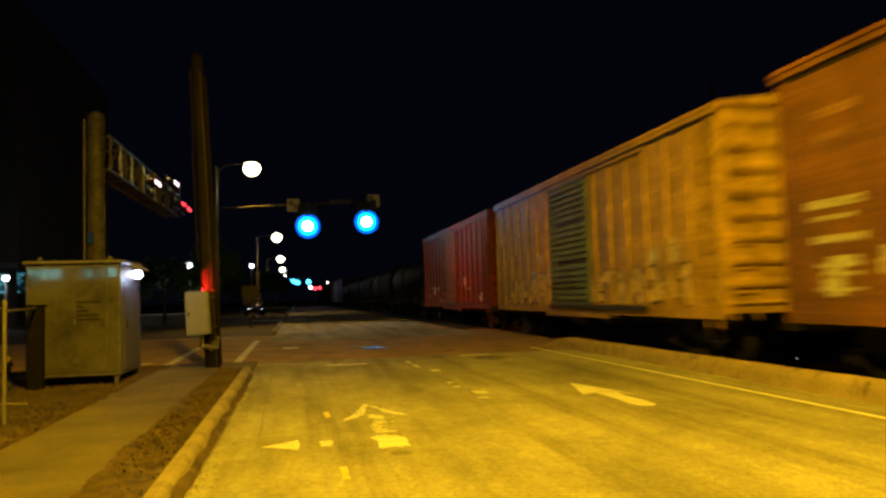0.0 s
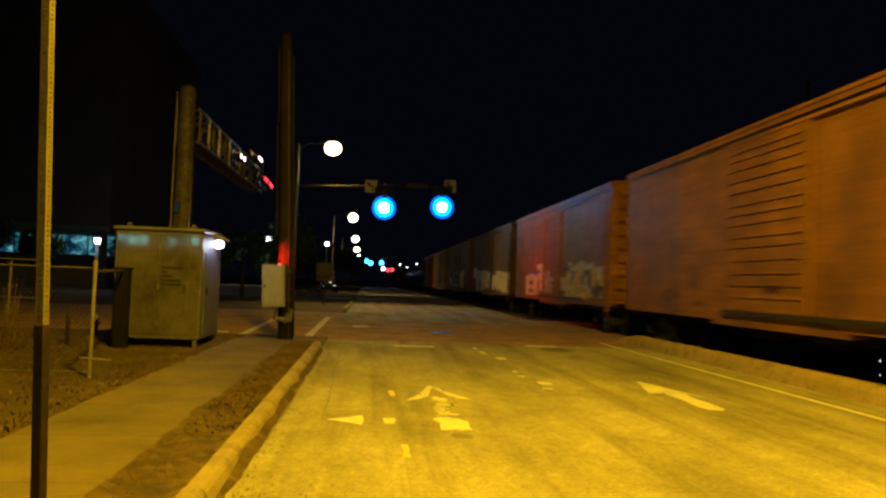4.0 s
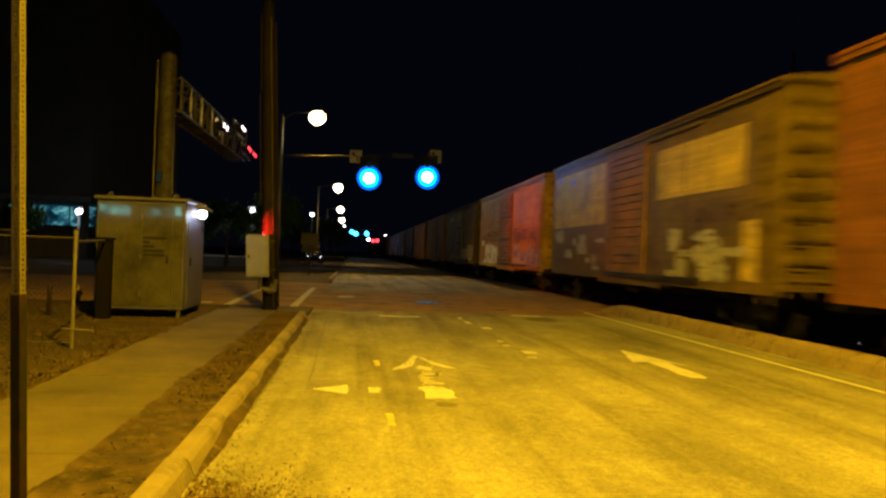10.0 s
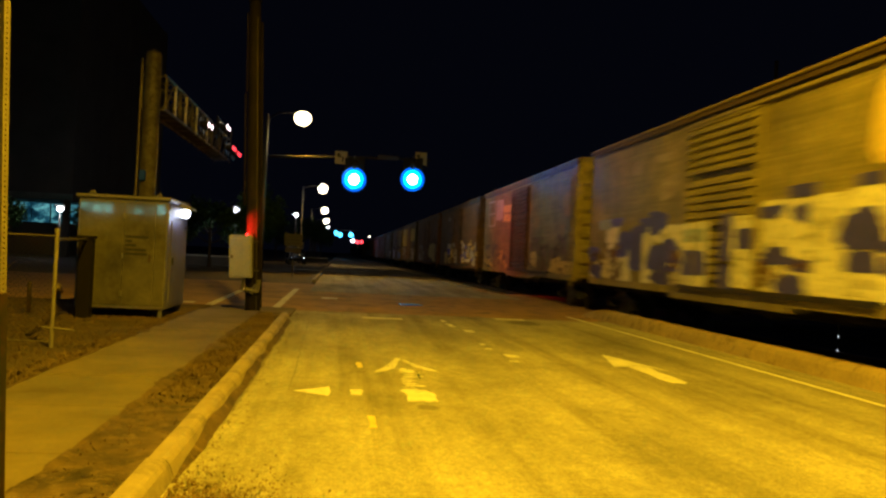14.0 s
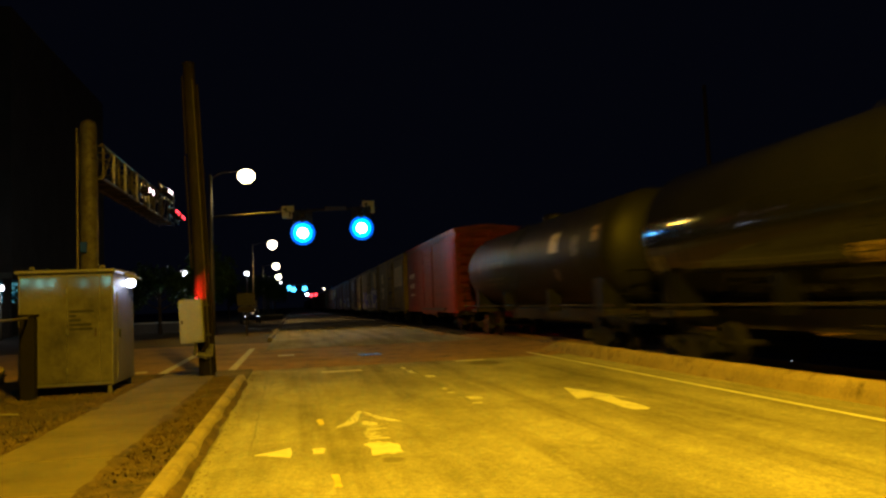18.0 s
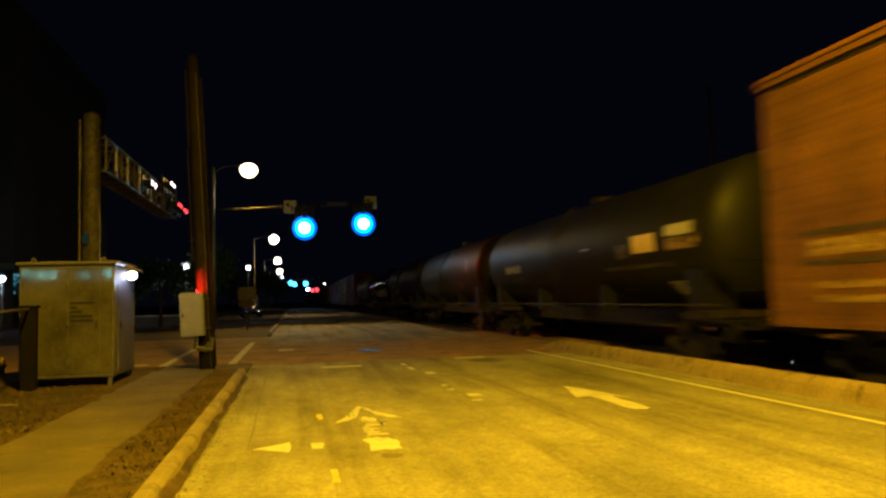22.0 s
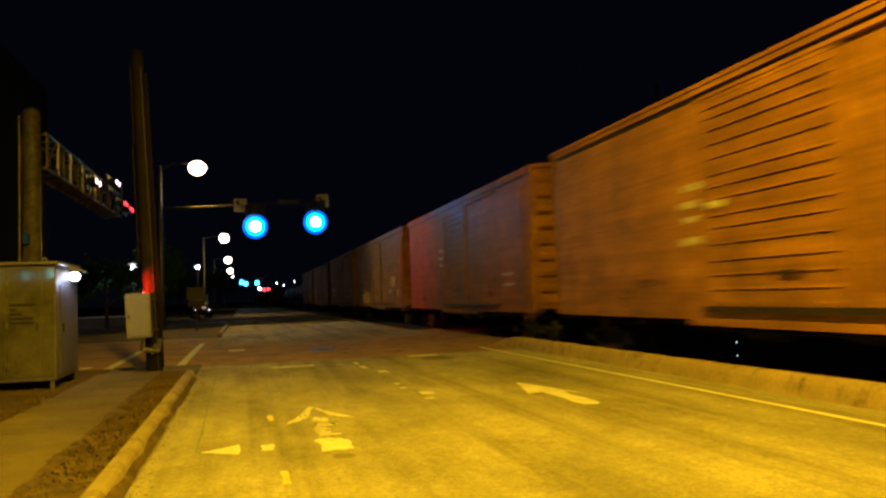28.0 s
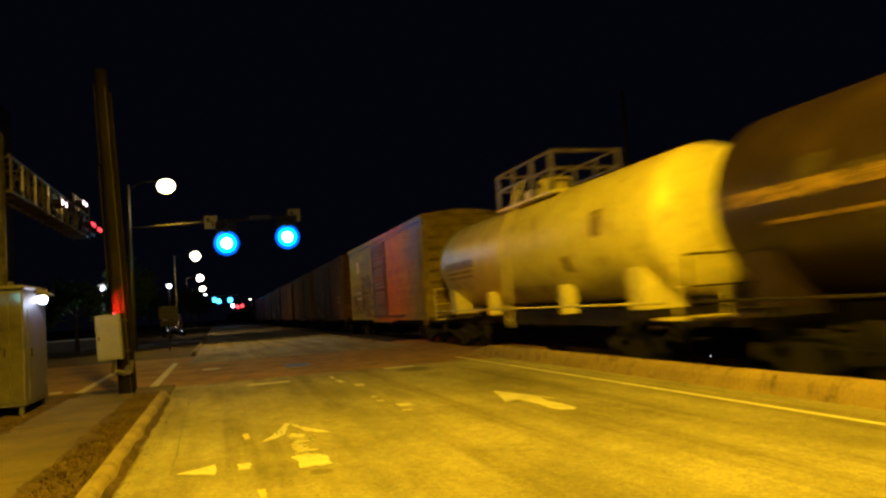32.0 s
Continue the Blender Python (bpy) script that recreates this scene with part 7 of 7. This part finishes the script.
patches(cars["C"], [(-2.7, -3.27, 1.68, 2.47), (-3.21, -3.97, 1.95, 2.36), (-4.03, -4.51, 1.42, 2.46), (-4.51, -5.04, 1.37, 2.49), (-1.6, -2.63, 1.38, 1.91), (-2.36, -3.98, 1.12, 1.68), (-3.87, -5.04, 1.04, 1.42), (-5.1, -6.2, 1.2, 2.4), (-6.1, -7.4, 1.15, 2.2)], LP, "rubbed pale spray-painted piece", 83, 0.08, 0.014, 0.25)
patches(cars["C"], [(-3.27, -3.98, 1.75, 2.12), (-4.61, -4.99, 1.62, 1.93), (-5.6, -6.1, 1.5, 1.9)], BL, "blue spray-painted spots", 84, 0.15, 0.022)
scribble(cars["C"], -7.6, -1.8, 1.2, 2.4, YE, 85, "yellow sprayed strokes", 9, 0.028)
scribble(cars["C"], -7.6, -1.8, 1.2, 2.2, DK, 71, "dark marks between the letters", 8, 0.034)
# G
scribble(cars["G"], -7, 5, 1.15, 2.0, YE, 7, "faded yellow spray-painted patches", 20)
patches(cars["G"], [(-4.4, -6.6, 1.1, 2.2), (-2.2, -4.0, 1.15, 1.9)], LP, "pale rubbed-off spray paint", 52, 0.2)
stencil(cars["G"], [(3.5, 4.3, 4.15, 0.2), (4.9, 5.6, 4.15, 0.2)], LP)
# H
panel(cars["H"], 1.7, 7.9, 1.1, 4.55, P["ochre"], "ochre repainted half of the side")
patches(cars["H"], [(7.28, 6.39, 2.09, 2.37), (6.57, 5.75, 1.02, 1.26), (5.99, 5.29, 1.02, 2.15), (5.29, 4.72, 1.02, 2.17), (4.74, 4.21, 1.63, 2.12), (4.24, 3.1, 1.02, 2.11), (4.68, 4.16, 1.02, 1.33), (3.2, 2.2, 1.05, 2.0)], W8, "large solid white spray-painted piece", 9, 0.07, 0.014, 0.2)
patches(cars["H"], [(5.3, 5.6, 1.3, 1.8), (4.0, 4.3, 1.5, 2.1), (3.0, 3.2, 1.2, 1.6)], M["rust_wash"], "brown gaps in the white piece", 74, 0.2, 0.02)
patches(cars["H"], [(1.8, 3.6, 2.2, 2.8), (3.2, 5.2, 2.3, 2.9), (4.8, 7.4, 2.2, 2.7)], M["rust_wash"], "brown smear above the white piece", 75, 0.2, 0.009)
patches(cars["H"], [(-1.95, -4.0, 1.03, 1.41), (-3.75, -5.93, 1.02, 1.3), (-5.74, -7.88, 1.02, 1.2)], LP, "pale ground of a sprayed piece", 92, 0.10, 0.011)
patches(cars["H"], [(-2.04, -3.53, 1.41, 2.06), (-3.56, -4.86, 1.28, 1.79), (-4.5, -5.57, 1.07, 1.84), (-5.57, -6.53, 1.02, 1.98), (-6.45, -7.14, 1.02, 1.58), (-6.91, -7.9, 1.51, 1.85), (-7.14, -7.9, 1.02, 1.51)], SK, "pale blue sprayed block letters", 10, 0.08, 0.016, 0.22)
patches(cars["H"], [(-2.5, -2.9, 1.5, 1.8), (-4.0, -4.3, 1.3, 1.6), (-5.3, -5.6, 1.1, 1.5), (-6.4, -6.7, 1.1, 1.6)], BL, "dark blue gaps between the letters", 93, 0.15, 0.024)
patches(cars["H"], [(-1.8, -3.6, 2.1, 2.8), (-3.2, -5.4, 2.2, 2.75), (-5.0, -7.0, 2.1, 2.6)], M["rust_wash"], "brown smear over the yellow paint", 53, 0.2, 0.009)
# I
panel(cars["I"], 1.8, 7.8, 2.6, 4.5, M["panel_yellow"], "bright repainted panel")
panel(cars["I"], -6.8, -2.3, 3.05, 4.3, M["panel_yellow"], "bright repainted panel")
panel(cars["I"], 1.7, 7.4, 1.1, 2.55, P["dull_brown"], "brown lower side")
patches(cars["I"], [(-6.75, -7.45, 1.15, 2.35)], M["panel_yellow"], "upright yellow painted block", 88, 0.02, 0.012, 0.1)
scribble(cars["I"], -6.6, -3.4, 1.2, 2.1, LP, 89, FADED, 12, 0.016)
stencil(cars["I"], [(5.3, 5.7, 4.1, 0.2), (6.9, 7.4, 4.25, 0.24)], SK)
scribble(cars["I"], 1.8, 7.0, 1.2, 2.3, LP, 11, FADED, 13)
scribble(cars["I"], -7.0, -1.8, 1.2, 2.6, M["rust_wash"], 54, "brown rusty smears", 8)
# J
patches(cars["J"], [(6.47, 5.08, 1.82, 2.64), (4.74, 2.23, 1.05, 2.08), (6.76, 5.34, 1.02, 1.41), (-6.22, -7.48, 1.86, 2.46), (-6.59, -7.56, 1.02, 1.23)], M["tank_lettering"], "dim worn spray-painted patches", 12, 0.12)
patches(cars["J"], [(-1.62, -2.43, 1.56, 2.23), (-2.08, -3.06, 1.48, 2.5), (-2.95, -4.02, 1.41, 2.6), (-3.93, -5.05, 1.36, 2.6), (-4.97, -6.03, 1.54, 2.48), (-4.45, -6.02, 1.11, 1.54), (-2.91, -4.43, 1.37, 1.59), (-5.14, -6.32, 1.02, 1.24)], M["spray_gold"], "large pale yellow cloud-shaped piece", 13, 0.10)
scribble(cars["J"], 2.0, 6.6, 1.1, 2.4, LP, 94, FADED, 9, 0.02)
# K
patches(cars["K"], [(-2.27, -3.33, 2.14, 2.39), (4.23, 2.55, 1.66, 2.47), (-6.07, -7.16, 1.06, 1.37), (-3.41, -5.41, 1.27, 1.47), (-4.07, -4.58, 1.66, 2.04)], W8, "white sprayed strokes", 14, 0.10, 0.012, 0.25)
patches(cars["K"], [(-2.7, -4.01, 1.47, 1.89), (-5.25, -6.52, 1.62, 1.89), (-3.34, -3.97, 2.04, 2.28), (4.03, 2.85, 1.77, 2.12), (-5.88, -6.54, 1.36, 1.69), (-2.0, -2.5, 1.2, 1.7)], BL, "dark blue sprayed patches", 15, 0.10, 0.018, 0.25)
patches(cars["K"], [(5.46, 4.13, 1.02, 1.89), (3.75, 2.44, 1.02, 1.54), (-1.66, -2.62, 2.41, 2.59), (-4.54, -5.82, 2.26, 2.4), (-4.23, -4.86, 1.59, 2.0), (-5.14, -5.88, 1.47, 1.62), (-6.49, -7.37, 2.12, 2.23), (-5.32, -5.69, 2.45, 2.59), (-7.12, -7.79, 1.65, 1.89), (-2.36, -3.07, 1.21, 1.55), (2.51, 1.61, 1.45, 2.11), (-5.72, -6.5, 1.99, 2.15)], M["spray_gold"], "yellow sprayed strokes", 72, 0.10, 0.024, 0.25)
patches(cars["K"], [(1.19, 0.15, 1.48, 1.99), (0.13, -0.81, 1.12, 2.08)], LP, "pale spray paint across the door", 55, 0.10, 0.105, 0.25)
patches(cars["K"], [(1.5, 0.21, 2.09, 2.51)], SK, "pale blue spot of spray paint", 56, 0.10, 0.108, 0.3)
scribble(cars["K"], -7.6, -1.8, 1.1, 2.5, LP, 73, FADED, 16, 0.030)
stencil(cars["K"], [(3.5, 4.2, 4.05, 0.22)], LP)
# L
patches(cars["L"], [(7.03, 5.34, 4.36, 4.44), (6.92, 6.72, 3.19, 4.46), (5.43, 5.26, 3.17, 4.36), (6.92, 5.25, 3.76, 3.82), (6.82, 5.16, 3.15, 3.22)], LP, "pale square frame of painted lines", 95, 0.02, 0.012, 0.1)
patches(cars["L"], [(5.02, 4.23, 3.41, 4.4), (4.17, 3.45, 3.36, 4.36)], LP, "pale painted block", 96, 0.03, 0.012, 0.12)
patches(cars["L"], [(3.34, 2.51, 3.7, 4.04), (3.29, 2.46, 3.3, 3.64), (2.41, 1.63, 3.68, 4.03), (2.36, 1.6, 3.26, 3.6)], M["spray_gold"], "bright yellow painted block", 97, 0.03, 0.012, 0.12)
scribble(cars["L"], 2.0, 7.4, 1.2, 2.1, DK, 78, "dark faded tags", 8)
scribble(cars["L"], 2.0, 7.4, 1.15, 1.8, YE, 79, FADED, 7, 0.02)
scribble(cars["L"], -7.6, -1.8, 1.15, 1.6, YE, 80, FADED, 8, 0.022)
stencil(cars["L"], [(6.3, 7.5, 2.0, 0.28), (4.2, 5.6, 2.0, 0.26)], LD)
patches(cars["L"], [(-1.9, -4.2, 1.15, 2.4), (-3.8, -6.0, 1.15, 2.2), (-5.6, -7.8, 1.15, 2.5)], M["rust_wash"], "rusty orange lower side", 16, 0.15)
scribble(cars["L"], -7.6, -1.9, 2.5, 4.2, P["sand"], 77, "pale worn patches of paint", 7)
# M
patches(cars["M"], [(7.94, 6.52, 1.12, 1.64), (6.66, 5.64, 2.12, 2.62), (5.79, 4.67, 1.02, 2.0), (3.93, 3.21, 1.02, 2.51), (3.28, 2.47, 2.08, 2.53), (2.56, 1.6, 1.5, 2.5), (2.24, 1.62, 1.02, 1.55), (6.5, 5.9, 1.1, 2.1)], W8, "white sprayed block letters", 17, 0.06, 0.014, 0.2)
patches(cars["M"], [(4.78, 3.92, 1.39, 2.43), (3.27, 2.48, 1.48, 2.03), (4.04, 2.57, 2.52, 2.72), (7.25, 5.36, 2.57, 2.80), (5.61, 4.81, 1.97, 2.34), (2.83, 2.35, 1.02, 1.48)], BL, "dark blue gaps between the letters", 60, 0.08, 0.021, 0.25)
patches(cars["M"], [(7.24, 6.17, 2.49, 2.79)], SK, "pale blue spot of spray paint", 98, 0.1, 0.026)
patches(cars["M"], [(1.4, 0.32, 1.34, 1.88), (-0.3, -0.75, 1.1, 2.6), (-0.9, -1.5, 1.9, 2.3)], BL, "blue spray paint across the door", 58, 0.08, 0.107, 0.25)
patches(cars["M"], [(1.45, 0.2, 1.15, 2.5), (-0.4, -1.5, 1.15, 2.55)], W8, "pale spray paint across the door", 57, 0.06, 0.103, 0.2)
patches(cars["M"], [(1.42, 0.38, 2.06, 2.35)], SK, "pale blue spray paint on the door", 99, 0.08, 0.11, 0.25)
patches(cars["M"], [(-1.62, -2.33, 1.12, 2.79), (-2.27, -3.29, 1.1, 2.79), (-3.23, -4.12, 1.09, 2.79), (-4.07, -4.93, 1.05, 2.85), (-4.85, -5.9, 1.08, 2.8), (-5.8, -7.7, 1.1, 2.75)], W8, "broad yellow-white spray-painted ground", 59, 0.05, 0.014, 0.15)
patches(cars["M"], [(-2.51, -3.28, 2.79, 3.0), (-4.29, -4.83, 2.84, 3.03), (-3.92, -4.85, 2.02, 2.27), (-4.03, -4.81, 1.55, 1.87), (-1.81, -2.47, 1.65, 1.95), (-2.61, -3.22, 1.52, 1.73), (-5.3, -6.0, 1.6, 2.0), (-6.4, -7.0, 1.9, 2.3), (-6.5, -7.1, 1.3, 1.6)], BL, "dark blue counters of large letters", 18, 0.07, 0.022, 0.25)
patches(cars["M"], [(-3.15, -3.89, 2.22, 2.42), (-3.17, -3.6, 1.94, 2.21), (-4.25, -4.96, 1.31, 1.45)], LP, "grey rubbed paint inside the letters", 61, 0.1, 0.026)
patches(cars["M"], [(-4.6, -5.9, 3.1, 4.4), (-5.2, -6.6, 2.9, 4.2)], M["spray_gold"], "pale upright patch of spray paint", 61, 0.12)
patches(cars["M"], [(-7.2, -7.9, 3.2, 3.75)], SK, "pale blue spot of spray paint", 76, 0.15)
scribble(cars["M"], 1.7, 7.8, 1.15, 2.6, BL, 103, "blue sprayed strokes between the letters", 16, 0.024)
scribble(cars["M"], -7.7, -1.7, 1.15, 2.8, BL, 104, "blue sprayed strokes between the letters", 16, 0.024)
scribble(cars["M"], -7.7, 7.7, 1.1, 1.8, M["rust_wash"], 105, "brown rust at the foot of the letters", 14, 0.027)
scribble(cars["M"], 1.8, 7.6, 2.6, 4.2, P["cream"], 62, "pale worn patches of paint", 7)
# N, O
patches(cars["N"], [(6.38, 5.14, 3.17, 4.01), (6.71, 4.55, 2.47, 2.83), (5.86, 4.76, 1.88, 2.45)], M["spray_gold"], "pale yellow painted block", 86, 0.05, 0.012, 0.15)
panel(cars["N"], -6.4, -2.2, 2.7, 4.15, M["spray_gold"], "bright repainted panel")
stencil(cars["O"], [(5.0, 7.0, 3.0, 0.3), (5.0, 6.8, 2.4, 0.3), (5.0, 6.6, 1.9, 0.16)], LP)
# T, U, V, W, X, Y
patches(cars["T"], [(4.3, 7.3, 2.28, 2.37), (4.3, 7.3, 1.84, 1.92)], LD, "dark line of a lettering panel", 101, 0.02, 0.012, 0.08)
stencil(cars["T"], [(4.5, 7.1, 1.98, 0.24)], M["tank_lettering"])
stencil(cars["T"], [(5.0, 6.9, 1.50, 0.10), (5.0, 6.9, 1.30, 0.10)], M["tank_lettering"])
patches(cars["T"], [(3.4, 1.6, 1.02, 2.2), (-2.38, -4.86, 1.43, 2.02)], M["tank_lettering"], "dim rubbed patch of pale paint", 22, 0.10)
patches(cars["T"], [(3.0, 1.7, 1.05, 1.55)], LP, "pale rubbed patch above the sill", 87, 0.14, 0.02)
stencil(cars["T"], [(-7.71, -6.85, 2.06, 0.07), (-7.7, -6.86, 1.82, 0.09)], LP)
for c in "TUVYX":
    stencil(cars[c], [(1.7, 2.3, 3.15, 0.12), (1.7, 2.4, 2.85, 0.12), (1.8, 2.3, 2.6, 0.1), (-6.4, -5.4, 2.0, 0.08), (-6.4, -5.4, 1.7, 0.08)], LP)
stencil(cars["U"], [(5.4, 7.1, 2.4, 0.16), (5.4, 7.0, 2.1, 0.14), (5.6, 7.1, 1.75, 0.14)], LP)
patches(cars["U"], [(-1.2, -0.4, 1.28, 1.42)], LP, "small pale plate low on the door", 64, 0.05, 0.105)
stencil(cars["V"], [(4.4, 6.4, 2.1, 0.3), (4.4, 6.2, 1.7, 0.2)], LP)
stencil(cars["Y"], [(1.75, 2.4, 2.2, 0.14)], LP)
patches(cars["Y"], [(0.9, 1.4, 2.75, 2.88)], LP, "small pale plate on the door", 65, 0.05, 0.105)
for c in "DEFXYVU":
    scribble(cars[c], -6.5, 6.5, 1.15, 1.9, M["rust_wash"], ord(c), "brown rusty smears", 6)
patches(cars["W"], [(2.9, 4.2, 1.1, 1.8), (3.8, 5.0, 1.15, 1.9), (4.7, 5.9, 1.1, 1.75)], M["spray_gold"], "bright yellow spray-painted piece", 24, 0.16)
stencil(cars["W"], [(5.4, 7.3, 2.1, 0.3)], LD)
scribble(cars["W"], -7, 2, 1.2, 2.4, YE, 66, FADED, 10)
# Z, a
M["label_green"] = worn_paint("faded_green_stencil_paint", (0.075, 0.085, 0.04), 0.48, 3.0)
patches(cars["Z"], [(3.9, 4.6, 2.02, 2.25), (4.5, 5.3, 2.05, 2.27), (5.2, 6.1, 2.08, 2.26), (2.9, 3.6, 1.95, 2.12)], M["label_green"], "faded green painted band", 67, 0.10)
panel(cars["Z"], 2.15, 2.6, 1.85, 2.3, LD, "dark patch beside the door")
panel(cars["Z"], 1.58, 1.85, 1.6, 1.9, LD, "dark patch beside the door")
stencil(cars["Z"], [(1.7, 2.3, 2.92, 0.16), (1.7, 2.3, 2.72, 0.16), (2.6, 3.0, 2.4, 0.24), (4.9, 5.5, 1.62, 0.06), (4.9, 5.4, 1.5, 0.06), (4.9, 5.4, 1.4, 0.06), (5.7, 6.2, 1.6, 0.05), (5.7, 6.2, 1.45, 0.05), (3.8, 4.6, 1.36, 0.05), (3.9, 4.5, 1.24, 0.08), (3.2, 4.9, 1.14, 0.05), (2.0, 2.6, 1.16, 0.10), (-6.0, -4.8, 2.3, 0.1), (-6.0, -4.8, 2.0, 0.1)], LP)
patches(cars["a"], [(1.9, 4.6, 1.15, 2.2), (4.2, 6.8, 1.2, 2.5), (6.4, 8.2, 1.2, 2.3), (2.2, 5.0, 2.2, 3.2)], M["rust_wash"], "brown rust washed over the yellow paint", 91, 0.14)
stencil(cars["a"], [(5.5, 6.4, 3.5, 0.6)], M["spray_gold"])
panel(cars["a"], 4.2, 4.7, 1.75, 2.7, M["label_red"], "maroon painted panel")
stencil(cars["a"], [(5.0, 6.9, 2.56, 0.07), (5.0, 6.9, 1.80, 0.07)], M["label_red"])
stencil(cars["a"], [(5.1, 6.8, 2.34, 0.12), (5.1, 6.6, 2.02, 0.12)], LP)


# ---------------------------------------------------------------- what moves
def motions():
    for c, y in MOVING:
        walk(c, [(t, pose(TRACK_X, y + SPEED * t, 0)) for t in (0, 8, 16, 24, 32)])
    step = SPEED / 30.0 / 0.42
    first = WHEELS[0]
    walk(first, [(k / 30.0, Matrix.Rotation(-step * k, 4, "X")) for k in range(961)])
    for w in WHEELS[1:]:
        w.rotation_mode = "QUATERNION"
        w.animation_data_create()
        w.animation_data.action = first.animation_data.action
        w.animation_data.action_slot = first.animation_data.action_slot


motions()
